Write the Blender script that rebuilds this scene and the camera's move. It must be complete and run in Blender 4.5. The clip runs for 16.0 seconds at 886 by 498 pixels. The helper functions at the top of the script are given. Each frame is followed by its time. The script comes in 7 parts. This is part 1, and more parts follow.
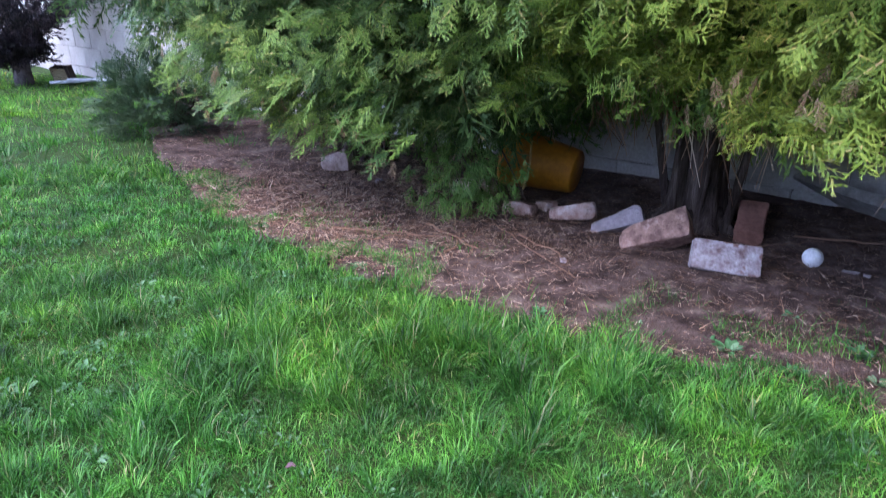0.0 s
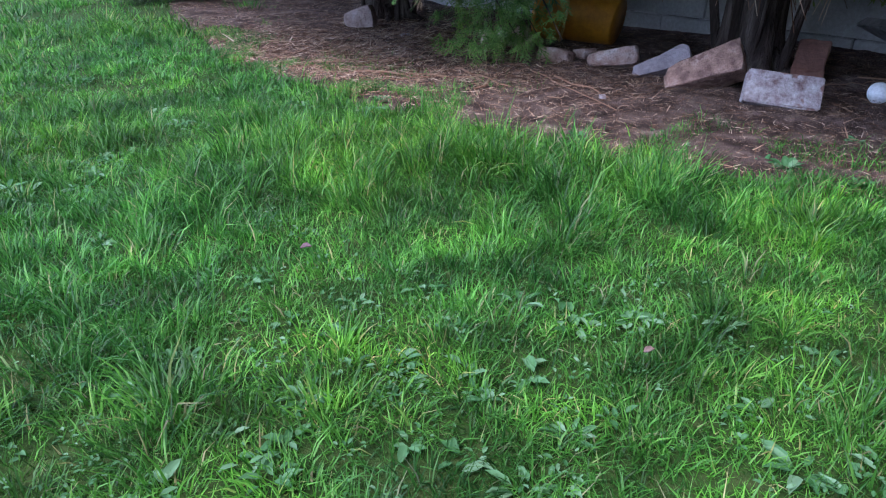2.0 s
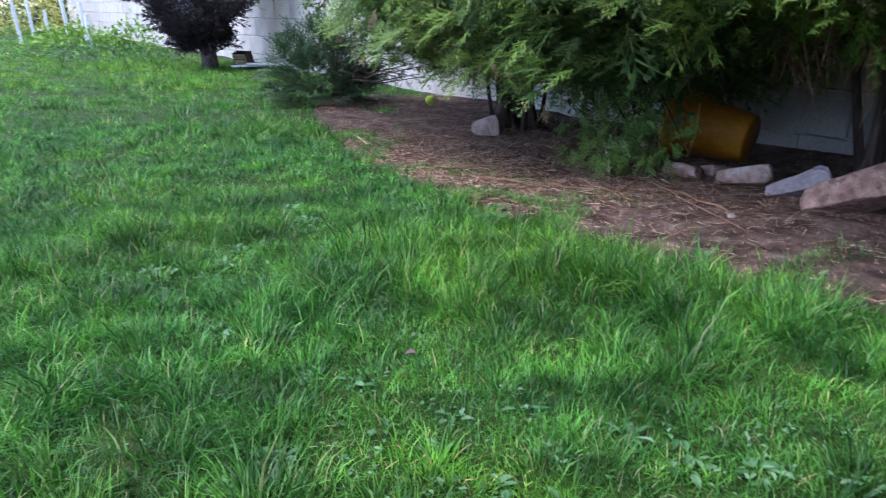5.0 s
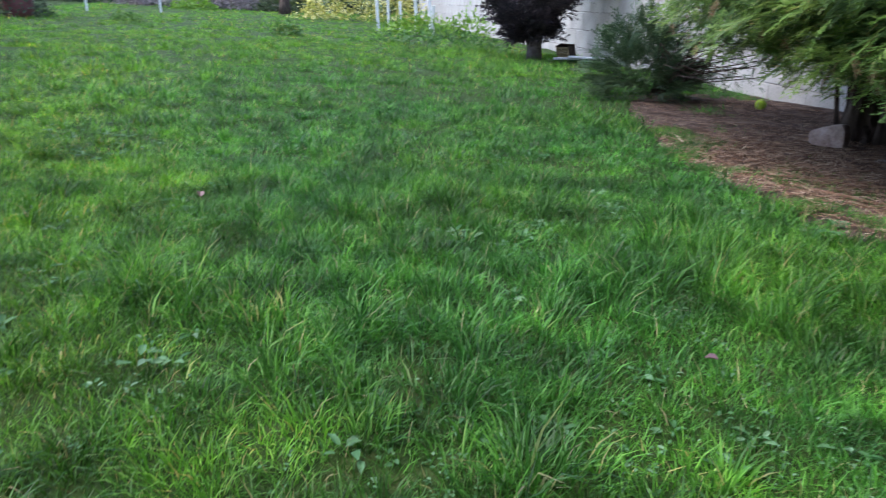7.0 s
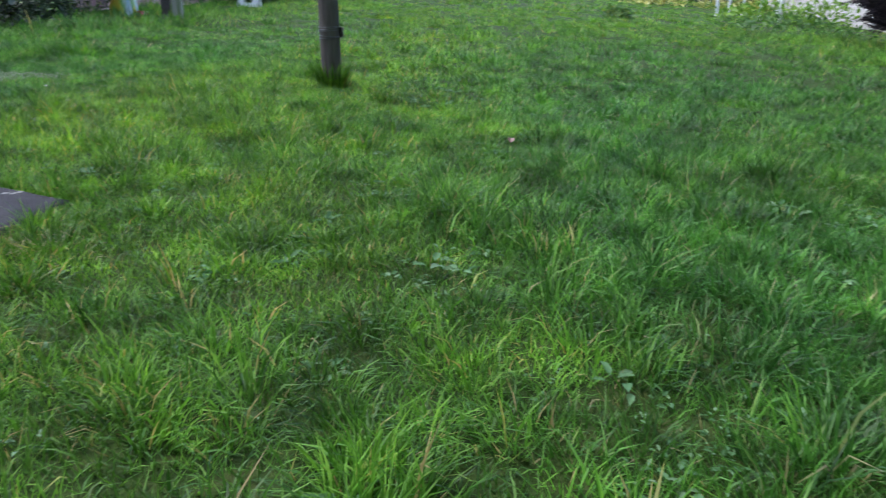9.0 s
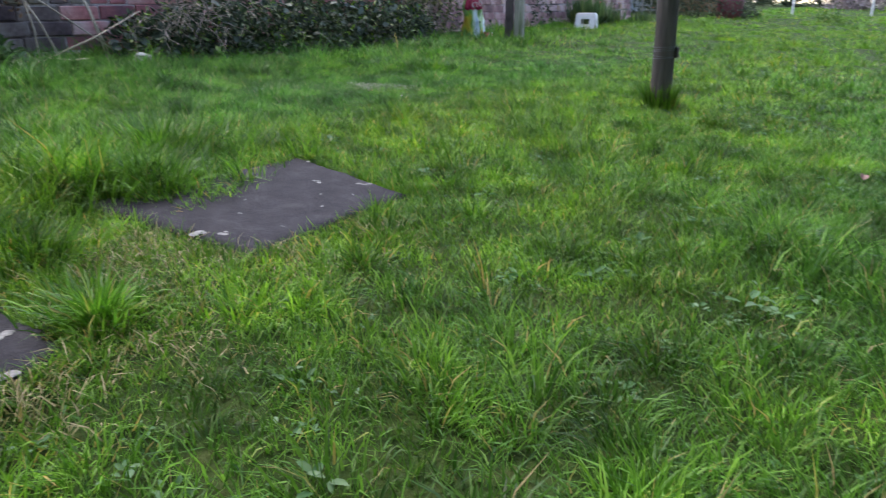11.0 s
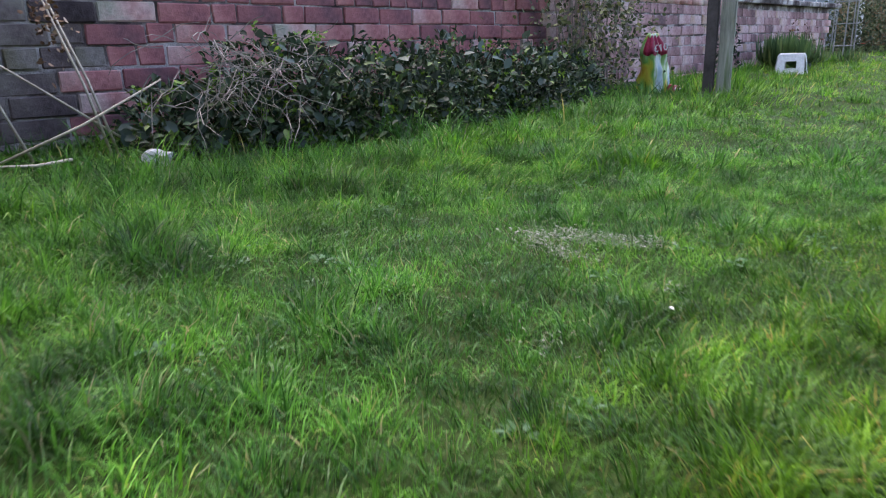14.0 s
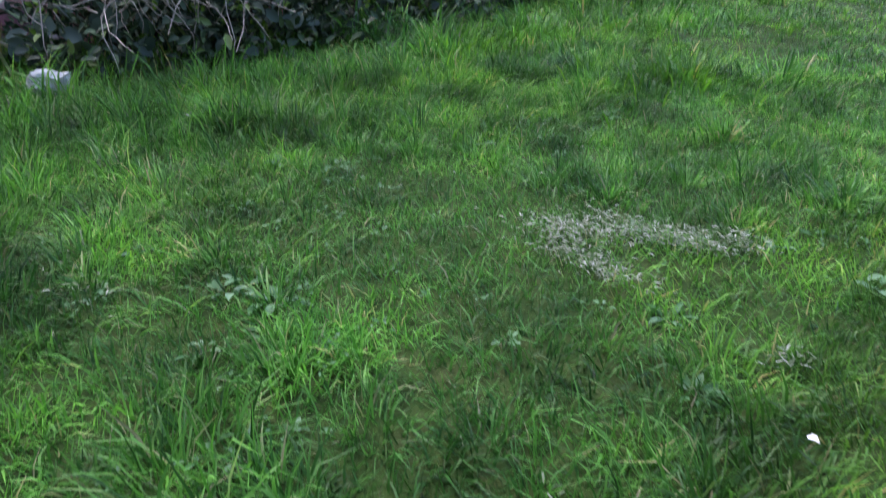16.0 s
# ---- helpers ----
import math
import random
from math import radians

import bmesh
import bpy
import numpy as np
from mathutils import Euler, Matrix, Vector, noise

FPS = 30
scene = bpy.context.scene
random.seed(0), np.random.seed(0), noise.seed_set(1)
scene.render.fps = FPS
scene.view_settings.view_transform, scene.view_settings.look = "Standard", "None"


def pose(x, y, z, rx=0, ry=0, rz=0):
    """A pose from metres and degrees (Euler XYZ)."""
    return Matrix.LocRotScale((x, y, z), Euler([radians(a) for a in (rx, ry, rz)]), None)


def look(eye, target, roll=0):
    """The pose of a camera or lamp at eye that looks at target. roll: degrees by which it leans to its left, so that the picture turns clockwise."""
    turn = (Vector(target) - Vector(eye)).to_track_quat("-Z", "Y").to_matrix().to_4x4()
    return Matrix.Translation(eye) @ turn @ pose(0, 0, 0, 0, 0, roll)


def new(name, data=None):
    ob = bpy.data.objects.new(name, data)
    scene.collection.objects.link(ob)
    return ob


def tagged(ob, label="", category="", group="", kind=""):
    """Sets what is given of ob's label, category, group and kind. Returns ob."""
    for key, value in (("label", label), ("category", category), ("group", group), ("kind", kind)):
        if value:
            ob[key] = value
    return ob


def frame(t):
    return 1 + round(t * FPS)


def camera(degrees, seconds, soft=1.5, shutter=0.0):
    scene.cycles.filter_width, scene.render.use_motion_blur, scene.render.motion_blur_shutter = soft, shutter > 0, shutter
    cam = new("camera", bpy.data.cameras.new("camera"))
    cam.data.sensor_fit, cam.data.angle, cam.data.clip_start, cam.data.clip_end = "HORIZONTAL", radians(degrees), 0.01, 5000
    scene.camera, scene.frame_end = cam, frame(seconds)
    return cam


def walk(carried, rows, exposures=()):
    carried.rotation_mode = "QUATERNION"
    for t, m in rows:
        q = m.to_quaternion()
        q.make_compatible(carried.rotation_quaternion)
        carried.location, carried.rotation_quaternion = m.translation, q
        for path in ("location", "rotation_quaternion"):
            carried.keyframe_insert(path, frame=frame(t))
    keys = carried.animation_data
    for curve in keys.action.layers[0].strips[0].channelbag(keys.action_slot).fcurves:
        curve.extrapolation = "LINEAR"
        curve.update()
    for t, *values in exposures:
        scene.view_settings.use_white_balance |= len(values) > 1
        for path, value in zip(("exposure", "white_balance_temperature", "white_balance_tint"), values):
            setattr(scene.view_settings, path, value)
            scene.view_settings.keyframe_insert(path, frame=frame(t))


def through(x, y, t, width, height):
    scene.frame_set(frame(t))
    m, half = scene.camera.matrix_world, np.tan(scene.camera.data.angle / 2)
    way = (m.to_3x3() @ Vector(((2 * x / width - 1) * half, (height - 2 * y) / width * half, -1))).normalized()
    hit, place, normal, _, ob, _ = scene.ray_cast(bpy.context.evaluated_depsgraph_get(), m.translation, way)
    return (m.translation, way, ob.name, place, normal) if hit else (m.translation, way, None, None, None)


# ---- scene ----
cam = camera(65.1, 16.0, 1.1, 0.4)
PATH = [
    (0, (0.345, 0.080, 0.761), (1.880, 1.149, 0.053), -0.15),
    (0.5, (0.350, 0.076, 0.746), (1.832, 1.111, -0.109), -0.27),
    (1, (0.355, 0.093, 0.647), (1.811, 1.129, -0.250), -0.40),
    (1.5, (0.360, 0.092, 0.552), (1.778, 1.153, -0.377), -0.47),
    (2, (0.362, 0.093, 0.501), (1.762, 1.167, -0.441), -0.81),
    (2.5, (0.361, 0.085, 0.495), (1.759, 1.157, -0.450), -0.81),
    (3, (0.363, 0.086, 0.490), (1.763, 1.159, -0.451), -0.91),
    (3.2, (0.365, 0.087, 0.489), (1.780, 1.173, -0.415), -1.00),
    (5.3, (0.387, 0.105, 0.514), (1.579, 1.571, -0.143), -0.45),
    (5.5, (0.385, 0.108, 0.514), (1.511, 1.625, -0.143), -0.25),
    (6, (0.373, 0.116, 0.516), (1.326, 1.747, -0.142), 0.21),
    (6.5, (0.370, 0.132, 0.507), (1.134, 1.857, -0.157), 0.37),
    (7, (0.375, 0.139, 0.464), (0.941, 1.934, -0.213), 0.46),
    (7.5, (0.383, 0.136, 0.424), (0.743, 1.979, -0.264), 0.37),
    (8, (0.382, 0.141, 0.400), (0.535, 2.008, -0.302), 0.51),
    (8.5, (0.381, 0.146, 0.383), (0.326, 2.016, -0.325), 0.58),
    (9, (0.376, 0.148, 0.374), (0.117, 1.999, -0.339), 0.68),
    (9.5, (0.366, 0.149, 0.367), (-0.095, 1.959, -0.349), 0.81),
    (10, (0.364, 0.145, 0.365), (-0.294, 1.889, -0.360), 0.77),
    (10.2, (0.364, 0.146, 0.366), (-0.374, 1.857, -0.363), 0.66),
    (12.3, (0.379, 0.158, 0.342), (-0.952, 1.545, -0.210), -1.39),
    (12.5, (0.339, 0.196, 0.334), (-0.989, 1.585, -0.219), -1.39),
    (13, (-0.074, 0.636, 0.348), (-1.403, 2.024, -0.205), -1.59),
    (13.5, (-0.660, 1.223, 0.397), (-1.990, 2.610, -0.156), -1.59),
    (14, (-0.853, 1.391, 0.412), (-2.185, 2.776, -0.142), -1.79),
    (14.5, (-1.058, 1.604, 0.445), (-2.390, 2.989, -0.108), -1.89),
    (15, (-1.181, 1.747, 0.440), (-2.516, 3.131, -0.108), -2.09),
    (15.5, (-1.197, 1.778, 0.437), (-2.510, 3.138, -0.216), -2.13),
    (16, (-1.173, 1.778, 0.436), (-2.430, 3.064, -0.440), -2.36),
]
walk(cam, [(t, look(eye, target, roll)) for t, eye, target, roll in PATH], [(0.0, 2.90, 5800, 28), (1.5, 2.69, 5800, 21), (5.5, 2.60, 6050, 19), (7.0, 2.38, 6450, 14), (9.0, 2.22, 6650, 13), (10.2, 2.22, 7000, 15), (12.3, 2.38, 7300, 22), (14.5, 2.48, 7100, 22), (15.2, 2.55, 6750, 22), (16.0, 2.42, 6450, 21)])

# ---- world and light ----
world = bpy.data.worlds.new("sky")
scene.world = world
world.use_nodes = True
wn = world.node_tree
sky = wn.nodes.new("ShaderNodeTexSky")
sky.sky_type, sky.sun_disc = "NISHITA", False
sky.sun_elevation, sky.sun_rotation = radians(61), radians(285)
wn.links.new(sky.outputs[0], wn.nodes["Background"].inputs[0])
wn.nodes["Background"].inputs[1].default_value = 0.145
sun = new("sun", bpy.data.lights.new("sun", "SUN"))
sun.data.energy, sun.data.angle, sun.data.color = 0.85, radians(55), (1.0, 0.95, 0.87)
sun.matrix_world = look((-4.3, 1.2, 8.0), (0, 0, 0))

# ---- numbers ----
RNG = np.random.default_rng(7)
BRICK_X = -3.6


def ground_z(x, y):
    """The lawn falls to the east and a little to the north, and is level further on."""
    x, y = np.asarray(x, float), np.asarray(y, float)
    far = np.clip(y - 3.0, 0, 25)
    return -0.041 * np.clip(x, -8, 9) - 0.0174 * np.clip(y, -6, 3.0) + 0.006 * far


def gz(x, y):
    return float(ground_z(x, y))


def vnoise(x, y, size, seed=0):
    """Smooth noise 0..1 on the plan."""
    x, y = np.asarray(x, float) / size + 137.3 + seed * 17.1, np.asarray(y, float) / size + 91.7 + seed * 5.3
    ix, iy = np.floor(x).astype(np.int64), np.floor(y).astype(np.int64)
    fx, fy = x - ix, y - iy
    fx, fy = fx * fx * (3 - 2 * fx), fy * fy * (3 - 2 * fy)

    def h(a, b):
        v = (a * 374761393 + b * 668265263 + seed * 974711) & 0x7FFFFFFF
        v = ((v ^ (v >> 13)) * 1274126177) & 0x7FFFFFFF
        return ((v ^ (v >> 16)) & 0xFFFF) / 65535.0

    return (h(ix, iy) * (1 - fx) + h(ix + 1, iy) * fx) * (1 - fy) + (h(ix, iy + 1) * (1 - fx) + h(ix + 1, iy + 1) * fx) * fy


def bed_edge(y):
    """x of the ragged edge between lawn and soil bed."""
    y = np.asarray(y, float)
    return 1.83 + 0.10 * np.clip(y - 1.2, 0, 9) + 0.30 * np.clip(y - 2.0, 0, 9) ** 1.25 + 0.10 * (vnoise(y, y * 0, 0.35, 3) - 0.5) + 0.05 * (vnoise(y, y * 0, 0.1, 4) - 0.5)


def block_x(y):
    """x of the face of the block wall."""
    return 4.2 + 0.135 * (y - 3.8)


def bumps(x, y):
    return 0.030 * (vnoise(x, y, 0.9, 11) - 0.5) + 0.016 * (vnoise(x, y, 0.3, 12) - 0.5)


# ---- materials ----
def nodes_of(name):
    m = bpy.data.materials.new(name)
    m.use_nodes = True
    nt = m.node_tree
    return m, nt, nt.nodes["Principled BSDF"]


def ramp(nt, fac, stops):
    r = nt.nodes.new("ShaderNodeValToRGB")
    while len(r.color_ramp.elements) < len(stops):
        r.color_ramp.elements.new(0.5)
    for e, (p, c) in zip(r.color_ramp.elements, stops):
        e.position, e.color = p, (*c, 1)
    nt.links.new(fac, r.inputs[0])
    return r.outputs[0]


def coords(nt, kind="Object"):
    return nt.nodes.new("ShaderNodeTexCoord").outputs[kind]


def noise_tex(nt, vec, scale, detail=4, rough=0.6):
    n = nt.nodes.new("ShaderNodeTexNoise")
    n.inputs["Scale"].default_value, n.inputs["Detail"].default_value, n.inputs["Roughness"].default_value = scale, detail, rough
    nt.links.new(vec, n.inputs["Vector"])
    return n.outputs["Fac"]


def mix_col(nt, a, b, fac, mode="MIX"):
    x = nt.nodes.new("ShaderNodeMix")
    x.data_type, x.blend_type = "RGBA", mode
    for sock, v in ((x.inputs[0], fac), (x.inputs[6], a), (x.inputs[7], b)):
        if isinstance(v, (int, float)):
            sock.default_value = v
        elif isinstance(v, tuple):
            sock.default_value = (*v, 1)
        else:
            nt.links.new(v, sock)
    return x.outputs[2]


def bump_in(nt, bsdf, height, dist, strength=1.0):
    b = nt.nodes.new("ShaderNodeBump")
    b.inputs["Strength"].default_value, b.inputs["Distance"].default_value = strength, dist
    nt.links.new(height, b.inputs["Height"])
    nt.links.new(b.outputs[0], bsdf.inputs["Normal"])


def surface(name, stops, scale, rough=0.8, fine=60.0, bump=0.003, rnd=0.0, spots=None, kind="Object", metal=0.0, spec=0.4, stretch=1.0):
    """Mottled surface: a colour ramp over coarse noise, darker and lighter grain over fine noise, relief, and a shift per object."""
    m, nt, b = nodes_of(name)
    vec = coords(nt, kind)
    if stretch != 1.0:
        mp = nt.nodes.new("ShaderNodeMapping")
        mp.inputs["Scale"].default_value = (1, 1, 1 / stretch)
        nt.links.new(vec, mp.inputs["Vector"])
        vec = mp.outputs[0]
    coarse = noise_tex(nt, vec, scale, 5)
    if rnd:
        add = nt.nodes.new("ShaderNodeMath")
        add.operation = "MULTIPLY_ADD"
        info = nt.nodes.new("ShaderNodeObjectInfo")
        sub = nt.nodes.new("ShaderNodeMath")
        sub.operation = "SUBTRACT"
        sub.inputs[1].default_value = 0.5
        nt.links.new(info.outputs["Random"], sub.inputs[0])
        nt.links.new(sub.outputs[0], add.inputs[0])
        add.inputs[1].default_value = rnd
        nt.links.new(coarse, add.inputs[2])
        coarse = add.outputs[0]
    col = ramp(nt, coarse, stops)
    grain = noise_tex(nt, vec, fine, 4, 0.7)
    col = mix_col(nt, col, ramp(nt, grain, [(0.25, (0.55, 0.55, 0.55)), (0.75, (1.25, 1.25, 1.25))]), 0.6, "MULTIPLY")
    if spots:
        sp = noise_tex(nt, vec, spots[0], 3)
        col = mix_col(nt, col, spots[2], ramp(nt, sp, [(spots[1], (0, 0, 0)), (spots[1] + 0.06, (1, 1, 1))]))
    nt.links.new(col, b.inputs["Base Color"])
    b.inputs["Roughness"].default_value, b.inputs["Metallic"].default_value = rough, metal
    b.inputs["Specular IOR Level"].default_value = spec
    bump_in(nt, b, grain, bump)
    return m


def leafy(name, stops, patch_stops=None, patch=0.8, rough=0.5, through=0.35, spec=0.35, clump=0.0, dry=False):
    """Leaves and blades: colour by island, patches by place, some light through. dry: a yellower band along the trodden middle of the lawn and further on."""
    m, nt, b = nodes_of(name)
    geo = nt.nodes.new("ShaderNodeNewGeometry")
    col = ramp(nt, geo.outputs["Random Per Island"], stops)
    if patch_stops:
        n = noise_tex(nt, geo.outputs["Position"], patch, 3, 0.55)
        col = mix_col(nt, col, ramp(nt, n, patch_stops), 0.75, "MULTIPLY")
    if clump:
        n3 = noise_tex(nt, geo.outputs["Position"], clump * 0.42, 2, 0.5)
        col = mix_col(nt, col, ramp(nt, n3, [(0.38, (0.66, 0.72, 0.74)), (0.5, (1.0, 1.0, 1.0)), (0.62, (1.26, 1.22, 1.06))]), 0.9, "MULTIPLY")
        n2 = noise_tex(nt, geo.outputs["Position"], clump, 2, 0.5)
        col = mix_col(nt, col, ramp(nt, n2, [(0.36, (0.44, 0.52, 0.46)), (0.5, (1.0, 1.0, 1.0)), (0.64, (1.58, 1.50, 1.15))]), 0.9, "MULTIPLY")
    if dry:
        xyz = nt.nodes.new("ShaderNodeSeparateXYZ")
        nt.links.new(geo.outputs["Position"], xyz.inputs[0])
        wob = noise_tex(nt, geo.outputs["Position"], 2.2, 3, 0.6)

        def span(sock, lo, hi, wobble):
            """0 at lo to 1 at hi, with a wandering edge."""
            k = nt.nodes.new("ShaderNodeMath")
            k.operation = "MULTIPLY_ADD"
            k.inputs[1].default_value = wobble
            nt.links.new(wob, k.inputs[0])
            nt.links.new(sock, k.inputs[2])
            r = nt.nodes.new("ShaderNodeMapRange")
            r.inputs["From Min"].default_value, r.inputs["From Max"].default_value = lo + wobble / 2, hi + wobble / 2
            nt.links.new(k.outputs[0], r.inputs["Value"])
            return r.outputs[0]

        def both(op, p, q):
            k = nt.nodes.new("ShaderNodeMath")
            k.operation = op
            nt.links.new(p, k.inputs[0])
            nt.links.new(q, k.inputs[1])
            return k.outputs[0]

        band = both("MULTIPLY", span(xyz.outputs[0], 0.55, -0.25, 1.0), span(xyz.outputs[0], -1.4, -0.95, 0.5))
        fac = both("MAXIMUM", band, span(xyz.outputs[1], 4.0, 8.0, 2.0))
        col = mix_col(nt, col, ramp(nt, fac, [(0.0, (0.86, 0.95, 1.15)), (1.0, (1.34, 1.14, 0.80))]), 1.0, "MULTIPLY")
    nt.links.new(col, b.inputs["Base Color"])
    b.inputs["Roughness"].default_value = rough
    b.inputs["Specular IOR Level"].default_value = spec
    tr = nt.nodes.new("ShaderNodeBsdfTranslucent")
    nt.links.new(col, tr.inputs["Color"])
    mx = nt.nodes.new("ShaderNodeMixShader")
    mx.inputs[0].default_value = through
    nt.links.new(b.outputs[0], mx.inputs[1])
    nt.links.new(tr.outputs[0], mx.inputs[2])
    nt.links.new(mx.outputs[0], nt.nodes["Material Output"].inputs["Surface"])
    return m


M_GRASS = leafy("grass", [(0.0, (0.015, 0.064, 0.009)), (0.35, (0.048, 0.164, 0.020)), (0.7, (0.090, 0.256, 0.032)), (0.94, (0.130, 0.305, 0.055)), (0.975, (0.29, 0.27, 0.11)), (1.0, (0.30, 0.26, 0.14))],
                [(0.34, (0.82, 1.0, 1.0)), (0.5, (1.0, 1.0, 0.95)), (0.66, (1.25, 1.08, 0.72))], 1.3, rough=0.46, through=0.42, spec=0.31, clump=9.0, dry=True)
M_TUFT = leafy("lush_grass", [(0.0, (0.026, 0.100, 0.010)), (0.5, (0.062, 0.205, 0.018)), (0.93, (0.125, 0.300, 0.032)), (1.0, (0.28, 0.27, 0.10))], clump=9.0)
M_THATCH = surface("thatch", [(0.3, (0.014, 0.030, 0.007)), (0.5, (0.026, 0.052, 0.011)), (0.75, (0.052, 0.066, 0.022))], 22, 0.95, 90, 0.006, kind="Object", spec=0.1)
M_SOIL = surface("soil", [(0.3, (0.046, 0.032, 0.028)), (0.45, (0.100, 0.069, 0.059)), (0.6, (0.185, 0.132, 0.113)), (0.75, (0.32, 0.25, 0.215))], 9.0, 0.95, 130, 0.03, spots=(45, 0.63, (0.13, 0.095, 0.08)), spec=0.1)
M_STRAW = leafy("dry_straw", [(0.0, (0.062, 0.034, 0.023)), (0.40, (0.18, 0.100, 0.063)), (0.78, (0.37, 0.245, 0.165)), (1.0, (0.58, 0.46, 0.35))], through=0.1, rough=0.85, spec=0.1)
M_WEED = leafy("broad_weed_leaf", [(0.0, (0.042, 0.130, 0.042)), (0.6, (0.088, 0.205, 0.085)), (1.0, (0.17, 0.29, 0.165))], rough=0.6, spec=0.25, through=0.35)
M_CEDAR = leafy("cypress_leaf", [(0.0, (0.062, 0.112, 0.018)), (0.5, (0.124, 0.200, 0.029)), (0.93, (0.205, 0.290, 0.045)), (1.0, (0.31, 0.23, 0.10))],
                [(0.3, (0.7, 0.95, 0.95)), (0.7, (1.3, 1.1, 0.8))], 1.6, through=0.15)
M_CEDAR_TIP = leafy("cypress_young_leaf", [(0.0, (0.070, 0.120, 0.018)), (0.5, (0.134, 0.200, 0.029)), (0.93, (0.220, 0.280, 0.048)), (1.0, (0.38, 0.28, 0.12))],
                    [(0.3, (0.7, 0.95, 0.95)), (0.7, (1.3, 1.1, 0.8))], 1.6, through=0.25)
M_CEDAR_B = leafy("cypress_leaf_cool", [(0.0, (0.028, 0.068, 0.020)), (0.5, (0.058, 0.116, 0.033)), (0.93, (0.108, 0.178, 0.052)), (1.0, (0.24, 0.18, 0.08))],
                  [(0.3, (0.75, 1.0, 0.95)), (0.7, (1.3, 1.1, 0.8))], 1.6, through=0.15)
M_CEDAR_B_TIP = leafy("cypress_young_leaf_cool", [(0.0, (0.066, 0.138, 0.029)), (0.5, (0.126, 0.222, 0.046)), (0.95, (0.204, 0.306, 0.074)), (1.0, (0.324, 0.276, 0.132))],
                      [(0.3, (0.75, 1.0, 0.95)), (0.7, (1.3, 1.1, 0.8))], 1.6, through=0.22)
M_DEADSPRAY = leafy("browned_spray", [(0.0, (0.08, 0.045, 0.020)), (0.6, (0.16, 0.10, 0.05)), (1.0, (0.28, 0.21, 0.12))], through=0.1, rough=0.9)
# near-black colour of the added core, standing in for shade inside the crowns
M_SHADECORE = surface("dark_shade_core", [(0.3, (0.018, 0.014, 0.010)), (0.55, (0.034, 0.028, 0.018)), (0.8, (0.05, 0.055, 0.025))], 12, 0.95, 70, 0.02, spec=0.05)
M_BARK = surface("bark", [(0.32, (0.022, 0.015, 0.012)), (0.5, (0.065, 0.046, 0.037)), (0.7, (0.15, 0.12, 0.10))], 30, 0.95, 110, 0.02, spec=0.1, stretch=9)
M_DARKLEAF = leafy("dark_needles", [(0.0, (0.012, 0.010, 0.014)), (0.6, (0.030, 0.022, 0.030)), (1.0, (0.07, 0.05, 0.055))], through=0.1, rough=0.8)
M_BRICK = surface("red_brick", [(0.05, (0.135, 0.080, 0.092)), (0.3, (0.29, 0.118, 0.128)), (0.5, (0.42, 0.158, 0.160)), (0.68, (0.52, 0.24, 0.225)), (0.85, (0.64, 0.43, 0.40)), (0.98, (0.42, 0.39, 0.32))], 5, 0.9, 45, 0.004, rnd=0.75, spots=(9, 0.66, (0.477, 0.378, 0.351)), spec=0.2)
M_OLDBRICK = surface("old_brick", [(0.1, (0.17, 0.105, 0.110)), (0.35, (0.34, 0.19, 0.19)), (0.55, (0.48, 0.29, 0.285)), (0.75, (0.60, 0.44, 0.43)), (0.95, (0.45, 0.28, 0.18))], 5, 0.95, 45, 0.005, rnd=0.7, spots=(8, 0.6, (0.40, 0.36, 0.34)), spec=0.2)
M_DARKBRICK = surface("sooty_brick", [(0.1, (0.048, 0.036, 0.039)), (0.35, (0.105, 0.078, 0.080)), (0.55, (0.165, 0.132, 0.124)), (0.75, (0.26, 0.23, 0.21)), (0.95, (0.15, 0.13, 0.085))], 5, 0.95, 45, 0.005, rnd=0.7, spots=(8, 0.64, (0.30, 0.27, 0.26)), spec=0.2)
M_MOSSBRICK = surface("mossy_brick", [(0.1, (0.05, 0.035, 0.028)), (0.35, (0.115, 0.072, 0.050)), (0.55, (0.165, 0.115, 0.075)), (0.75, (0.20, 0.175, 0.105)), (0.95, (0.13, 0.14, 0.07))], 5, 0.95, 45, 0.005, rnd=0.7, spots=(8, 0.64, (0.22, 0.20, 0.16)), spec=0.2)
M_MORTAR = surface("mortar", [(0.34, (0.05, 0.036, 0.036)), (0.47, (0.16, 0.13, 0.125)), (0.56, (0.42, 0.38, 0.37)), (0.75, (0.60, 0.56, 0.54))], 4.5, 0.95, 80, 0.006, spec=0.1)
M_BLOCK = surface("painted_block", [(0.25, (0.28, 0.268, 0.25)), (0.55, (0.37, 0.355, 0.335)), (0.8, (0.44, 0.425, 0.40))], 2.4, 0.85, 60, 0.002, rnd=0.2, spots=(5, 0.68, (0.34, 0.33, 0.30)), spec=0.2)
M_SLAB = surface("stone_slab", [(0.3, (0.017, 0.018, 0.023)), (0.55, (0.033, 0.034, 0.042)), (0.8, (0.062, 0.062, 0.070))], 16, 0.9, 150, 0.005, spec=0.2)
M_LICHEN = surface("lichen", [(0.3, (0.15, 0.16, 0.16)), (0.7, (0.31, 0.32, 0.32))], 60, 0.95, 200, 0.002, spec=0.1)
M_WHITESTONE = surface("white_stone", [(0.3, (0.34, 0.35, 0.34)), (0.7, (0.55, 0.55, 0.54))], 40, 0.95, 120, 0.003, spec=0.1)
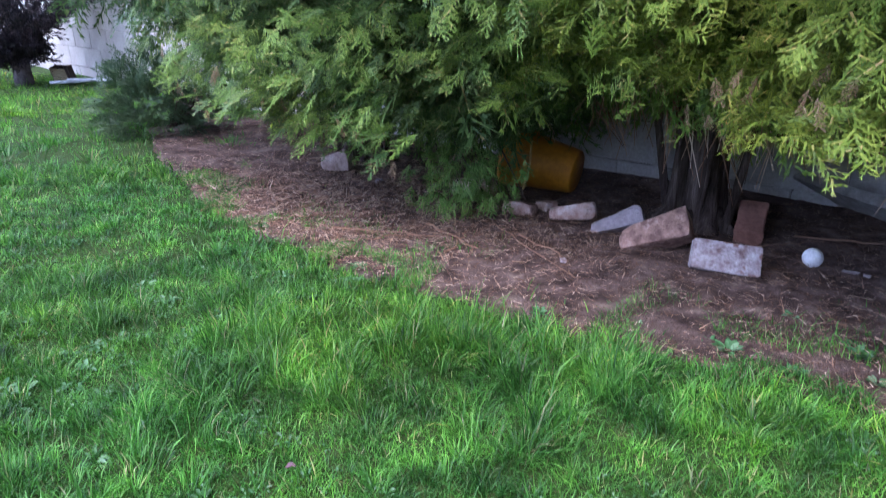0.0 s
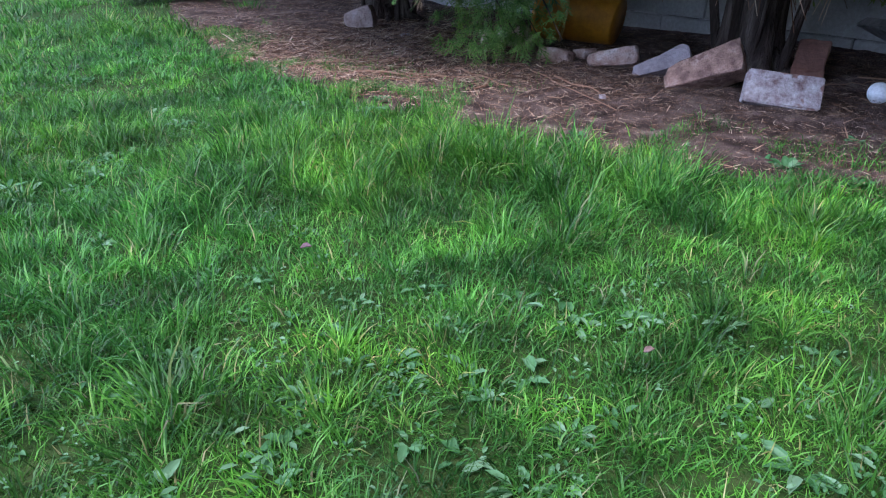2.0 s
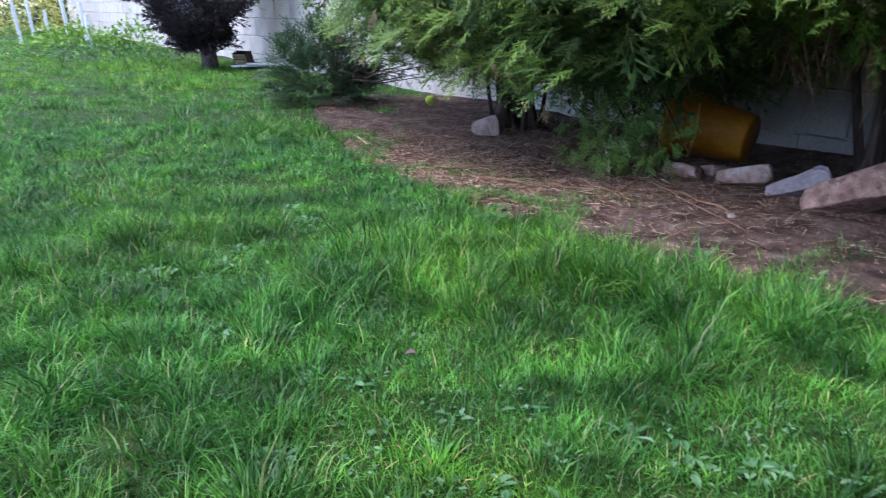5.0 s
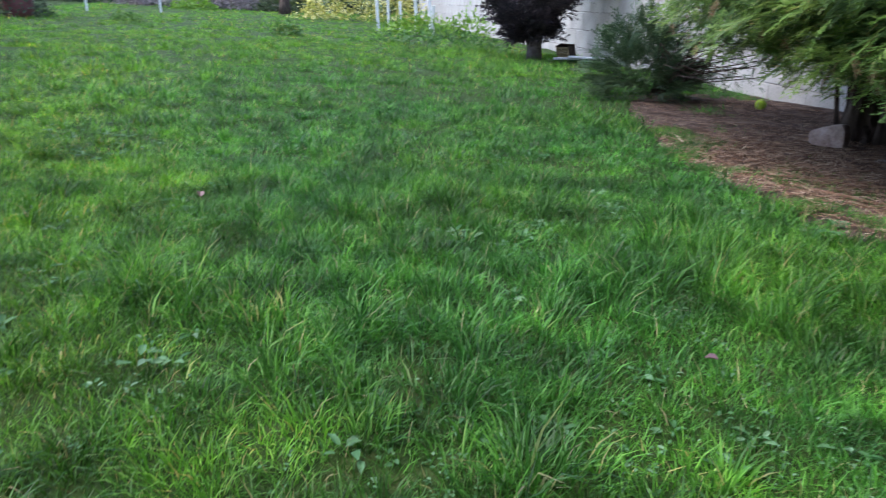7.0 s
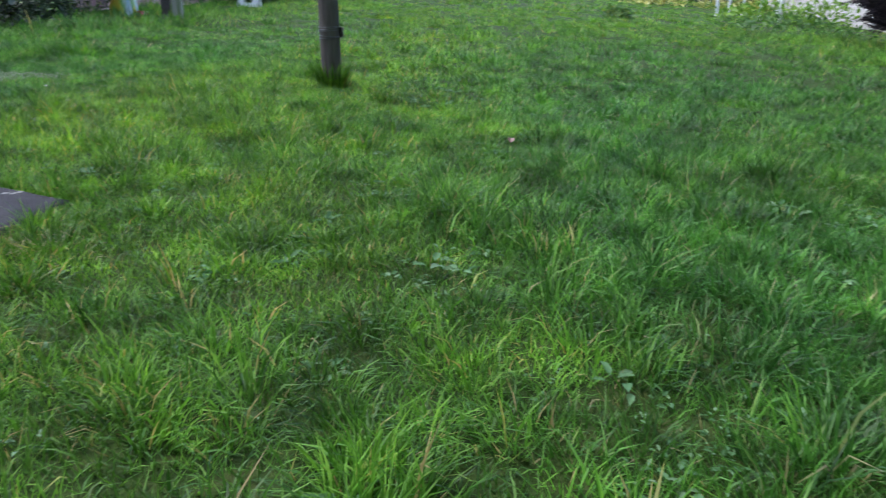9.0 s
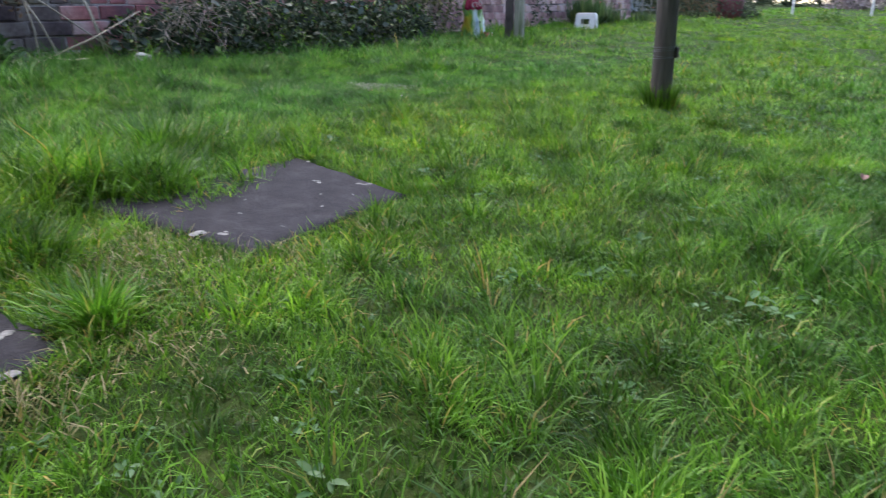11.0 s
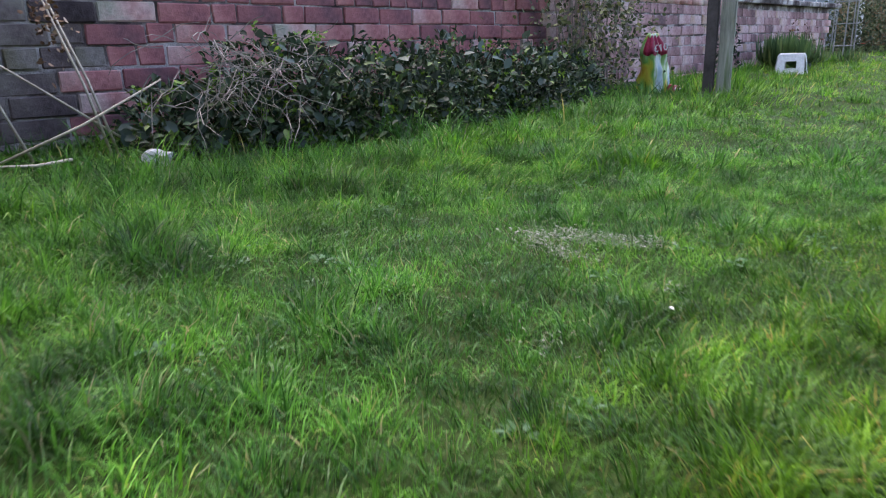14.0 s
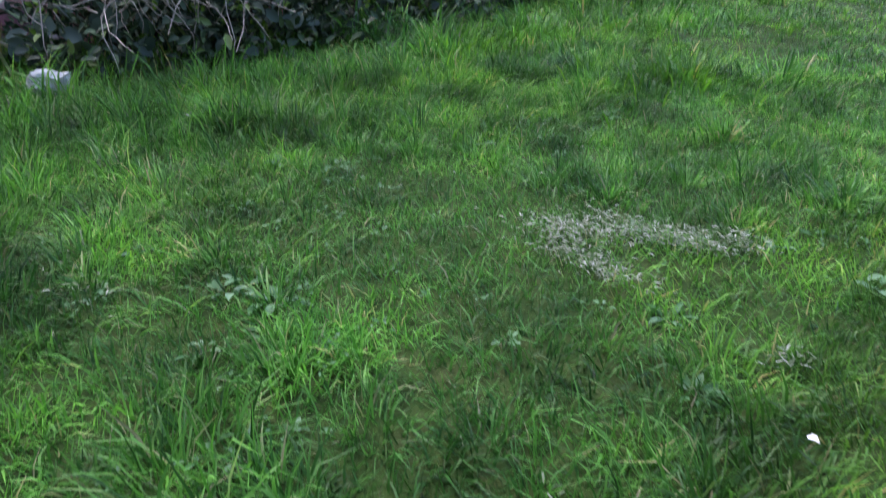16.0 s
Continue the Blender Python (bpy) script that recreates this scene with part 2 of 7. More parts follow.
M_STONE = surface("pink_stone", [(0.28, (0.18, 0.108, 0.086)), (0.45, (0.36, 0.225, 0.175)), (0.58, (0.48, 0.345, 0.285)), (0.74, (0.60, 0.51, 0.45))], 20, 0.9, 120, 0.008, rnd=0.25, spots=(14, 0.60, (0.20, 0.12, 0.095)), spec=0.2)
M_PALEBRICK = surface("pale_painted_brick", [(0.3, (0.18, 0.115, 0.11)), (0.48, (0.34, 0.29, 0.29)), (0.70, (0.52, 0.49, 0.50))], 28, 0.9, 110, 0.006, spots=(16, 0.60, (0.22, 0.13, 0.11)), spec=0.2)
M_POST = surface("weathered_timber", [(0.3, (0.052, 0.046, 0.045)), (0.5, (0.098, 0.088, 0.084)), (0.72, (0.18, 0.165, 0.155))], 22, 0.9, 120, 0.006, spec=0.2, stretch=12)


# ---- mesh helpers ----
def np_mesh(name, V, loops, starts):
    me = bpy.data.meshes.new(name)
    V = np.ascontiguousarray(V, np.float32)
    me.vertices.add(len(V))
    me.vertices.foreach_set("co", V.ravel())
    me.loops.add(len(loops))
    me.loops.foreach_set("vertex_index", np.ascontiguousarray(loops, np.int32))
    me.polygons.add(len(starts))
    me.polygons.foreach_set("loop_start", np.ascontiguousarray(starts, np.int32))
    me.update(calc_edges=True)
    return me


def repeat_mesh(name, template, faces, M3, offs):
    """Many copies of one small template (n x 3, faces as lists) under 3x3 matrices and offsets, as one mesh."""
    n, k = len(template), len(M3)
    V = np.einsum("kij,nj->kni", M3, template) + offs[:, None, :]
    lens = [len(f) for f in faces]
    base = np.concatenate([np.array(f) for f in faces])
    loops = (base[None, :] + n * np.arange(k)[:, None]).ravel()
    st = np.concatenate([[0], np.cumsum(lens)[:-1]])
    starts = (st[None, :] + sum(lens) * np.arange(k)[:, None]).ravel()
    return V.reshape(-1, 3), loops, starts


def joined(name, chunks):
    V, L, S, nv, nl = [], [], [], 0, 0
    for v, l, s in chunks:
        V.append(v), L.append(l + nv), S.append(s + nl)
        nv, nl = nv + len(v), nl + len(l)
    return np_mesh(name, np.concatenate(V), np.concatenate(L), np.concatenate(S))


def thing(name, me, mat, label="", category="", group="", kind=""):
    if mat:
        me.materials.append(mat)
    return tagged(new(name, me), label, category, group, kind)


def to_mesh(bm, name, smooth=False):
    me = bpy.data.meshes.new(name)
    bm.normal_update()
    bm.to_mesh(me)
    bm.free()
    if smooth:
        me.polygons.foreach_set("use_smooth", [True] * len(me.polygons))
    return me


def part(name, bm, mat, parent, label="", smooth=False):
    me = to_mesh(bm, name, smooth) if isinstance(bm, bmesh.types.BMesh) else bm
    if mat and not me.materials:
        me.materials.append(mat)
    ob = new(name, me)
    ob.parent = parent
    return tagged(ob, label)


def base_at(name, x, y, z, rz=0, label="", category="", group="", kind=""):
    e = new(name)
    e.matrix_world = pose(x, y, z, 0, 0, rz)
    return tagged(e, label, category, group, kind)


def box_bm(sx, sy, sz, at=(0, 0, 0), bevel=0.0, seg=1, rough=0.0, seed=0, cuts=0):
    bm = bmesh.new()
    bmesh.ops.create_cube(bm, size=1)
    bmesh.ops.scale(bm, vec=(sx, sy, sz), verts=bm.verts)
    if bevel:
        bmesh.ops.bevel(bm, geom=list(bm.edges), offset=bevel, segments=seg, affect="EDGES")
    if cuts:
        bmesh.ops.subdivide_edges(bm, edges=list(bm.edges), cuts=cuts, use_grid_fill=True)
    if rough:
        r = random.Random(seed)
        for v in bm.verts:
            d = noise.noise_vector(v.co * 14 + Vector((seed * 3.1, seed, 0)))
            v.co += d * rough + Vector((r.uniform(-1, 1), r.uniform(-1, 1), r.uniform(-1, 1))) * rough * 0.25
    bmesh.ops.translate(bm, vec=at, verts=bm.verts)
    return bm


def tube(points, radii, sides=8, seed=0, rough=0.0):
    """A tapering stem through points."""
    bm = bmesh.new()
    r = random.Random(seed)
    rings = []
    pts = [Vector(p) for p in points]
    for i, p in enumerate(pts):
        d = (pts[min(i + 1, len(pts) - 1)] - pts[max(i - 1, 0)]).normalized()
        a = d.orthogonal().normalized()
        if abs(d.z) > 0.7:
            a = (Vector((1, 0, 0)) - d * d.x).normalized()
        b = d.cross(a)
        ring = []
        for k in range(sides):
            t = 2 * math.pi * k / sides
            rr = radii[i] * (1 + rough * r.uniform(-1, 1))
            ring.append(bm.verts.new(p + a * math.cos(t) * rr + b * math.sin(t) * rr))
        rings.append(ring)
    for A, B in zip(rings, rings[1:]):
        for k in range(sides):
            bm.faces.new((A[k], A[(k + 1) % sides], B[(k + 1) % sides], B[k]))
    bm.faces.new(list(reversed(rings[0])))
    bm.faces.new(rings[-1])
    return bm


def merge(bms):
    out = bmesh.new()
    for b in bms:
        me = bpy.data.meshes.new("tmp")
        b.to_mesh(me)
        b.free()
        out.from_mesh(me)
        bpy.data.meshes.remove(me)
    return out


# ---- ground ----
def axis(lo, hi, step, far):
    mid = np.arange(lo, hi + step / 2, step)
    out = [step * 1.6 ** k for k in range(1, 40)]
    grow = np.cumsum(out)
    grow = grow[grow < far]
    return np.concatenate([lo - grow[::-1], mid, hi + grow])


def build_ground():
    xs, ys = axis(-4.2, 6.0, 0.075, 900), axis(-1.6, 14.0, 0.075, 900)
    X, Y = np.meshgrid(xs, ys)
    near = (X > -4.4) & (X < 8) & (Y > -3) & (Y < 30)
    Z = ground_z(X, Y) + np.where(near, bumps(X, Y), 0)
    for cx, cy, r in ((-0.66, 1.05, 0.31), (-0.52, 0.28, 0.31)):
        Z = Z - 0.045 * np.clip(1.6 - np.hypot(X - cx, Y - cy) / r * 1.6, 0, 1) ** 0.5
    Z = Z - 0.05 * ((X > bed_edge(Y) + 0.14) & (X < block_x(Y)) & (Y < 4.3))
    nx, ny = len(xs), len(ys)
    idx = np.arange(nx * ny).reshape(ny, nx)
    q = np.stack([idx[:-1, :-1], idx[:-1, 1:], idx[1:, 1:], idx[1:, :-1]], -1).reshape(-1, 4)
    me = np_mesh("ground", np.stack([X, Y, Z], -1).reshape(-1, 3), q.ravel(), np.arange(len(q)) * 4)
    thing("ground", me, M_THATCH, "rough mossy lawn soil under the grass", "ground", kind="structure")


def build_bed():
    """Bare soil bed under the hedge, a little hummocky, with a ragged edge to the lawn."""
    ys = np.arange(-3.0, 4.6, 0.035)
    n = 70
    V = []
    for y in ys:
        x0, x1 = float(bed_edge(y)), block_x(y) + 0.05
        for k in range(n):
            x = x0 + (x1 - x0) * k / (n - 1)
            V.append((x, y, 0))
    V = np.array(V)
    x0 = bed_edge(V[:, 1])
    d = V[:, 0] - x0
    V[:, 2] = ground_z(V[:, 0], V[:, 1]) + bumps(V[:, 0], V[:, 1]) - 0.004 + 0.012 * np.clip(d / 0.06, 0, 1) + 0.02 * (vnoise(V[:, 0], V[:, 1], 0.16, 21) - 0.5) * np.clip(d / 0.1, 0, 1) + 0.008 * (vnoise(V[:, 0], V[:, 1], 0.04, 22) - 0.5)
    idx = np.arange(len(V)).reshape(len(ys), n)
    q = np.stack([idx[:-1, :-1], idx[:-1, 1:], idx[1:, 1:], idx[1:, :-1]], -1).reshape(-1, 4)
    me = np_mesh("soil_bed", V, q.ravel(), np.arange(len(q)) * 4)
    me.polygons.foreach_set("use_smooth", [True] * len(me.polygons))
    thing("soil_bed", me, M_SOIL, "bare brown soil bed littered with dry conifer needles", "soil bed", kind="structure")


build_ground()
build_bed()


# ---- walls ----
def brick_mesh(name, sx, sy, sz, seed):
    """A worn brick with chipped arrises, about forty triangles."""
    bm = box_bm(sx, sy, sz, bevel=0.005, seg=1)
    r = random.Random(seed)
    for v in bm.verts:
        v.co += Vector((r.uniform(-1, 1), r.uniform(-1, 1), r.uniform(-1, 1))) * 0.0022
    return to_mesh(bm, name)


def brick_wall():
    top_near, top_far = 1.15, 0.745
    near = base_at("brick_wall", BRICK_X, 3.0, 0, 0, "old garden wall of dark red and purple bricks with worn pale mortar", "wall", kind="structure")

    def core(name, y0, y1, z1, parent, z0=-0.15):
        bm = box_bm(0.20, y1 - y0, z1 - z0, cuts=3)
        bmesh.ops.translate(bm, vec=(-0.107, (y0 + y1) / 2 - 3.0, (z0 + z1) / 2), verts=bm.verts)
        return part(name, bm, M_MORTAR, parent, "pale crumbling lime mortar")

    core("mortar", -2.0, 8.05, top_near, near)
    core("mortar", 8.05, 11.3, top_far, near)
    # coping of the lower stretch
    y = 8.07
    while y < 11.25:
        L = 0.5
        part("coping_stone", box_bm(0.34, L - 0.012, 0.055, (-0.112, y + L / 2 - 3.0, top_far + 0.03), 0.008, rough=0.003, seed=int(y * 10)), M_MORTAR, near, "grey weathered coping stone")
        y += L
    course, shapes = 0.0805, {}
    for kind, mat in (("s", M_BRICK), ("o", M_OLDBRICK), ("d", M_DARKBRICK), ("m", M_MOSSBRICK)):
        for w in (0.218, 0.104):
            for k in range(3):
                me = brick_mesh("brick", 0.10, w + 0.002, 0.0735, k + int(w * 1000))
                me.materials.append(mat)
                shapes[kind, w, k] = me
    r = random.Random(4)
    rest = []
    z, row = -0.02, 0
    while z < top_near - 0.04:
        y = -2.0 + (0.0 if row % 2 else -0.056)
        header = row % 3 == 2
        while y < 11.2:
            w = 0.104 if (header and r.random() < 0.75) or r.random() < 0.13 else 0.218
            yc, zc = y + w / 2 + 0.005, z + 0.037
            top = top_near if yc < 8.0 else top_far
            if zc + 0.03 < top:
                old = yc > 5.3
                px = -0.05 + r.uniform(-0.004, 0.005) + (0.012 if 5.0 < yc < 5.3 else 0)
                jit = r.uniform(-0.003, 0.003) + 0.008 * math.sin(yc * 0.9 + row)*(1 if yc > 5.3 else 0.3)
                seen = 0.9 < yc < 11.2 and zc < 0.80 and (yc < 5.3 or zc > 0.12)
                key = ("o" if old else "m" if yc < 1.80 else "d" if yc < 2.36 + 0.1 * (row % 2) else "s", w, r.randrange(3))
                if seen and brick_wall.count < 480:
                    ob = new("brick", shapes[key])
                    ob.parent = near
                    ob.location = (px, yc - 3.0, zc + jit)
                    ob.rotation_euler = (r.uniform(-0.012, 0.012), 0, r.uniform(-0.015, 0.015))
                    brick_wall.count += 1
                else:
                    rest.append((px, yc - 3.0, zc + jit, w))
            y += w + 0.011
        z += course
        row += 1
    tv = np.array([(a, b, c) for a in (-0.5, 0.5) for b in (-0.5, 0.5) for c in (-0.5, 0.5)])
    tf = [[0, 1, 3, 2], [4, 6, 7, 5], [0, 4, 5, 1], [2, 3, 7, 6], [0, 2, 6, 4], [1, 5, 7, 3]]
    M3 = np.array([np.diag((0.10, w, 0.070)) for *_, w in rest])
    me = joined("bricks", [repeat_mesh("b", tv, tf, M3, np.array([(a, b, c) for a, b, c, _ in rest]))])
    ob = part("bricks", me, M_BRICK, near)
    ob["kind"] = "stuff"


brick_wall.count = 0


def block_wall():
    ang = math.degrees(math.atan2(-0.135, 1))
    y0 = -3.0
    e = base_at("block_wall", block_x(y0), y0, 0, ang, "pale grey painted concrete block wall behind the hedge", "wall", kind="structure")
    part("backing", box_bm(0.16, 27, 2.3, (0.096, 13.5, 0.85)), M_MORTAR, e)
    shapes = []
    for k in range(3):
        me = brick_mesh("block", 0.10, 0.438, 0.213, 50 + k)
        me.materials.append(M_BLOCK)
        shapes.append(me)
    r = random.Random(9)
    for row in range(10):
        z = -0.33 + row * 0.219
        y = -0.222 if row % 2 else 0.0
        while y < 26.6:
            if row < 6 or y < 14:
                ob = new("block", shapes[r.randrange(3)])
                ob.parent = e
                ob.location = (0.05 + r.uniform(-0.002, 0.002), y + 0.222, z + 0.11)
            y += 0.444


def south_shade_wall():
    """A plain unseen wall added to the south, cutting sky light on the near lawn."""
    bm = box_bm(9.6, 0.3, 7.2, (0, 0, 3.3))
    o = thing("wall_south", to_mesh(bm, "wall_south"), surface("roughcast", [(0.3, (0.22, 0.20, 0.18)), (0.7, (0.32, 0.30, 0.27))], 2, 0.95, 60, 0.006), "plain unseen roughcast wall added to shade the garden from the south", "wall", kind="structure")
    o.location = (0.1, -1.75, 0)


brick_wall()
block_wall()
south_shade_wall()


# ---- conifers ----
def frond(seed, pairs=7, length=0.15, spread=0.055, lobes=2):
    """A flat, feathery spray: an axis with forward-swept pointed side shoots, each with a few narrow lobes. x is along the spray, z its face."""
    r = random.Random(seed)
    V, F = [], []

    def strip(p, q, w0, w1):
        p, q = np.array(p, float), np.array(q, float)
        d = q - p
        nrm = np.array((-d[1], d[0], 0.0))
        nrm /= np.linalg.norm(nrm) + 1e-9
        i = len(V)
        if w1:
            V.extend([p + nrm * w0, p - nrm * w0, q - nrm * w1, q + nrm * w1])
            F.append([i, i + 1, i + 2, i + 3])
        else:
            V.extend([p + nrm * w0, p - nrm * w0, q])
            F.append([i, i + 1, i + 2])

    sway = r.uniform(-0.25, 0.25)

    def axis(s):
        x = s * length
        return np.array((x, sway * x * x / length, -0.45 * x * x / length))

    strip(axis(0), axis(0.5), 0.0022, 0.0022)
    strip(axis(0.5), axis(1.0), 0.0028, 0.0)
    for i in range(pairs):
        for side in (-1, 1):
            s = (i + 0.5 + 0.25 * side + r.uniform(-0.15, 0.15)) / (pairs + 0.2)
            if s < 0.02 or r.random() < 0.06:
                continue
            p = axis(s)
            L = spread * (0.55 + 0.75 * math.sin(math.pi * min(1, 0.25 + 0.72 * s))) * r.uniform(0.6, 1.2)
            a = radians(r.uniform(30, 48)) * side
            q = p + np.array((math.cos(a) * L, math.sin(a) * L, -L * r.uniform(0.0, 0.45)))
            strip(p, q, 0.0034, 0.0008)
            for k in range(lobes):
                u = (k + 0.7) / (lobes + 0.4)
                m = p * (1 - u) + q * u
                for s2 in (-1, 1):
                    l2 = L * 0.40 * (1.2 - 0.6 * u) * r.uniform(0.7, 1.25)
                    a2 = a + s2 * radians(r.uniform(24, 42))
                    strip(m, m + np.array((math.cos(a2) * l2, math.sin(a2) * l2, -l2 * r.uniform(-0.2, 0.4))), 0.0034 if lobes > 1 else 0.007, 0)
    return np.array(V), F


FRONDS = [frond(k, 6 + k % 2, 0.13 + 0.015 * (k % 3), 0.045 + 0.005 * (k % 4)) for k in range(8)]
COARSE = [frond(20 + k, 5, 0.16, 0.07, 1) for k in range(4)]


def oriented(dirs, ups, scale):
    """3x3 matrices with x along dirs and z near ups."""
    d = dirs / np.linalg.norm(dirs, axis=1, keepdims=True)
    y = np.cross(ups, d)
    y /= np.linalg.norm(y, axis=1, keepdims=True) + 1e-9
    z = np.cross(d, y)
    return np.stack([d, y, z], -1) * scale[:, None, None]


def sprays(P, D, U, S, templates=None):
    """Sprays at points P along D facing U with scale S, mixing the templates."""
    chunks, T = [], templates or FRONDS
    pick = RNG.integers(0, len(T), len(P))
    for k, (v, f) in enumerate(T):
        m = pick == k
        if m.any():
            chunks.append(repeat_mesh("s", v, f, oriented(D[m], U[m], S[m]), P[m]))
    return chunks


def skirt(y):
    """Height above datum of the hedge's lower edge along its front."""
    ys = [-2.4, 0.02, 0.12, 0.26, 0.42, 0.62, 0.83, 0.98, 1.08, 1.22, 1.60, 1.80, 1.87, 2.11, 2.62, 2.82, 3.14, 3.46]
    zs = [0.37, 0.37, 0.37, 0.365, 0.355, 0.325, 0.34, 0.40, 0.33, 0.22, 0.06, 0.09, 0.12, 0.18, 0.20, 0.26, 0.50, 0.90]
    return np.interp(y, ys, zs)


def front_x(y, z):
    """x of the hedge's leafy front, which leans out over the edge of the lawn."""
    up = np.clip(z - skirt(y), 0, 0.8)
    near = np.clip((1.38 - y) / 0.5, 0, 1)
    bulge = (0.30 + 0.22 * near) * up
    end = 0.45 * np.clip(y - 2.5, 0, 2) ** 1.5
    gap = 0.55 * np.exp(-((y - 0.95) / 0.21) ** 2) * np.clip((0.66 - z) / 0.18, 0, 1)
    return 2.14 - 0.20 * np.clip((0.55 - y) / 0.45, 0, 1) - bulge + end + gap + 0.30 * (vnoise(y, z, 0.26, 31) - 0.5) + 0.2 * np.clip(z - 1.7, 0, 2)


def boughs(rg, tips, inward, per, reach):
    """Fans of sprays along short boughs that end at tips. inward: unit directions from bough base to tip."""
    n = len(tips)
    t = np.repeat(tips, per, 0)
    d = np.repeat(inward, per, 0)
    d = d / np.linalg.norm(d, axis=1, keepdims=True)
    up = np.repeat(rg.normal(0, 0.35, (n, 3)) + np.array([-0.35, 0, 1.0]), per, 0)
    lat = np.cross(up, d)
    lat /= np.linalg.norm(lat, axis=1, keepdims=True)
    m = n * per
    s = rg.random(m) ** 0.8
    side = rg.uniform(-1, 1, m)
    P = t - d * (s * reach)[:, None] - d * 0.10 + lat * (side * 0.13 * (1 - 0.4 * s))[:, None] + rg.normal(0, 0.018, (m, 3))
    D = d + lat * (side * 0.9)[:, None] + rg.normal(0, 0.16, (m, 3))
    U = up + rg.normal(0, 0.25, (m, 3))
    return P, D, U


def fluted_trunk(h, r0, r1, seed):
    """A stout conifer trunk with deep flutes, flaring at the foot."""
    bm = bmesh.new()
    n, levels = 56, 26
    rings = []
    for i in range(levels):
        t = i / (levels - 1)
        z = -0.06 + (h + 0.06) * t ** 1.6
        r = r0 + (r1 - r0) * t + 0.055 * math.exp(-(z + 0.02) / 0.07)
        ring_v = []
        for k in range(n):
            a = 2 * math.pi * k / n
            tw = a + 0.25 * z
            f = 1 + 0.16 * math.sin(3 * tw + seed) + 0.11 * math.sin(7 * tw + 2.1 * seed) + 0.10 * noise.noise(Vector((math.cos(a) * 5, math.sin(a) * 5, z * 1.5 + seed))) + 0.07 * noise.noise(Vector((math.cos(a) * 16, math.sin(a) * 16, z * 5)))
            ring_v.append(bm.verts.new((math.cos(a) * r * f, math.sin(a) * r * f, z)))
        rings.append(ring_v)
    for A, B in zip(rings, rings[1:]):
        for k in range(n):
            bm.faces.new((A[k], A[(k + 1) % n], B[(k + 1) % n], B[k]))
    bm.faces.new(rings[-1])
    return bm


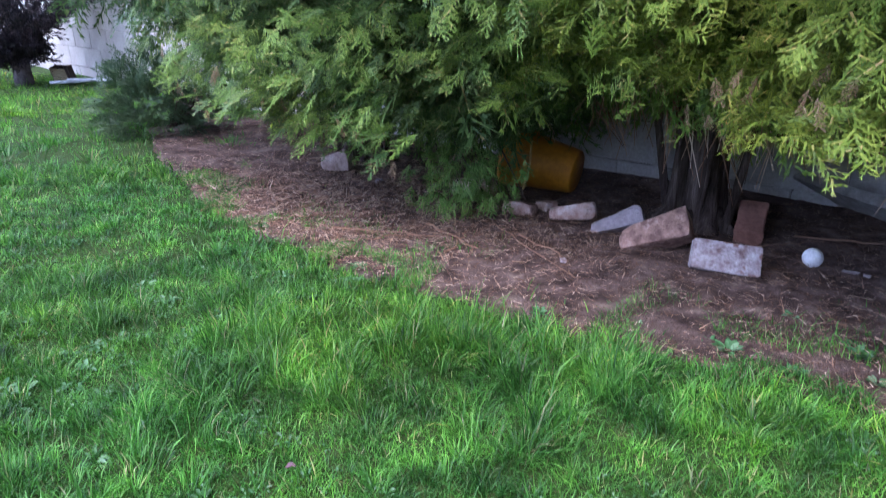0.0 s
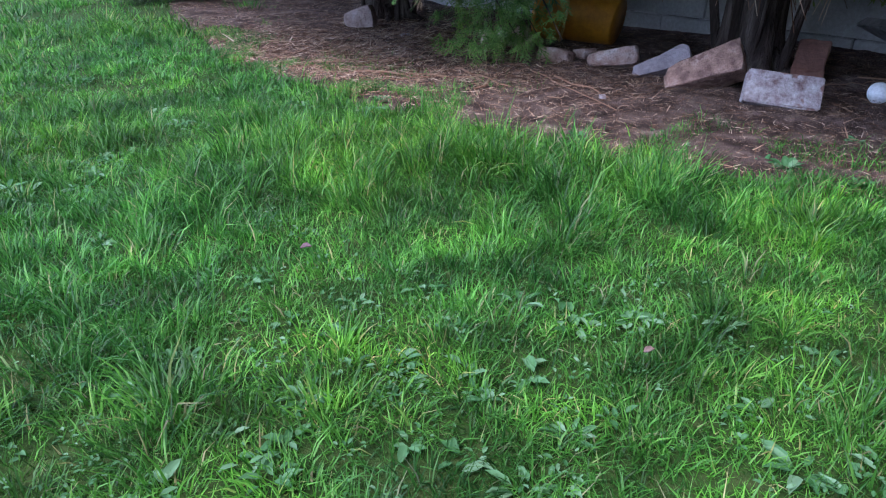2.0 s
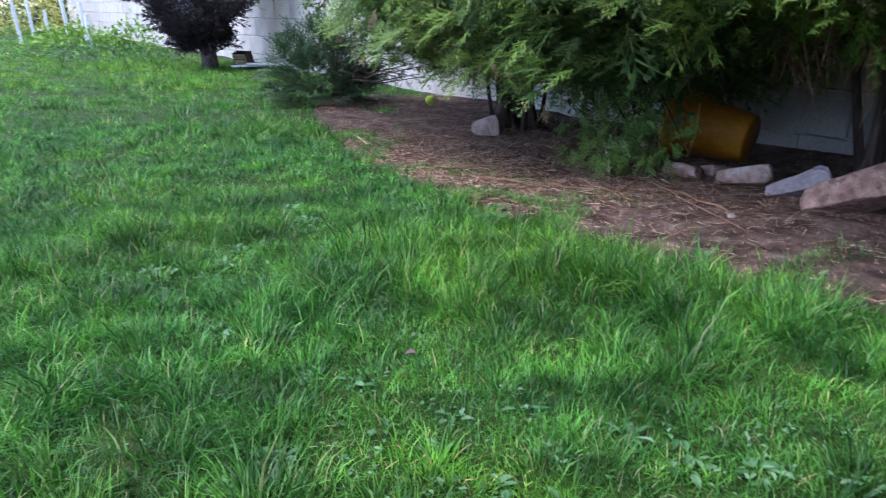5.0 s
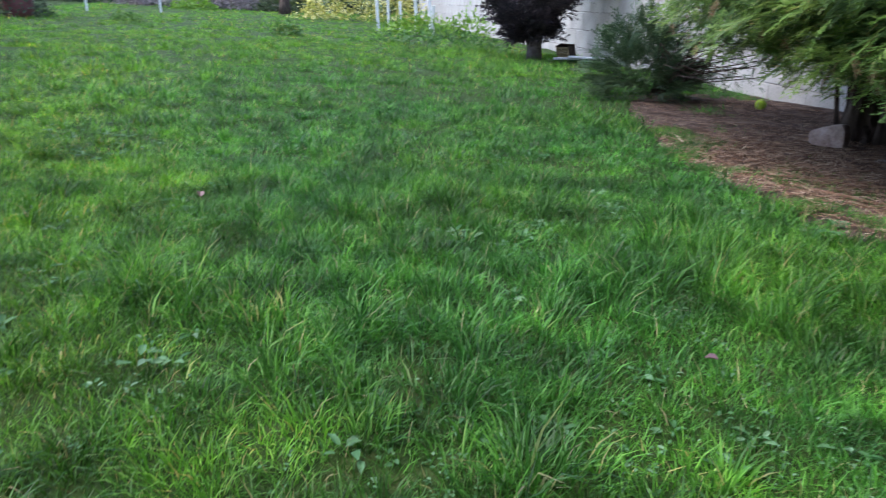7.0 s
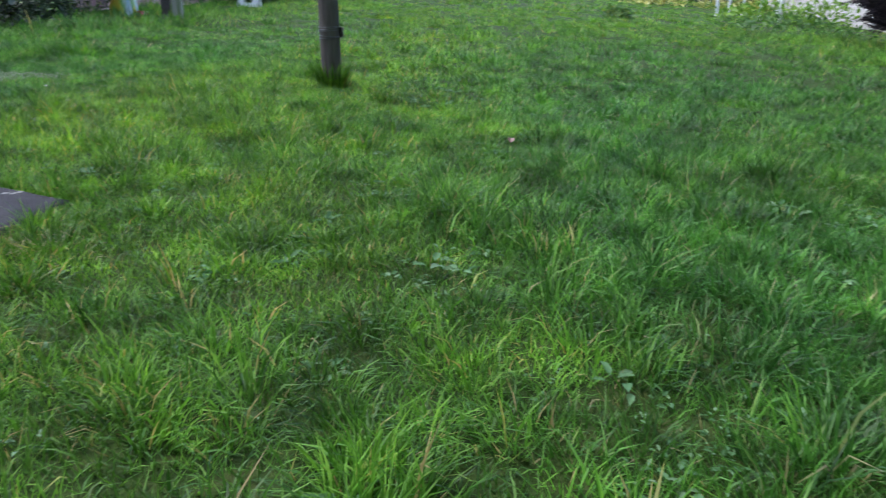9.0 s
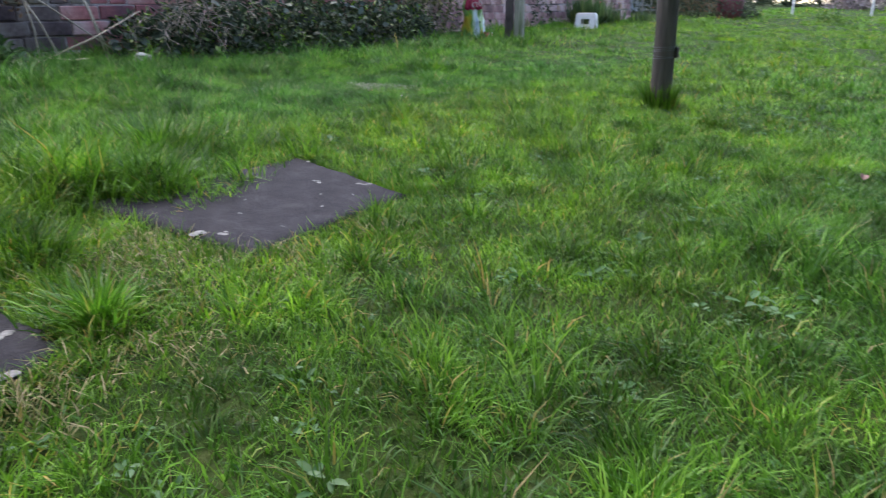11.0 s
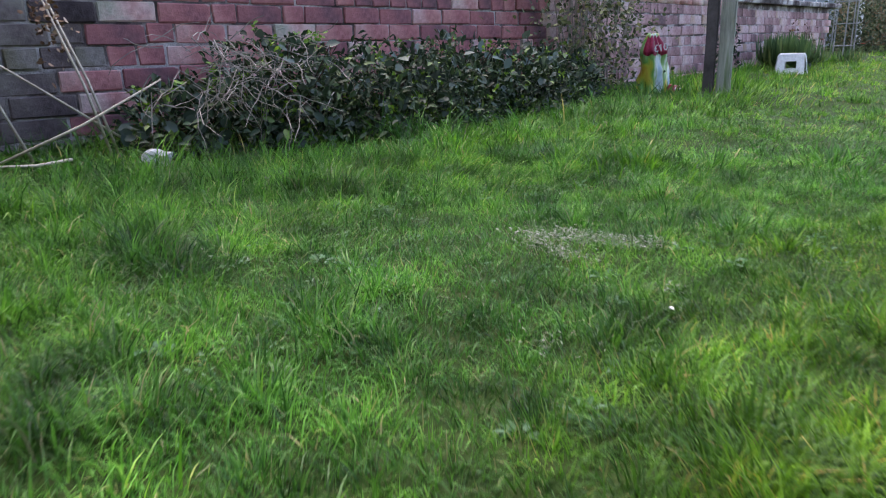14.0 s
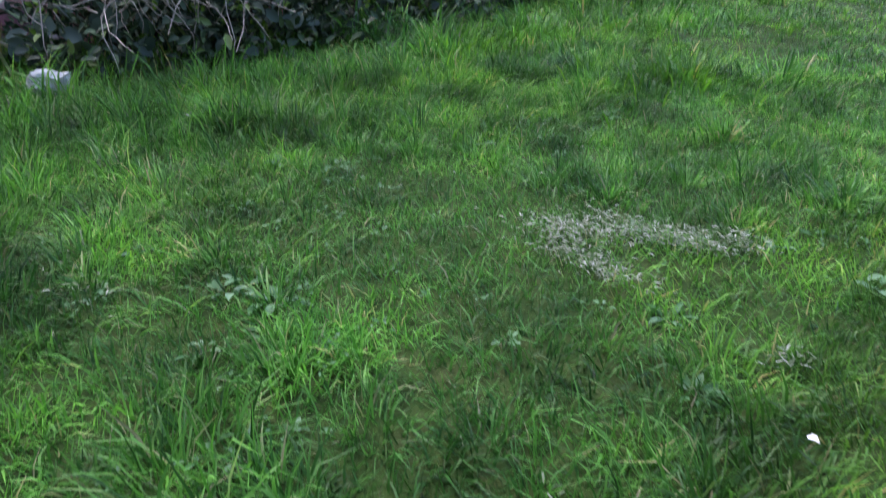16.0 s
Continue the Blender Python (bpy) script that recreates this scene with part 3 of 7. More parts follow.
def hedge_tree(y0, y1, f0, f1, trunk, label, count, seed, mat, tip_mat):
    tx, ty = trunk
    e = base_at("cypress_tree", tx, ty, gz(tx, ty), 0, label, "tree", "conifers along the wall")
    o = np.array([tx, ty, gz(tx, ty)])
    rg = np.random.default_rng(seed)
    n = count
    y = rg.uniform(f0, f1, n)
    lo = skirt(y) + 0.10
    z = lo + (rg.random(n) ** 1.25) * (1.05 - lo)
    gaps = vnoise(y, z, 0.20, seed + 50)
    deep = np.clip((0.49 - gaps) / 0.09, 0, 1)
    x = front_x(y, z) + 0.42 * deep + np.abs(rg.normal(0, 0.05, n)) - 0.10 * np.clip(gaps - 0.55, 0, 1) / 0.4
    tips = np.stack([x, y, z], -1)
    d = np.stack([-0.85 + rg.normal(0, 0.25, n), rg.normal(0, 0.5, n) + 0.5 * (y - (f0 + f1) / 2) / (f1 - f0), rg.normal(-0.15, 0.38, n)], -1)
    per = 11
    P, D, U = boughs(rg, tips, d, per, 0.34)
    S = rg.uniform(0.42, 0.84, len(P))
    room = P[:, 2] - skirt(P[:, 1])
    P[:, 2] = np.where(room < 0.08, skirt(P[:, 1]) + 0.08 + 0.05 * rg.random(len(P)), P[:, 2])
    D[:, 2] = np.where(room < 0.2, np.maximum(D[:, 2], -0.3), D[:, 2])
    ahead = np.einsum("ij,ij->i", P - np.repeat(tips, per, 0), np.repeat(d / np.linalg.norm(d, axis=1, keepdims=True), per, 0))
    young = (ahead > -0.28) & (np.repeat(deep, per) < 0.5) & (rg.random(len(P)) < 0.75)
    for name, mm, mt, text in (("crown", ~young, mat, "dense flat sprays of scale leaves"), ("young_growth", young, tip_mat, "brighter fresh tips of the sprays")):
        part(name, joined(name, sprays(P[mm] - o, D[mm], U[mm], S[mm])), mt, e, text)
    # shaded inner sprays under the overhang
    m = 1300
    y2 = rg.uniform(y0, y1, m)
    x2 = 2.45 + rg.random(m) * (block_x(y2) - 2.55)
    z2 = np.maximum(np.minimum(skirt(y2) + 0.10, 0.34), 0.17) + 0.12 * (x2 < 2.8) + 0.06 * (x2 < 3.1) + 0.2 * np.clip(y2 - 2.7, 0, 1) - 0.10 * (x2 > 3.25) * (np.abs(y2 - 1.3) > 0.45) + np.abs(rg.normal(0, 0.13, m))
    P2 = np.stack([x2, y2, z2], -1)
    D2 = np.stack([rg.normal(-0.4, 0.6, m), rg.normal(0, 0.6, m), rg.normal(-0.35, 0.4, m)], -1)
    part("inner_sprays", joined("inner_sprays", sprays(P2 - o, D2, rg.normal(0, 0.5, (m, 3)) + np.array([0, 0, 1.0]), rg.uniform(0.8, 1.3, m), COARSE)), mat, e)
    # closed dark core added inside the tree to block light and deepen the gaps
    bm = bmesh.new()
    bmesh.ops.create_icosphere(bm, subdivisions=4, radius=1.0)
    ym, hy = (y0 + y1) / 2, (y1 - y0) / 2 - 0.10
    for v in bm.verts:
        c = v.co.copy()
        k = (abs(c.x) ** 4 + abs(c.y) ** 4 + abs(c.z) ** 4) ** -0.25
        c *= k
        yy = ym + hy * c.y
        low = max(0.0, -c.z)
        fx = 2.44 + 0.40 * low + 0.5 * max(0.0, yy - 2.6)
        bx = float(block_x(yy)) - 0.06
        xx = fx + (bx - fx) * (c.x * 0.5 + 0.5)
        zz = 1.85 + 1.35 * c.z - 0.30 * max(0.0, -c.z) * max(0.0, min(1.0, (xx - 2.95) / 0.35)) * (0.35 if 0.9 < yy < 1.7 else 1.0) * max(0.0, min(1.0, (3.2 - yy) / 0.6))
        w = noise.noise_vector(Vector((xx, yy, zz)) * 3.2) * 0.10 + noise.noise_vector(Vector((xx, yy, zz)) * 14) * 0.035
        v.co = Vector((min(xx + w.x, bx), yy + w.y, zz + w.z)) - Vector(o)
    part("inner_growth", bm, M_SHADECORE, e, "dark brown lumpy core added to shade the crown's inside")
    # high crown
    k = 1500
    y3, z3 = rg.uniform(y0, y1, k), 1.0 + 2.3 * rg.random(k) ** 1.4
    big = np.where(z3 < 2.0, 1.7, 3.6)
    x3 = np.maximum(rg.uniform(1.85, 3.2, k), front_x(y3 * 0.8, np.minimum(z3, 1.6)) + 0.12)
    D3 = rg.normal(0, 1, (k, 3))
    part("upper_crown", joined("upper_crown", sprays(np.stack([x3, y3, z3], -1) - o, D3, rg.normal(0, 1, (k, 3)) + np.array([0, 0, 1.0]), big * rg.uniform(0.7, 1.1, k), COARSE)), mat, e)
    # stems and limbs
    r = random.Random(seed)
    part("trunk", fluted_trunk(1.3, 0.105, 0.07, seed), M_BARK, e, "thick fluted dark brown trunk", smooth=True)
    stems = ((-0.06, -0.12, 0.014), (0.05, 0.13, 0.016), (-0.10, 0.06, 0.010), (0.10, -0.10, 0.012), (-0.09, -0.03, 0.008))
    for i, (sx, sy, sr) in enumerate(stems):
        lean = Vector((r.uniform(-0.05, 0.05) + sx * 0.6, r.uniform(-0.05, 0.05) + sy * 0.9, 0))
        pts = [Vector((sx, sy, -0.05)), Vector((sx, sy, 0.05)) + lean * 0.1, Vector((sx, sy, 0.3)) + lean * 0.5, Vector((sx, sy, 0.9)) + lean * 1.5]
        part("stem", tube([tuple(p) for p in pts], [sr * 1.5, sr * 1.15, sr, sr * 0.7], 9, seed + i, 0.25), M_BARK, e, smooth=True)
    for i in range(5):
        a = i * 1.3 + seed
        part("root", tube([(math.cos(a) * 0.08, math.sin(a) * 0.08, 0.08), (math.cos(a) * 0.15, math.sin(a) * 0.15, 0.025), (math.cos(a) * 0.26, math.sin(a) * 0.26, -0.015)], [0.03, 0.024, 0.010], 7, i, 0.15), M_BARK, e, smooth=True)
    for i in range(11):
        a, h = r.uniform(0, 6.28), r.uniform(0.55, 1.3)
        L = r.uniform(0.3, 0.6)
        dx, dy = -abs(math.cos(a)) * L, math.sin(a) * L
        part("limb", tube([(0, 0, h), (dx * 0.5, dy * 0.5, h + 0.10), (dx, dy, h + r.uniform(0.02, 0.3))], [0.016, 0.010, 0.004], 6, i, 0.1), M_BARK, e)
    # bare dead twigs under the crown
    tw = []
    for i in range(760):
        bx, by = r.uniform(-0.42, 0.75), r.uniform(y0 + 0.2, y1 - 0.2) - ty
        if i > 560:
            bx, by = r.gauss(0, 0.14), r.gauss(0, 0.22)
        h = max(float(skirt(ty + by)) - 0.1, 0.2) + r.uniform(0.08, 0.35) - o[2]
        ln = r.uniform(0.08, 0.30)
        q = (bx + r.uniform(-0.12, 0.12), by + r.uniform(-0.12, 0.12), max(h - ln, 0.01))
        tw.append(tube([(bx, by, h), ((bx + q[0]) / 2 + r.uniform(-0.02, 0.02), (by + q[1]) / 2, (h + q[2]) / 2), q], [0.003, 0.0022, 0.0012], 4, i))
    ob = part("dead_undergrowth", merge(tw), M_STRAW, e, "bare brown twigs")
    ob["kind"] = "stuff"
    # browned dead sprays hanging under the tips
    m = 30
    yb = rg.uniform(f0 + 0.6, f1 - 0.3, m)
    Pb = np.stack([front_x(yb, skirt(yb) + 0.2) + rg.uniform(0.03, 0.2, m), yb, skirt(yb) + rg.uniform(0.12, 0.3, m)], -1)
    Db = np.stack([rg.normal(-0.3, 0.2, m), rg.normal(0, 0.3, m), rg.uniform(-1.2, -0.5, m)], -1)
    part("dead_sprays", joined("dead_sprays", sprays(Pb - o, Db, rg.normal(0, 0.5, (m, 3)) + np.array([-1.0, 0, 0.3]), rg.uniform(0.22, 0.45, m))), M_DEADSPRAY, e, "browned dead sprays")


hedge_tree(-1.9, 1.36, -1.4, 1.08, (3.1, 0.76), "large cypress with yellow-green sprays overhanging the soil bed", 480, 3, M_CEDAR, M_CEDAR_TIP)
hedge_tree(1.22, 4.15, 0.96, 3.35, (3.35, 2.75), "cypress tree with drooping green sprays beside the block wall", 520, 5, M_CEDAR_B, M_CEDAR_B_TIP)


def drooping_branch():
    """The low soft branch of the second tree that hangs down to the litter."""
    e = bpy.data.objects["cypress_tree.001"]
    o = np.array(e.location)
    rg = np.random.default_rng(77)
    m = 440
    u, v = rg.random(m), rg.normal(0, 1, m)
    y = 2.08 - 0.58 * u + 0.09 * v
    x = 2.95 - 0.26 * u + rg.normal(0, 0.09, m)
    z = 0.36 - 0.40 * u ** 0.8 + rg.normal(0, 0.075, m)
    z = np.maximum(z, ground_z(x, y) + 0.09)
    D = np.stack([rg.normal(-0.55, 0.35, m), rg.normal(-0.35, 0.5, m), rg.normal(-0.22, 0.25, m)], -1)
    part("drooping_branch", joined("drooping_branch", sprays(np.stack([x, y, z], -1) - o, D, rg.normal(0, 0.4, (m, 3)) + np.array([-0.4, 0, 1.0]), rg.uniform(0.35, 0.65, m))), M_CEDAR_B_TIP, e, "soft drooping branch reaching the soil")
    for k in range(4):
        pts = [(3.3, 2.5 - 0.08 * k, 0.5), (3.05, 2.2 - 0.1 * k, 0.38), (2.82, 1.9 - 0.12 * k, 0.18), (2.70, 1.62 - 0.10 * k, -0.03)]
        part("branch", tube([tuple(np.array(p) - o) for p in pts], [0.008, 0.006, 0.004, 0.002], 5, k, 0.1), M_BARK, e)


drooping_branch()


# ---- grass ----
def blades(x, y, h, w, lean_a, lean, segs, sink=0.006):
    """Grass blades as curved tapering strips, one island each."""
    n = len(x)
    z = ground_z(x, y) + bumps(x, y) - sink
    ca, sa = np.cos(lean_a), np.sin(lean_a)
    tw = lean_a + np.pi / 2 + RNG.normal(0, 0.7, n)
    wx, wy = np.cos(tw) * w / 2, np.sin(tw) * w / 2
    th = 0.12 + 0.62 * lean
    curl = 0.25 + 0.75 * lean * RNG.uniform(0.4, 1.2, n)
    rows = []
    cx, cy, cz = x.copy(), y.copy(), z.copy()
    for k in range(segs + 1):
        t = k / segs
        taper = (1 - t) ** 0.6 if k else 0.75
        if k < segs:
            rows.append(np.stack([cx - wx * taper, cy - wy * taper, cz], -1))
            rows.append(np.stack([cx + wx * taper, cy + wy * taper, cz], -1))
            a = np.minimum(th + curl * k / max(segs - 1, 1), 1.75)
            cx, cy, cz = cx + ca * np.sin(a) * h / segs, cy + sa * np.sin(a) * h / segs, cz + np.cos(a) * h / segs
        else:
            rows.append(np.stack([cx, cy, cz], -1))
    V = np.stack(rows, 1).reshape(-1, 3)
    nv = 2 * segs + 1
    base, lens = [], []
    for k in range(segs - 1):
        base += [2 * k, 2 * k + 1, 2 * k + 3, 2 * k + 2]
        lens.append(4)
    base += [2 * segs - 2, 2 * segs - 1, 2 * segs]
    lens.append(3)
    loops = (np.array(base)[None, :] + nv * np.arange(n)[:, None]).ravel()
    st = np.concatenate([[0], np.cumsum(lens)[:-1]])
    starts = (st[None, :] + sum(lens) * np.arange(n)[:, None]).ravel()
    return V, loops, starts


SLABS = [((-0.87, 0.79), (-0.432, 0.812), (-0.462, 1.248), (-0.862, 1.342)), ((-0.73, 0.05), (-0.27, 0.06), (-0.345, 0.485), (-0.73, 0.505))]


def slab_inside(x, y, grow=0.0):
    hit = np.zeros(np.shape(x), bool)
    for q in SLABS:
        ok = np.ones(np.shape(x), bool)
        for (ax, ay), (bx, by) in zip(q, q[1:] + q[:1]):
            ok &= ((bx - ax) * (y - ay) - (by - ay) * (x - ax)) / math.hypot(bx - ax, by - ay) > -grow
        hit |= ok
    return hit


def slab_hidden(x, y):
    """Where no grass roots: the bare part of the slabs, whose west corners are overgrown."""
    n = RNG.normal(0, 0.012, np.shape(x))
    grown = (x + 0.86 + 0.44 * (y - 1.34) + n < 0) & (y > 0.62) | (x + n < -0.56 - 0.5 * (0.47 - y)) & (y < 0.62)
    return slab_inside(x, y, 0.004) & ~grown


TUFTS = [(1.62, 0.95, 0.28, 1.5), (1.70, 0.62, 0.20, 1.35), (1.55, 1.25, 0.18, 1.2), (-1.95, 3.5, 0.20, 1.7), (-0.47, 2.92, 0.10, 1.9), (1.38, 11.1, 0.22, 2.3), (-1.0, 0.82, 0.22, 1.7), (-1.12, 1.15, 0.2, 1.5),
         (-0.62, 0.62, 0.08, 1.3), (-0.44, 1.26, 0.11, 0.4), (-0.38, 1.0, 0.09, 0.5), (-2.6, 6.2, 0.35, 1.8), (-1.15, 0.55, 0.25, 1.5), (-1.4, 1.6, 0.3, 1.1), (1.6, 2.0, 0.3, 1.15), (2.3, 3.4, 0.3, 1.25), (3.0, 6.5, 0.6, 1.6), (3.3, 8.6, 0.6, 1.7), (0.24, 0.60, 0.08, 1.4), (-0.48, 0.70, 0.16, 0.5), (-0.28, 0.86, 0.16, 0.6), (-0.22, 0.55, 0.16, 0.6), (-0.25, 1.15, 0.12, 0.7), (-0.62, 0.84, 0.10, 0.5), (-0.44, 0.93, 0.10, 0.5), (-0.32, 0.36, 0.11, 0.45), (-0.36, 0.16, 0.12, 0.45)]


LONG = [(1.62, 0.95, 0.13, 1300, 0.085), (1.72, 0.60, 0.10, 800, 0.075), (1.55, 1.32, 0.10, 500, 0.065), (1.70, 0.25, 0.12, 900, 0.06), (1.72, -0.05, 0.12, 900, 0.065), (-1.95, 3.5, 0.13, 800, 0.085), (-2.15, 3.35, 0.10, 400, 0.08),
        (-1.0, 0.84, 0.10, 2000, 0.125), (-1.14, 1.15, 0.11, 1500, 0.115), (-0.90, 0.96, 0.06, 1200, 0.10), (-0.80, 0.55, 0.06, 1500, 0.105), (-0.40, 0.545, 0.032, 520, 0.075), (-0.66, 0.60, 0.045, 600, 0.08), (-1.2, 0.6, 0.14, 1500, 0.115), (-0.98, 0.42, 0.09, 1000, 0.10), (-1.3, 1.5, 0.13, 700, 0.06), (-1.45, 1.0, 0.13, 800, 0.085),
        (0.24, 0.60, 0.035, 200, 0.05), (0.75, 1.45, 0.07, 260, 0.06), (1.1, 1.9, 0.1, 300, 0.06), (-2.75, 2.6, 0.2, 900, 0.085), (-2.7, 3.4, 0.2, 900, 0.085), (-2.75, 4.3, 0.25, 900, 0.09), (-2.6, 1.9, 0.2, 800, 0.085), (-2.9, 1.3, 0.2, 700, 0.10), (-2.5, 5.6, 0.25, 900, 0.11)]


def weedy(x, y):
    """0..1: how much of the sward is broad-leaved weed and moss."""
    w = 0.62 * vnoise(x, y, 0.38, 61) + 0.38 * vnoise(x, y, 0.15, 62)
    east = 0.04 * np.exp(-(((x - 1.0) / 0.7) ** 2 + ((y - 0.9) / 0.9) ** 2)) + 0.07 * np.exp(-(((x + 1.5) / 0.45) ** 2 + ((y - 2.35) / 0.35) ** 2))
    return np.clip((w + east - 0.47) / 0.16, 0, 1)


def height_at(x, y):
    h = 0.036 + 0.013 * vnoise(x, y, 0.6, 41) + 0.054 * vnoise(x, y, 0.15, 42) ** 1.8
    h = h * (1 - 0.06 * weedy(x, y)) + 0.030 * np.clip((vnoise(x, y, 0.24, 46) - 0.56) / 0.14, 0, 1) * (0.6 + 0.4 * vnoise(x, y, 0.05, 47)) - 0.010 * np.clip((0.42 - vnoise(x, y, 0.20, 48)) / 0.1, 0, 1)
    for tx, ty, r, k in TUFTS:
        h = h * (1 + (k - 1) * np.exp(-((x - tx) ** 2 + (y - ty) ** 2) / (r * r)))
    path = np.exp(-((x + 1.75 + 0.12 * (y - 2.5)) / 0.28) ** 2) * np.clip((y - 2.1) / 0.4, 0, 1)
    worn = np.exp(-(((x + 1.6) / 0.26) ** 2 + ((y - 2.56) / 0.13) ** 2))
    west = np.clip((-2.0 - x) / 0.6, 0, 1)
    trod = np.clip((-0.9 - x) / 0.3, 0, 1) * np.clip((x + 2.1) / 0.3, 0, 1)
    return h * (1 - 0.22 * trod) * (1 - 0.35 * path) * (1 - 0.6 * worn) * (1 + 0.6 * west) * (1 - 0.2 * np.clip((y - 6) / 5, 0, 1))


def sward(x0, x1, y0, y1, clumps, per, spread):
    """Tufts of blades that spring from one crown and arch outwards: x, y, direction, lean and relative height of each blade."""
    n = int((x1 - x0) * (y1 - y0) * clumps)
    cx, cy = RNG.uniform(x0, x1, n), RNG.uniform(y0, y1, n)
    size = RNG.uniform(0.55, 1.5, n)
    tilt, tilt_a = RNG.uniform(0.0, 0.55, n), RNG.uniform(0, 2 * np.pi, n)
    m = n * per
    rep = lambda v: np.repeat(v, per)
    off, oa = np.sqrt(RNG.random(m)) * spread * rep(size), RNG.uniform(0, 2 * np.pi, m)
    ux, uy = off * np.cos(oa), off * np.sin(oa)
    rel = off / (spread * rep(size))
    lx = rel * np.cos(oa) * 0.95 + rep(tilt * np.cos(tilt_a)) + RNG.normal(0, 0.28, m)
    ly = rel * np.sin(oa) * 0.95 + rep(tilt * np.sin(tilt_a)) + RNG.normal(0, 0.28, m)
    h = rep(RNG.uniform(0.65, 1.35, n)) * (1.12 - 0.45 * rel) * RNG.uniform(0.55, 1.15, m)
    return rep(cx) + ux, rep(cy) + uy, np.arctan2(ly, lx), np.hypot(lx, ly), h


def ring(x, y):
    """Distance from the middle of the nearer lawn."""
    return np.minimum(np.minimum(np.hypot(x - 1.45, y - 0.2) + 0.75, np.hypot(x - 0.5, y - 1.1)), np.minimum(np.hypot(x + 1.5, y - 2.4), np.hypot(x + 0.5, y - 1.4)))


def tuft(tx, ty, r, n, hh):
    at_post = ty == 2.90
    rad = np.abs(RNG.normal(0, r, n)) + (0.034 if at_post else 0)
    a = RNG.uniform(0, 2 * np.pi, n)
    return blades(tx + np.cos(a) * rad, ty + np.sin(a) * rad, hh * RNG.uniform(0.45, 1.15, n), RNG.uniform(0.0026, 0.0046, n) * (1 if ty < 2.85 else 1.7), a + RNG.normal(0, 0.5, n), np.clip(RNG.uniform(0.1, 1.1, n) * (0.22 if at_post else 1), 0.03, 1.2), 3)


def swath(x0, x1, y0, y1, n, hh, a0):
    """Long grass lying over to one side."""
    x, y = RNG.uniform(x0, x1, n), RNG.uniform(y0, y1, n)
    keep = vnoise(x, y, 0.28, 81) > 0.38
    x, y = x[keep], y[keep]
    n = len(x)
    a = a0 + 2.2 * (vnoise(x, y, 0.35, 82) - 0.5) + RNG.normal(0, 0.35, n)
    return blades(x, y, hh * RNG.uniform(0.6, 1.2, n), RNG.uniform(0.0026, 0.0044, n), a, RNG.uniform(0.6, 1.4, n), 3)


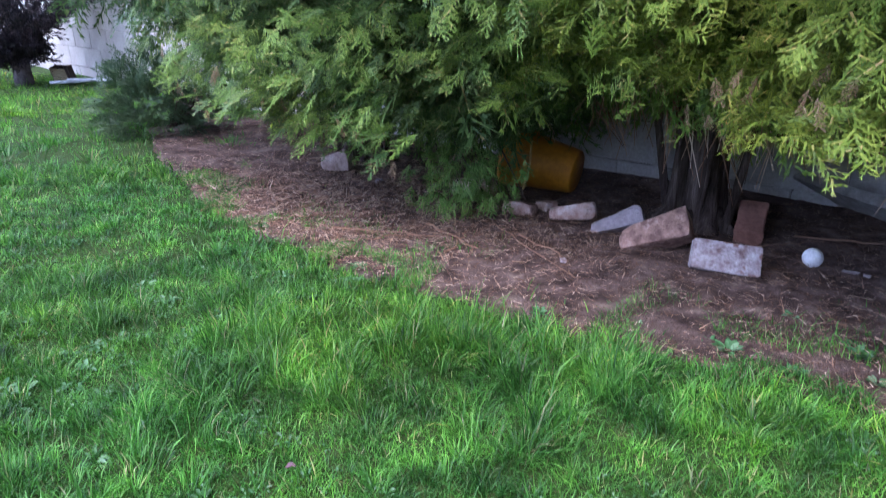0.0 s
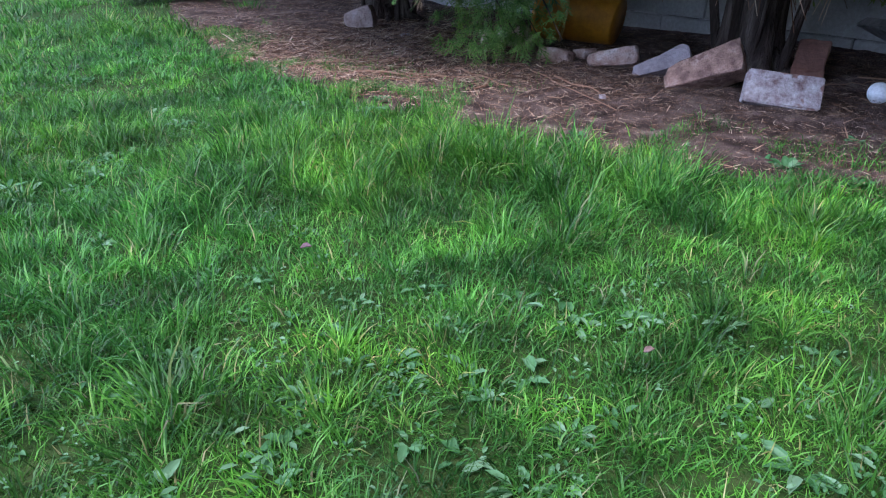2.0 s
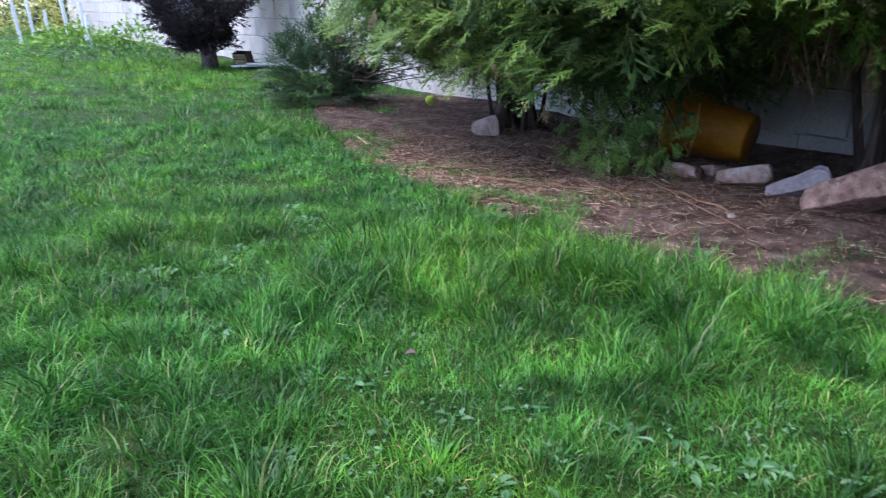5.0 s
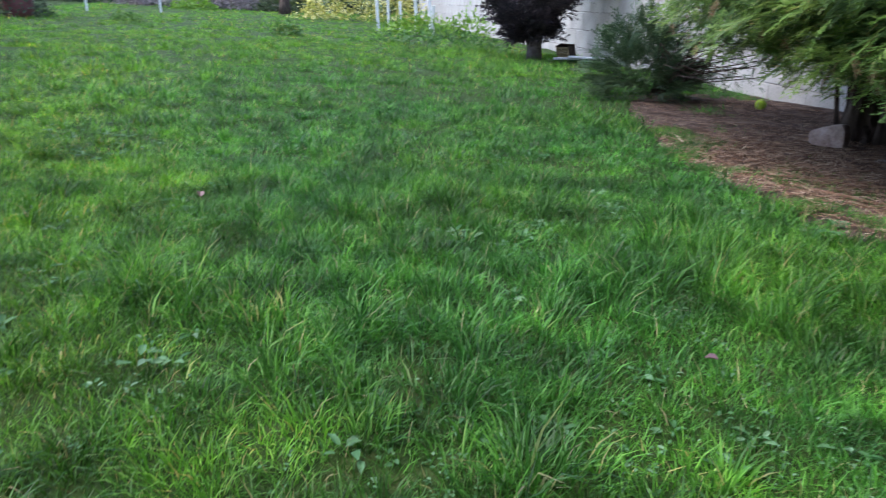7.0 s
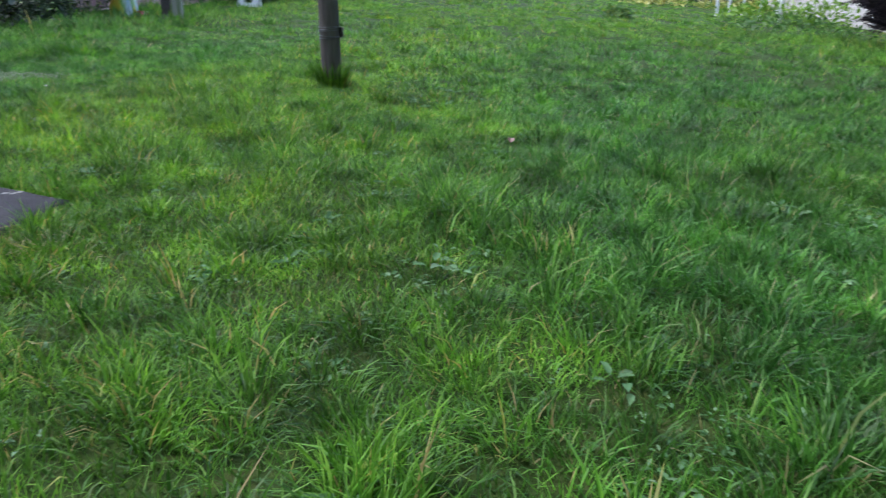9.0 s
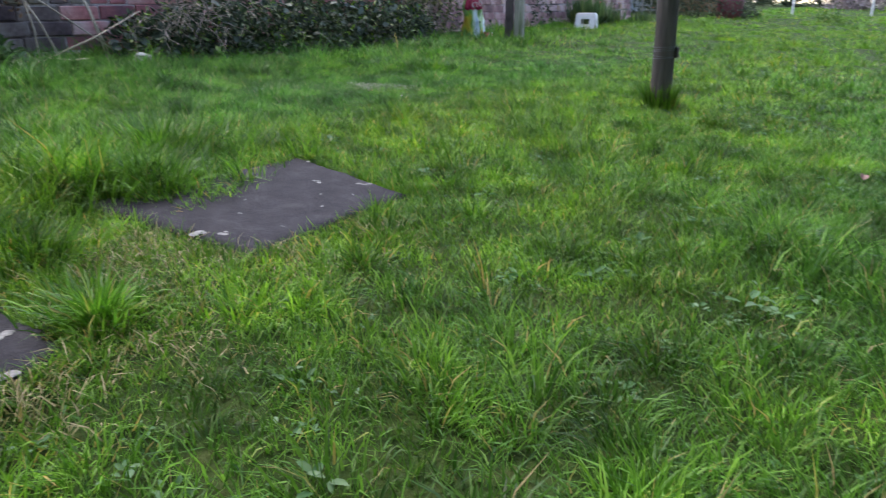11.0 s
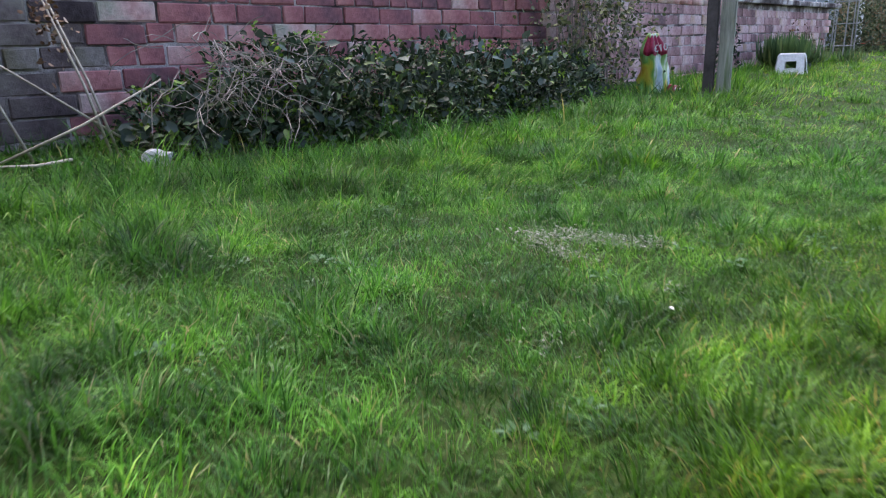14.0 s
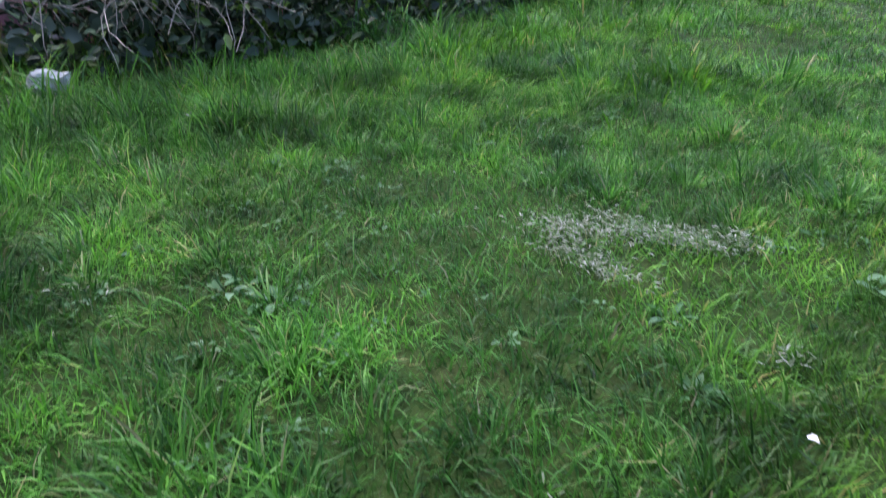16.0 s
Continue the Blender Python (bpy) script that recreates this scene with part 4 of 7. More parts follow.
def lawn():
    chunks = []
    zones = ((-3.1, 2.1, 0.05, 3.9, 420, 54, 0.042, -1, 1.35, 0.0032, 2, 1.0), (-3.6, 3.2, 0.1, 5.6, 210, 42, 0.052, 1.35, 3.2, 0.0052, 2, 1.3),
             (-3.6, 5.4, 1.2, 12.0, 85, 34, 0.085, 3.2, 8.5, 0.0095, 1, 1.7), (-4.5, 8.5, 6.0, 30.0, 18, 20, 0.13, 8.5, 60, 0.024, 1, 1.7))
    for x0, x1, y0, y1, c, per, sp, r0, r1, w, segs, lie in zones:
        x, y, a, l, h = sward(x0, x1, y0, y1, c, per, sp)
        d = ring(x, y) + RNG.normal(0, 0.08, len(x))
        edge = bed_edge(y) + RNG.normal(0.02, 0.055, len(x))
        keep = (d >= r0) & (d < r1) & ((x < edge) | (y > 4.3)) & (x < block_x(y) - 0.06) & (x > -3.55)
        keep &= ~slab_hidden(x, y)
        worn = np.exp(-(((x + 1.6) / 0.28) ** 2 + ((y - 2.56) / 0.12) ** 2))
        keep &= (RNG.random(len(x)) > 0.55 * worn) & (RNG.random(len(x)) > 0.10 * weedy(x, y))
        x, y, a, l, h = x[keep], y[keep], a[keep], l[keep], h[keep]
        hh = height_at(x, y) * h * (1.0 if d.min() < 1 else 1.12)
        keep = hh > 0.010
        n = keep.sum()
        chunks.append(blades(x[keep], y[keep], hh[keep], w * RNG.uniform(0.6, 1.35, n) * (0.75 + 3.5 * hh[keep]), a[keep], np.clip(l[keep] * lie, 0.05 + 0.4 * (lie - 1), 1.9), segs))
    # short blades that fill the sward underneath
    for lo, hi, n, w in ((-1, 1.40, 600000, 0.0031), (1.35, 3.2, 130000, 0.0048)):
        x, y = RNG.uniform(-2.9, 2.4, n), RNG.uniform(0.0, 4.6, n)
        keep = (ring(x, y) >= lo) & (ring(x, y) < hi) & (x < bed_edge(y)) & ~slab_inside(x, y, -0.005)
        x, y = x[keep], y[keep]
        n = len(x)
        chunks.append(blades(x, y, RNG.uniform(0.016, 0.042, n), w * RNG.uniform(0.7, 1.4, n), RNG.uniform(0, 6.283, n), RNG.uniform(0.4, 1.7, n), 1))
    # long thin blades lying over in all directions
    n = 34000
    x, y = RNG.uniform(-2.5, 2.0, n), RNG.uniform(0.05, 3.6, n)
    keep = (ring(x, y) < 1.45) & (x < bed_edge(y)) & ~slab_inside(x, y, 0.03)
    x, y = x[keep], y[keep]
    n = len(x)
    chunks.append(blades(x, y, RNG.uniform(0.030, 0.062, n) * (0.75 + 0.5 * vnoise(x, y, 0.3, 45)), RNG.uniform(0.0018, 0.0036, n), RNG.uniform(0, 6.283, n), RNG.uniform(0.55, 1.45, n), 2))
    far = [(RNG.uniform(-2.8, 3.2), RNG.uniform(3.6, 15), RNG.uniform(0.06, 0.14), 130, RNG.uniform(0.06, 0.10)) for _ in range(110)]
    far += [(RNG.uniform(-2.2, 1.6), RNG.uniform(0.5, 3.6), RNG.uniform(0.025, 0.05), 90, RNG.uniform(0.045, 0.065)) for _ in range(80)]
    # fringe over the slabs' edges
    for q in SLABS:
        n = 1800
        P = np.array(q)
        k, u = RNG.integers(0, 4, n), RNG.random(n)[:, None]
        E = P[k] * (1 - u) + P[(k + 1) % 4] * u
        out = E - P.mean(0)
        E = E + out / np.linalg.norm(out, axis=1, keepdims=True) * RNG.uniform(-0.008, 0.045, n)[:, None]
        chunks.append(blades(E[:, 0], E[:, 1], RNG.uniform(0.018, 0.042, n), RNG.uniform(0.002, 0.0036, n), RNG.uniform(0, 6.283, n), RNG.uniform(0.4, 1.5, n), 2, 0.010))
    chunks.append(tuft(-0.465, 2.90, 0.018, 300, 0.125))
    chunks += [tuft(*q) for q in far if not slab_inside(q[0], q[1], 0.1)]
    # the lawn's strip behind the start of the walk
    x, y, a, l, h = sward(-3.4, 2.3, -1.25, 0.06, 150, 36, 0.055)
    keep = (x < bed_edge(y)) & (x > -3.4)
    x, y, a, l, h = x[keep], y[keep], a[keep], l[keep], h[keep]
    chunks.append(blades(x, y, height_at(x, y) * h, RNG.uniform(0.004, 0.008, len(x)), a, np.clip(l, 0.05, 1.5), 1))
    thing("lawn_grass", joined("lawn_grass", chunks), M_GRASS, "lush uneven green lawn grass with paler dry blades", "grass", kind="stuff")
    thing("long_grass", joined("long_grass", [tuft(qx, qy, qr, int(qn * 0.75), qh) for qx, qy, qr, qn, qh in LONG] + [swath(-2.95, -1.95, 2.45, 4.3, 7000, 0.085, -0.6), swath(-3.2, -1.85, 0.5, 2.3, 6500, 0.055, 0.5), swath(-2.0, -0.9, 2.9, 4.6, 3500, 0.05, 0.2)]), M_TUFT, "long uncut dark green grass tufts beside slabs, post and wall", "grass", kind="stuff")



lawn()


# ---- small leaves, litter ----
LEAF_V = np.array([(0, 0, 0), (0.3, 0.30, 0.05), (0.7, 0.26, 0.04), (1.0, 0, -0.08), (0.7, -0.26, 0.04), (0.3, -0.30, 0.05), (0.5, 0, -0.03)])
LEAF_F = [[0, 6, 1], [1, 6, 2], [2, 6, 3], [3, 6, 4], [4, 6, 5], [5, 6, 0]]
BLADE_V = np.array([(0, 0.05, 0), (0, -0.05, 0), (0.5, -0.06, 0.06), (0.5, 0.06, 0.06), (1.0, 0, -0.02)])
BLADE_F = [[0, 1, 2, 3], [3, 2, 4]]


def leaves(P, D, U, S, v=LEAF_V, f=LEAF_F):
    return repeat_mesh("l", v, f, oriented(D, U, S), P)


def bed_z(x, y):
    return ground_z(x, y) + bumps(x, y) + 0.008


def litter():
    n = 190000
    x, y = RNG.uniform(1.8, 4.0, n), RNG.uniform(-1.0, 4.2, n)
    heap = np.exp(-(((x - 2.6) / 0.7) ** 2 + ((y - 2.1) / 0.9) ** 2))
    bare = np.exp(-(((x - 2.15) / 0.22) ** 2 + ((y - 0.85) / 0.45) ** 2))
    keep = (x > bed_edge(y) + 0.02) & (x < block_x(y) - 0.05) & (RNG.random(n) < 0.55 + 0.45 * heap) & (RNG.random(n) > 0.5 * bare)
    x, y, heap = x[keep], y[keep], heap[keep]
    n = len(x)
    a = RNG.uniform(0, 6.28, n)
    P = np.stack([x, y, bed_z(x, y) + RNG.uniform(0.002, 0.012, n) + 0.014 * heap * RNG.random(n)], -1)
    D = np.stack([np.cos(a), np.sin(a), RNG.normal(0, 0.16, n)], -1)
    U = np.stack([RNG.normal(0, 0.4, n), RNG.normal(0, 0.4, n), np.ones(n)], -1)
    S = RNG.uniform(0.008, 0.038, n) * (1 + 0.9 * heap) * np.where(RNG.random(n) < 0.03, 2.0, 1.0)
    v = BLADE_V[[0, 1, 4]] * np.array([1, 0.55, 1])
    me = joined("needle_litter", [leaves(P, D, U, S, v, [[0, 1, 2]])])
    thing("needle_litter", me, M_STRAW, "dry brown conifer needles and straw on bare soil", "litter", kind="stuff")


def lawn_weeds():
    """Low rosettes of plantain, dandelion and clover between the blades."""
    ch = []
    for n, k, s0, s1, width, lift, cut in ((1700, 6, 0.014, 0.030, 0.66, 0.22, 0.20), (6500, 6, 0.006, 0.012, 0.8, 0.25, 0.10)):
        cx, cy = RNG.uniform(-2.2, 1.95, n), RNG.uniform(0.0, 3.4, n)
        w = weedy(cx, cy)
        keep = (w > cut) & (RNG.random(n) < 0.15 + 0.6 * w) & (cx < bed_edge(cy) - 0.03) & ~slab_inside(cx, cy, 0.03) & (ring(cx, cy) < 1.7) & (RNG.random(n) < np.where(cx > 0.1, 1.0, 0.3))
        cx, cy = cx[keep], cy[keep]
        m = len(cx) * k
        rep = lambda v: np.repeat(v, k)
        a = rep(RNG.uniform(0, 6.28, len(cx))) + np.tile(np.arange(k) * 2 * np.pi / k, len(cx)) + RNG.normal(0, 0.35, m)
        x, y = rep(cx) + np.cos(a) * 0.006 + RNG.normal(0, 0.006, m), rep(cy) + np.sin(a) * 0.006 + RNG.normal(0, 0.006, m)
        S = rep(RNG.uniform(s0, s1, len(cx))) * RNG.uniform(0.55, 1.2, m)
        P = np.stack([x, y, ground_z(x, y) + bumps(x, y) + rep(RNG.uniform(0.003, 0.013, len(cx)))], -1)
        D = np.stack([np.cos(a), np.sin(a), RNG.uniform(-0.05, 2 * lift, m)], -1)
        U = np.stack([RNG.normal(0, 0.2, m), RNG.normal(0, 0.2, m), np.ones(m)], -1)
        ch.append(leaves(P, D, U, S, LEAF_V * np.array([1, width, 1.6])))
    thing("lawn_weeds", joined("lawn_weeds", ch), M_WEED, "pale blue-green plantain, dandelion and clover leaves in the lawn", "weeds", kind="stuff")


def rosette(x, y, size, count, label, mat=None, name="weed_plant", up=0.5, group="weeds at the bed's edge"):
    r = np.random.default_rng(int(abs(x * 1000 + y * 77)))
    z = float(bed_z(x, y)) if x > float(bed_edge(y)) else gz(x, y) + float(bumps(x, y)) + 0.004
    a = r.uniform(0, 6.28, count)
    P = np.stack([0.008 * np.cos(a), 0.008 * np.sin(a), np.zeros(count)], -1)
    D = np.stack([np.cos(a), np.sin(a), r.uniform(0.1, 2 * up, count)], -1)
    v = LEAF_V * np.array([1, 0.8 if up > 0.3 else 0.5, 1.5])
    me = joined(name, [leaves(P, D, np.tile((0, 0, 1.0), (count, 1)) + r.normal(0, 0.2, (count, 3)), size * r.uniform(0.5, 1.1, count), v)])
    ob = thing(name, me, mat or M_WEED, label, "weed", group)
    ob.location = (x, y, z)


litter()
lawn_weeds()
for wx, wy, ws, wc in ((2.03, 2.12, 0.085, 16), (1.93, 0.86, 0.06, 10), (2.02, 0.42, 0.05, 10), (1.96, 0.22, 0.07, 14), (2.02, 0.05, 0.055, 12), (2.0, 0.37, 0.08, 16), (2.32, 0.28, 0.05, 9), (2.12, 0.72, 0.04, 8), (1.90, 1.50, 0.06, 9), (2.15, 0.10, 0.085, 16), (2.2, 0.12, 0.05, 8), (2.02, 0.62, 0.045, 8)):
    rosette(wx, wy, ws * 0.42, wc + 8, "small green broad-leaved weed growing at the edge of the bed")


for wx, wy, ws in ((0.794, 0.333, 0.045), (0.994, 0.12, 0.06), (1.107, 0.527, 0.05), (0.837, 1.195, 0.05), (0.883, 0.944, 0.045), (0.896, 0.331, 0.05), (0.763, 0.607, 0.045), (0.851, 0.535, 0.04), (-1.455, 2.423, 0.05), (-1.375, 2.317, 0.05), (-1.223, 1.989, 0.045), (-1.249, 2.121, 0.04), (-1.244, 1.904, 0.04)):
    rosette(wx, wy, ws * (0.66 if wx > 0 else 0.55), 11, "pale green broad-leaved weed rosette in the lawn", up=0.2, group="weeds in the lawn")


def edge_grass():
    """Thin grass and sedge creeping into the bed."""
    n = 22000
    y = RNG.uniform(-0.2, 3.2, n)
    x = bed_edge(y) + np.abs(RNG.normal(0, 0.20, n))
    clump = vnoise(x, y, 0.13, 71)
    keep = (clump > np.where(y < 0.75, 0.42, 0.54)) & (np.abs(y - 0.95) > 0.25 * (x < 2.6))
    x, y = x[keep], y[keep]
    m = len(x)
    me = joined("sparse_grass", [blades(x, y, RNG.uniform(0.02, 0.055, m), RNG.uniform(0.002, 0.0035, m), RNG.uniform(0, 6.28, m), RNG.uniform(0.3, 1.0, m), 2, -0.004)])
    thing("sparse_grass", me, M_GRASS, "thin tufts of grass creeping into the bare bed", "grass", kind="stuff")


edge_grass()


# ---- slabs ----
def paving_slab(quad, spots, label):
    cx, cy = np.mean(np.array(quad), 0).tolist()
    e = base_at("paving_slab", cx, cy, gz(cx, cy) + 0.008, 0, label, "paving slab", "stepping slabs in the lawn")
    e.rotation_euler = (math.atan(-0.0174), math.atan(0.041), 0)
    A, B, C, D = [Vector((px - cx, py - cy, 0)) for px, py in quad]
    n = 30
    bm = bmesh.new()
    top, low = {}, {}
    for i in range(n + 1):
        for j in range(n + 1):
            u, v = i / n, j / n
            p = A.lerp(B, u).lerp(D.lerp(C, u), v)
            rim = min(i, j, n - i, n - j)
            if rim == 0:
                p += noise.noise_vector(p * 17) * 0.010 + noise.noise_vector(p * 55) * 0.004
            p.z = 0.0005 * noise.noise(p * 7) + 0.0003 * noise.noise(p * 30) - (0.006 if rim == 0 else 0)
            top[i, j] = bm.verts.new(p)
            if rim == 0:
                low[i, j] = bm.verts.new((p.x, p.y, -0.05))
    for i in range(n):
        for j in range(n):
            bm.faces.new((top[i, j], top[i + 1, j], top[i + 1, j + 1], top[i, j + 1]))
    edge = [(i, 0) for i in range(n)] + [(n, j) for j in range(n)] + [(n - i, n) for i in range(n)] + [(0, n - j) for j in range(n)]
    for a, b in zip(edge, edge[1:] + edge[:1]):
        bm.faces.new((top[b], top[a], low[a], low[b]))
    bmesh.ops.recalc_face_normals(bm, faces=bm.faces)
    part("slab", bm, M_SLAB, e, "dark blue-grey riven stone", smooth=True)
    for i, (x, y, r) in enumerate(spots):
        r *= 0.85
        rr = random.Random(i + int(cx * 100))
        bm = bmesh.new()
        for k in range(rr.choice((2, 3, 4))):
            ox, oy = x - cx + rr.uniform(-r, r) * (k > 0), y - cy + rr.uniform(-r, r) * (k > 0)
            q = r * rr.uniform(0.28, 0.55)
            ring_v = [bm.verts.new((ox + math.cos(t * 0.571) * q * rr.uniform(0.7, 1.2), oy + math.sin(t * 0.571) * q * rr.uniform(0.7, 1.2), 0.0009 + 0.0001 * k)) for t in range(11)]
            mid = bm.verts.new((ox, oy, 0.0014 + 0.0001 * k))
            for t in range(11):
                bm.faces.new((ring_v[t], ring_v[(t + 1) % 11], mid))
        part("lichen", bm, M_LICHEN, e, "pale grey lichen patch")


paving_slab(SLABS[0], [(-0.657, 1.194, 0.018), (-0.566, 1.237, 0.016), (-0.80, 1.31, 0.016), (-0.56, 0.823, 0.021), (-0.535, 0.838, 0.014), (-0.52, 1.06, 0.007), (-0.66, 1.0, 0.006), (-0.58, 1.12, 0.005), (-0.49, 0.93, 0.006), (-0.6, 0.93, 0.005), (-0.53, 1.16, 0.005)],
            "dark stone stepping slab with lichen spots, sunk in the lawn")
paving_slab(SLABS[1], [(-0.503, 0.405, 0.022), (-0.435, 0.447, 0.024), (-0.368, 0.353, 0.018), (-0.342, 0.41, 0.020), (-0.395, 0.344, 0.014), (-0.53, 0.462, 0.009), (-0.55, 0.30, 0.012), (-0.44, 0.22, 0.014), (-0.60, 0.38, 0.012), (-0.43, 0.30, 0.006), (-0.40, 0.28, 0.005)],
            "dark stone slab with pale lichen patches in long grass")


# ---- bricks, stones and toys in the bed ----
def loose_block(name, size, x, y, lift, rot, mat, label, category, rough=0.004, seed=0, wedge=0.0, group=""):
    """A chipped brick, or for a stone an angular lump cut by a few flat breaks."""
    sx, sy, sz = size
    r = random.Random(seed)
    if name == "stone":
        bm = bmesh.new()
        for a in (-1, 1):
            for b in (-1, 1):
                for c in (-1, 1):
                    for _ in range(3):
                        k = 1 - wedge * (a * 0.5 + 0.5)
                        bm.verts.new((a * sx / 2 * r.uniform(0.72, 1), b * sy / 2 * r.uniform(0.72, 1) * (1 - 0.5 * (1 - k)), c * sz / 2 * r.uniform(0.72, 1) * k))
        bmesh.ops.convex_hull(bm, input=bm.verts)
        bmesh.ops.delete(bm, geom=[v for v in bm.verts if not v.link_faces], context="VERTS")
        bmesh.ops.triangulate(bm, faces=bm.faces)
        bmesh.ops.subdivide_edges(bm, edges=list(bm.edges), cuts=3, use_grid_fill=True)
        for _ in range(2):
            bmesh.ops.smooth_vert(bm, verts=bm.verts, factor=0.5, use_axis_x=True, use_axis_y=True, use_axis_z=True)
        for v in bm.verts:
            v.co += noise.noise_vector(v.co * 22 + Vector((seed * 3.1, 0, 1))) * rough * 0.7 + noise.noise_vector(v.co * 70) * rough * 0.25
    else:
        bm = box_bm(sx, sy, sz, bevel=min(size) * 0.06, seg=2, cuts=2)
        for v in bm.verts:
            v.co += noise.noise_vector(v.co * 16 + Vector((seed * 7.7, 1.3, 0))) * rough * 1.6 + Vector((r.uniform(-1, 1), r.uniform(-1, 1), r.uniform(-1, 1))) * rough * 0.3
    me = to_mesh(bm, name)
    ob = thing(name, me, mat, label, category, group)
    ob.matrix_world = pose(x, y, float(bed_z(x, y)) + lift, *rot)


EDGING = "stones edging the bed"
loose_block("brick", (0.215, 0.10, 0.068), 2.612, 0.532, 0.045, (64, 5, -67), M_PALEBRICK, "whitish mortar-stained brick lying on its side on the soil", "brick", 0.003, 1, group=EDGING)
loose_block("brick", (0.215, 0.10, 0.066), 3.04, 0.545, 0.055, (0, -17, 8), surface("orange_brick", [(0.3, (0.16, 0.07, 0.05)), (0.6, (0.27, 0.13, 0.09)), (0.8, (0.35, 0.20, 0.15))], 9, 0.9, 70, 0.005), "reddish brown brick leaning among the conifer roots", "brick", 0.003, 2, group=EDGING)
loose_block("stone", (0.27, 0.12, 0.115), 2.70, 0.79, 0.050, (42, 22, 108), M_STONE, "large pinkish tan broken stone tilted on the soil", "stone", 0.008, 3, 0.30, EDGING)
loose_block("stone", (0.215, 0.10, 0.085), 2.83, 0.985, 0.036, (34, 22, 112), surface("grey_stone", [(0.3, (0.20, 0.17, 0.175)), (0.6, (0.33, 0.28, 0.285)), (0.8, (0.43, 0.37, 0.36))], 11, 0.9, 80, 0.006), "mauve-grey wedge of stone beside the trunk", "stone", 0.007, 4, 0.45, EDGING)
loose_block("stone", (0.20, 0.10, 0.080), 2.90, 1.205, 0.030, (20, 8, 115), M_STONE, "small tan rounded stone on the soil", "stone", 0.010, 5, 0.3, EDGING)
loose_block("stone", (0.15, 0.10, 0.06), 2.85, 1.425, 0.022, (10, -4, 100), M_STONE, "flat pale stone under the drooping branch", "stone", 0.010, 6, 0.2, EDGING)
loose_block("stone", (0.10, 0.07, 0.05), 2.96, 1.355, 0.020, (5, 10, 60), M_STONE, "small brownish stone by the bucket", "stone", 0.009, 7, 0.2, EDGING)
loose_block("stone", (0.24, 0.12, 0.09), 3.0, 1.76, 0.035, (12, 5, 100), M_STONE, "broad pinkish stone half hidden by leaves", "stone", 0.010, 8, 0.2, EDGING)
loose_block("stone", (0.16, 0.11, 0.12), 3.00, 2.62, 0.055, (5, 12, 118), surface("pale_stone", [(0.3, (0.22, 0.145, 0.12)), (0.55, (0.37, 0.27, 0.23)), (0.8, (0.48, 0.40, 0.36))], 24, 0.9, 90, 0.010), "pinkish broken stone block against a tree trunk", "stone", 0.005, 9, 0.38, EDGING)
loose_block("stone", (0.06, 0.035, 0.016), 2.92, 2.26, 0.010, (0, 6, 20), M_PALEBRICK, "flat white chip of stone on the straw", "stone", 0.003, 10, 0.2)
loose_block("stone", (0.09, 0.03, 0.012), 2.80, 0.165, 0.006, (0, 3, 75), M_PALEBRICK, "thin pale splinter of stone on the soil", "stone", 0.003, 11, 0.3)
loose_block("stone", (0.035, 0.022, 0.015), 2.38, 1.0, 0.006, (0, 3, 35), M_PALEBRICK, "tiny white pebble on dark soil", "stone", 0.003, 12, 0.3)


def old_plank():
    """A weathered plank lying along the foot of the wall behind the trunk."""
    a, b = Vector((3.98, 0.66, -0.165)), Vector((3.36, 0.10, -0.115))
    d = b - a
    bm = box_bm(d.length, 0.17, 0.045, bevel=0.006, seg=2)
    bmesh.ops.subdivide_edges(bm, edges=[q for q in bm.edges if q.calc_length() > 0.4], cuts=14)
    for v in bm.verts:
        v.co += Vector((0, 0.010 * noise.noise(v.co * 9), 0.006 * noise.noise(v.co * 12 + Vector((0, 3, 0)))))
    ob = thing("plank", to_mesh(bm, "plank"), surface("silvered_timber", [(0.3, (0.17, 0.16, 0.15)), (0.55, (0.30, 0.285, 0.27)), (0.8, (0.42, 0.41, 0.39))], 16, 0.9, 90, 0.006), "grey weathered plank tilted against the foot of the wall", "plank")
    ob.matrix_world = Matrix.Translation((a + b) / 2 + Vector((0.02, -0.02, 0.065))) @ Matrix.Rotation(math.atan2(d.y, d.x), 4, "Z") @ Matrix.Rotation(-math.asin(d.z / d.length), 4, "Y") @ Matrix.Rotation(radians(-36), 4, "X")


old_plank()


def ball(name, x, y, r, mat, label, seam=False):
    bm = bmesh.new()
    bmesh.ops.create_icosphere(bm, subdivisions=4, radius=r)
    e = base_at(name, x, y, float(bed_z(x, y)) + r * 0.86, 20, label, "ball")
    part("shell", bm, mat, e, smooth=True)
    if seam:
        pts = []
        for k in range(49):
            t = 2 * math.pi * k / 48
            p = Vector((math.cos(t) + 0.33 * math.cos(3 * t), math.sin(t) - 0.33 * math.sin(3 * t), 1.15 * math.sin(2 * t))).normalized()
            pts.append(p * r * 1.004)
        part("seam", tube(pts, [0.0016] * 49, 5), M_PALEBRICK, e, "curved white rubber seam", smooth=True)


ball("tennis_ball", 3.66, 3.82, 0.034, surface("felt", [(0.3, (0.34, 0.50, 0.05)), (0.7, (0.48, 0.66, 0.09))], 30, 1.0, 400, 0.003, spec=0.1), "fuzzy yellow-green tennis ball lying on the bed", True)
ball("ball", 2.83, 0.30, 0.033, surface("white_rubber", [(0.3, (0.66, 0.66, 0.66)), (0.7, (0.82, 0.82, 0.82))], 8, 0.45, 120, 0.0006), "plain white ball resting on the soil")


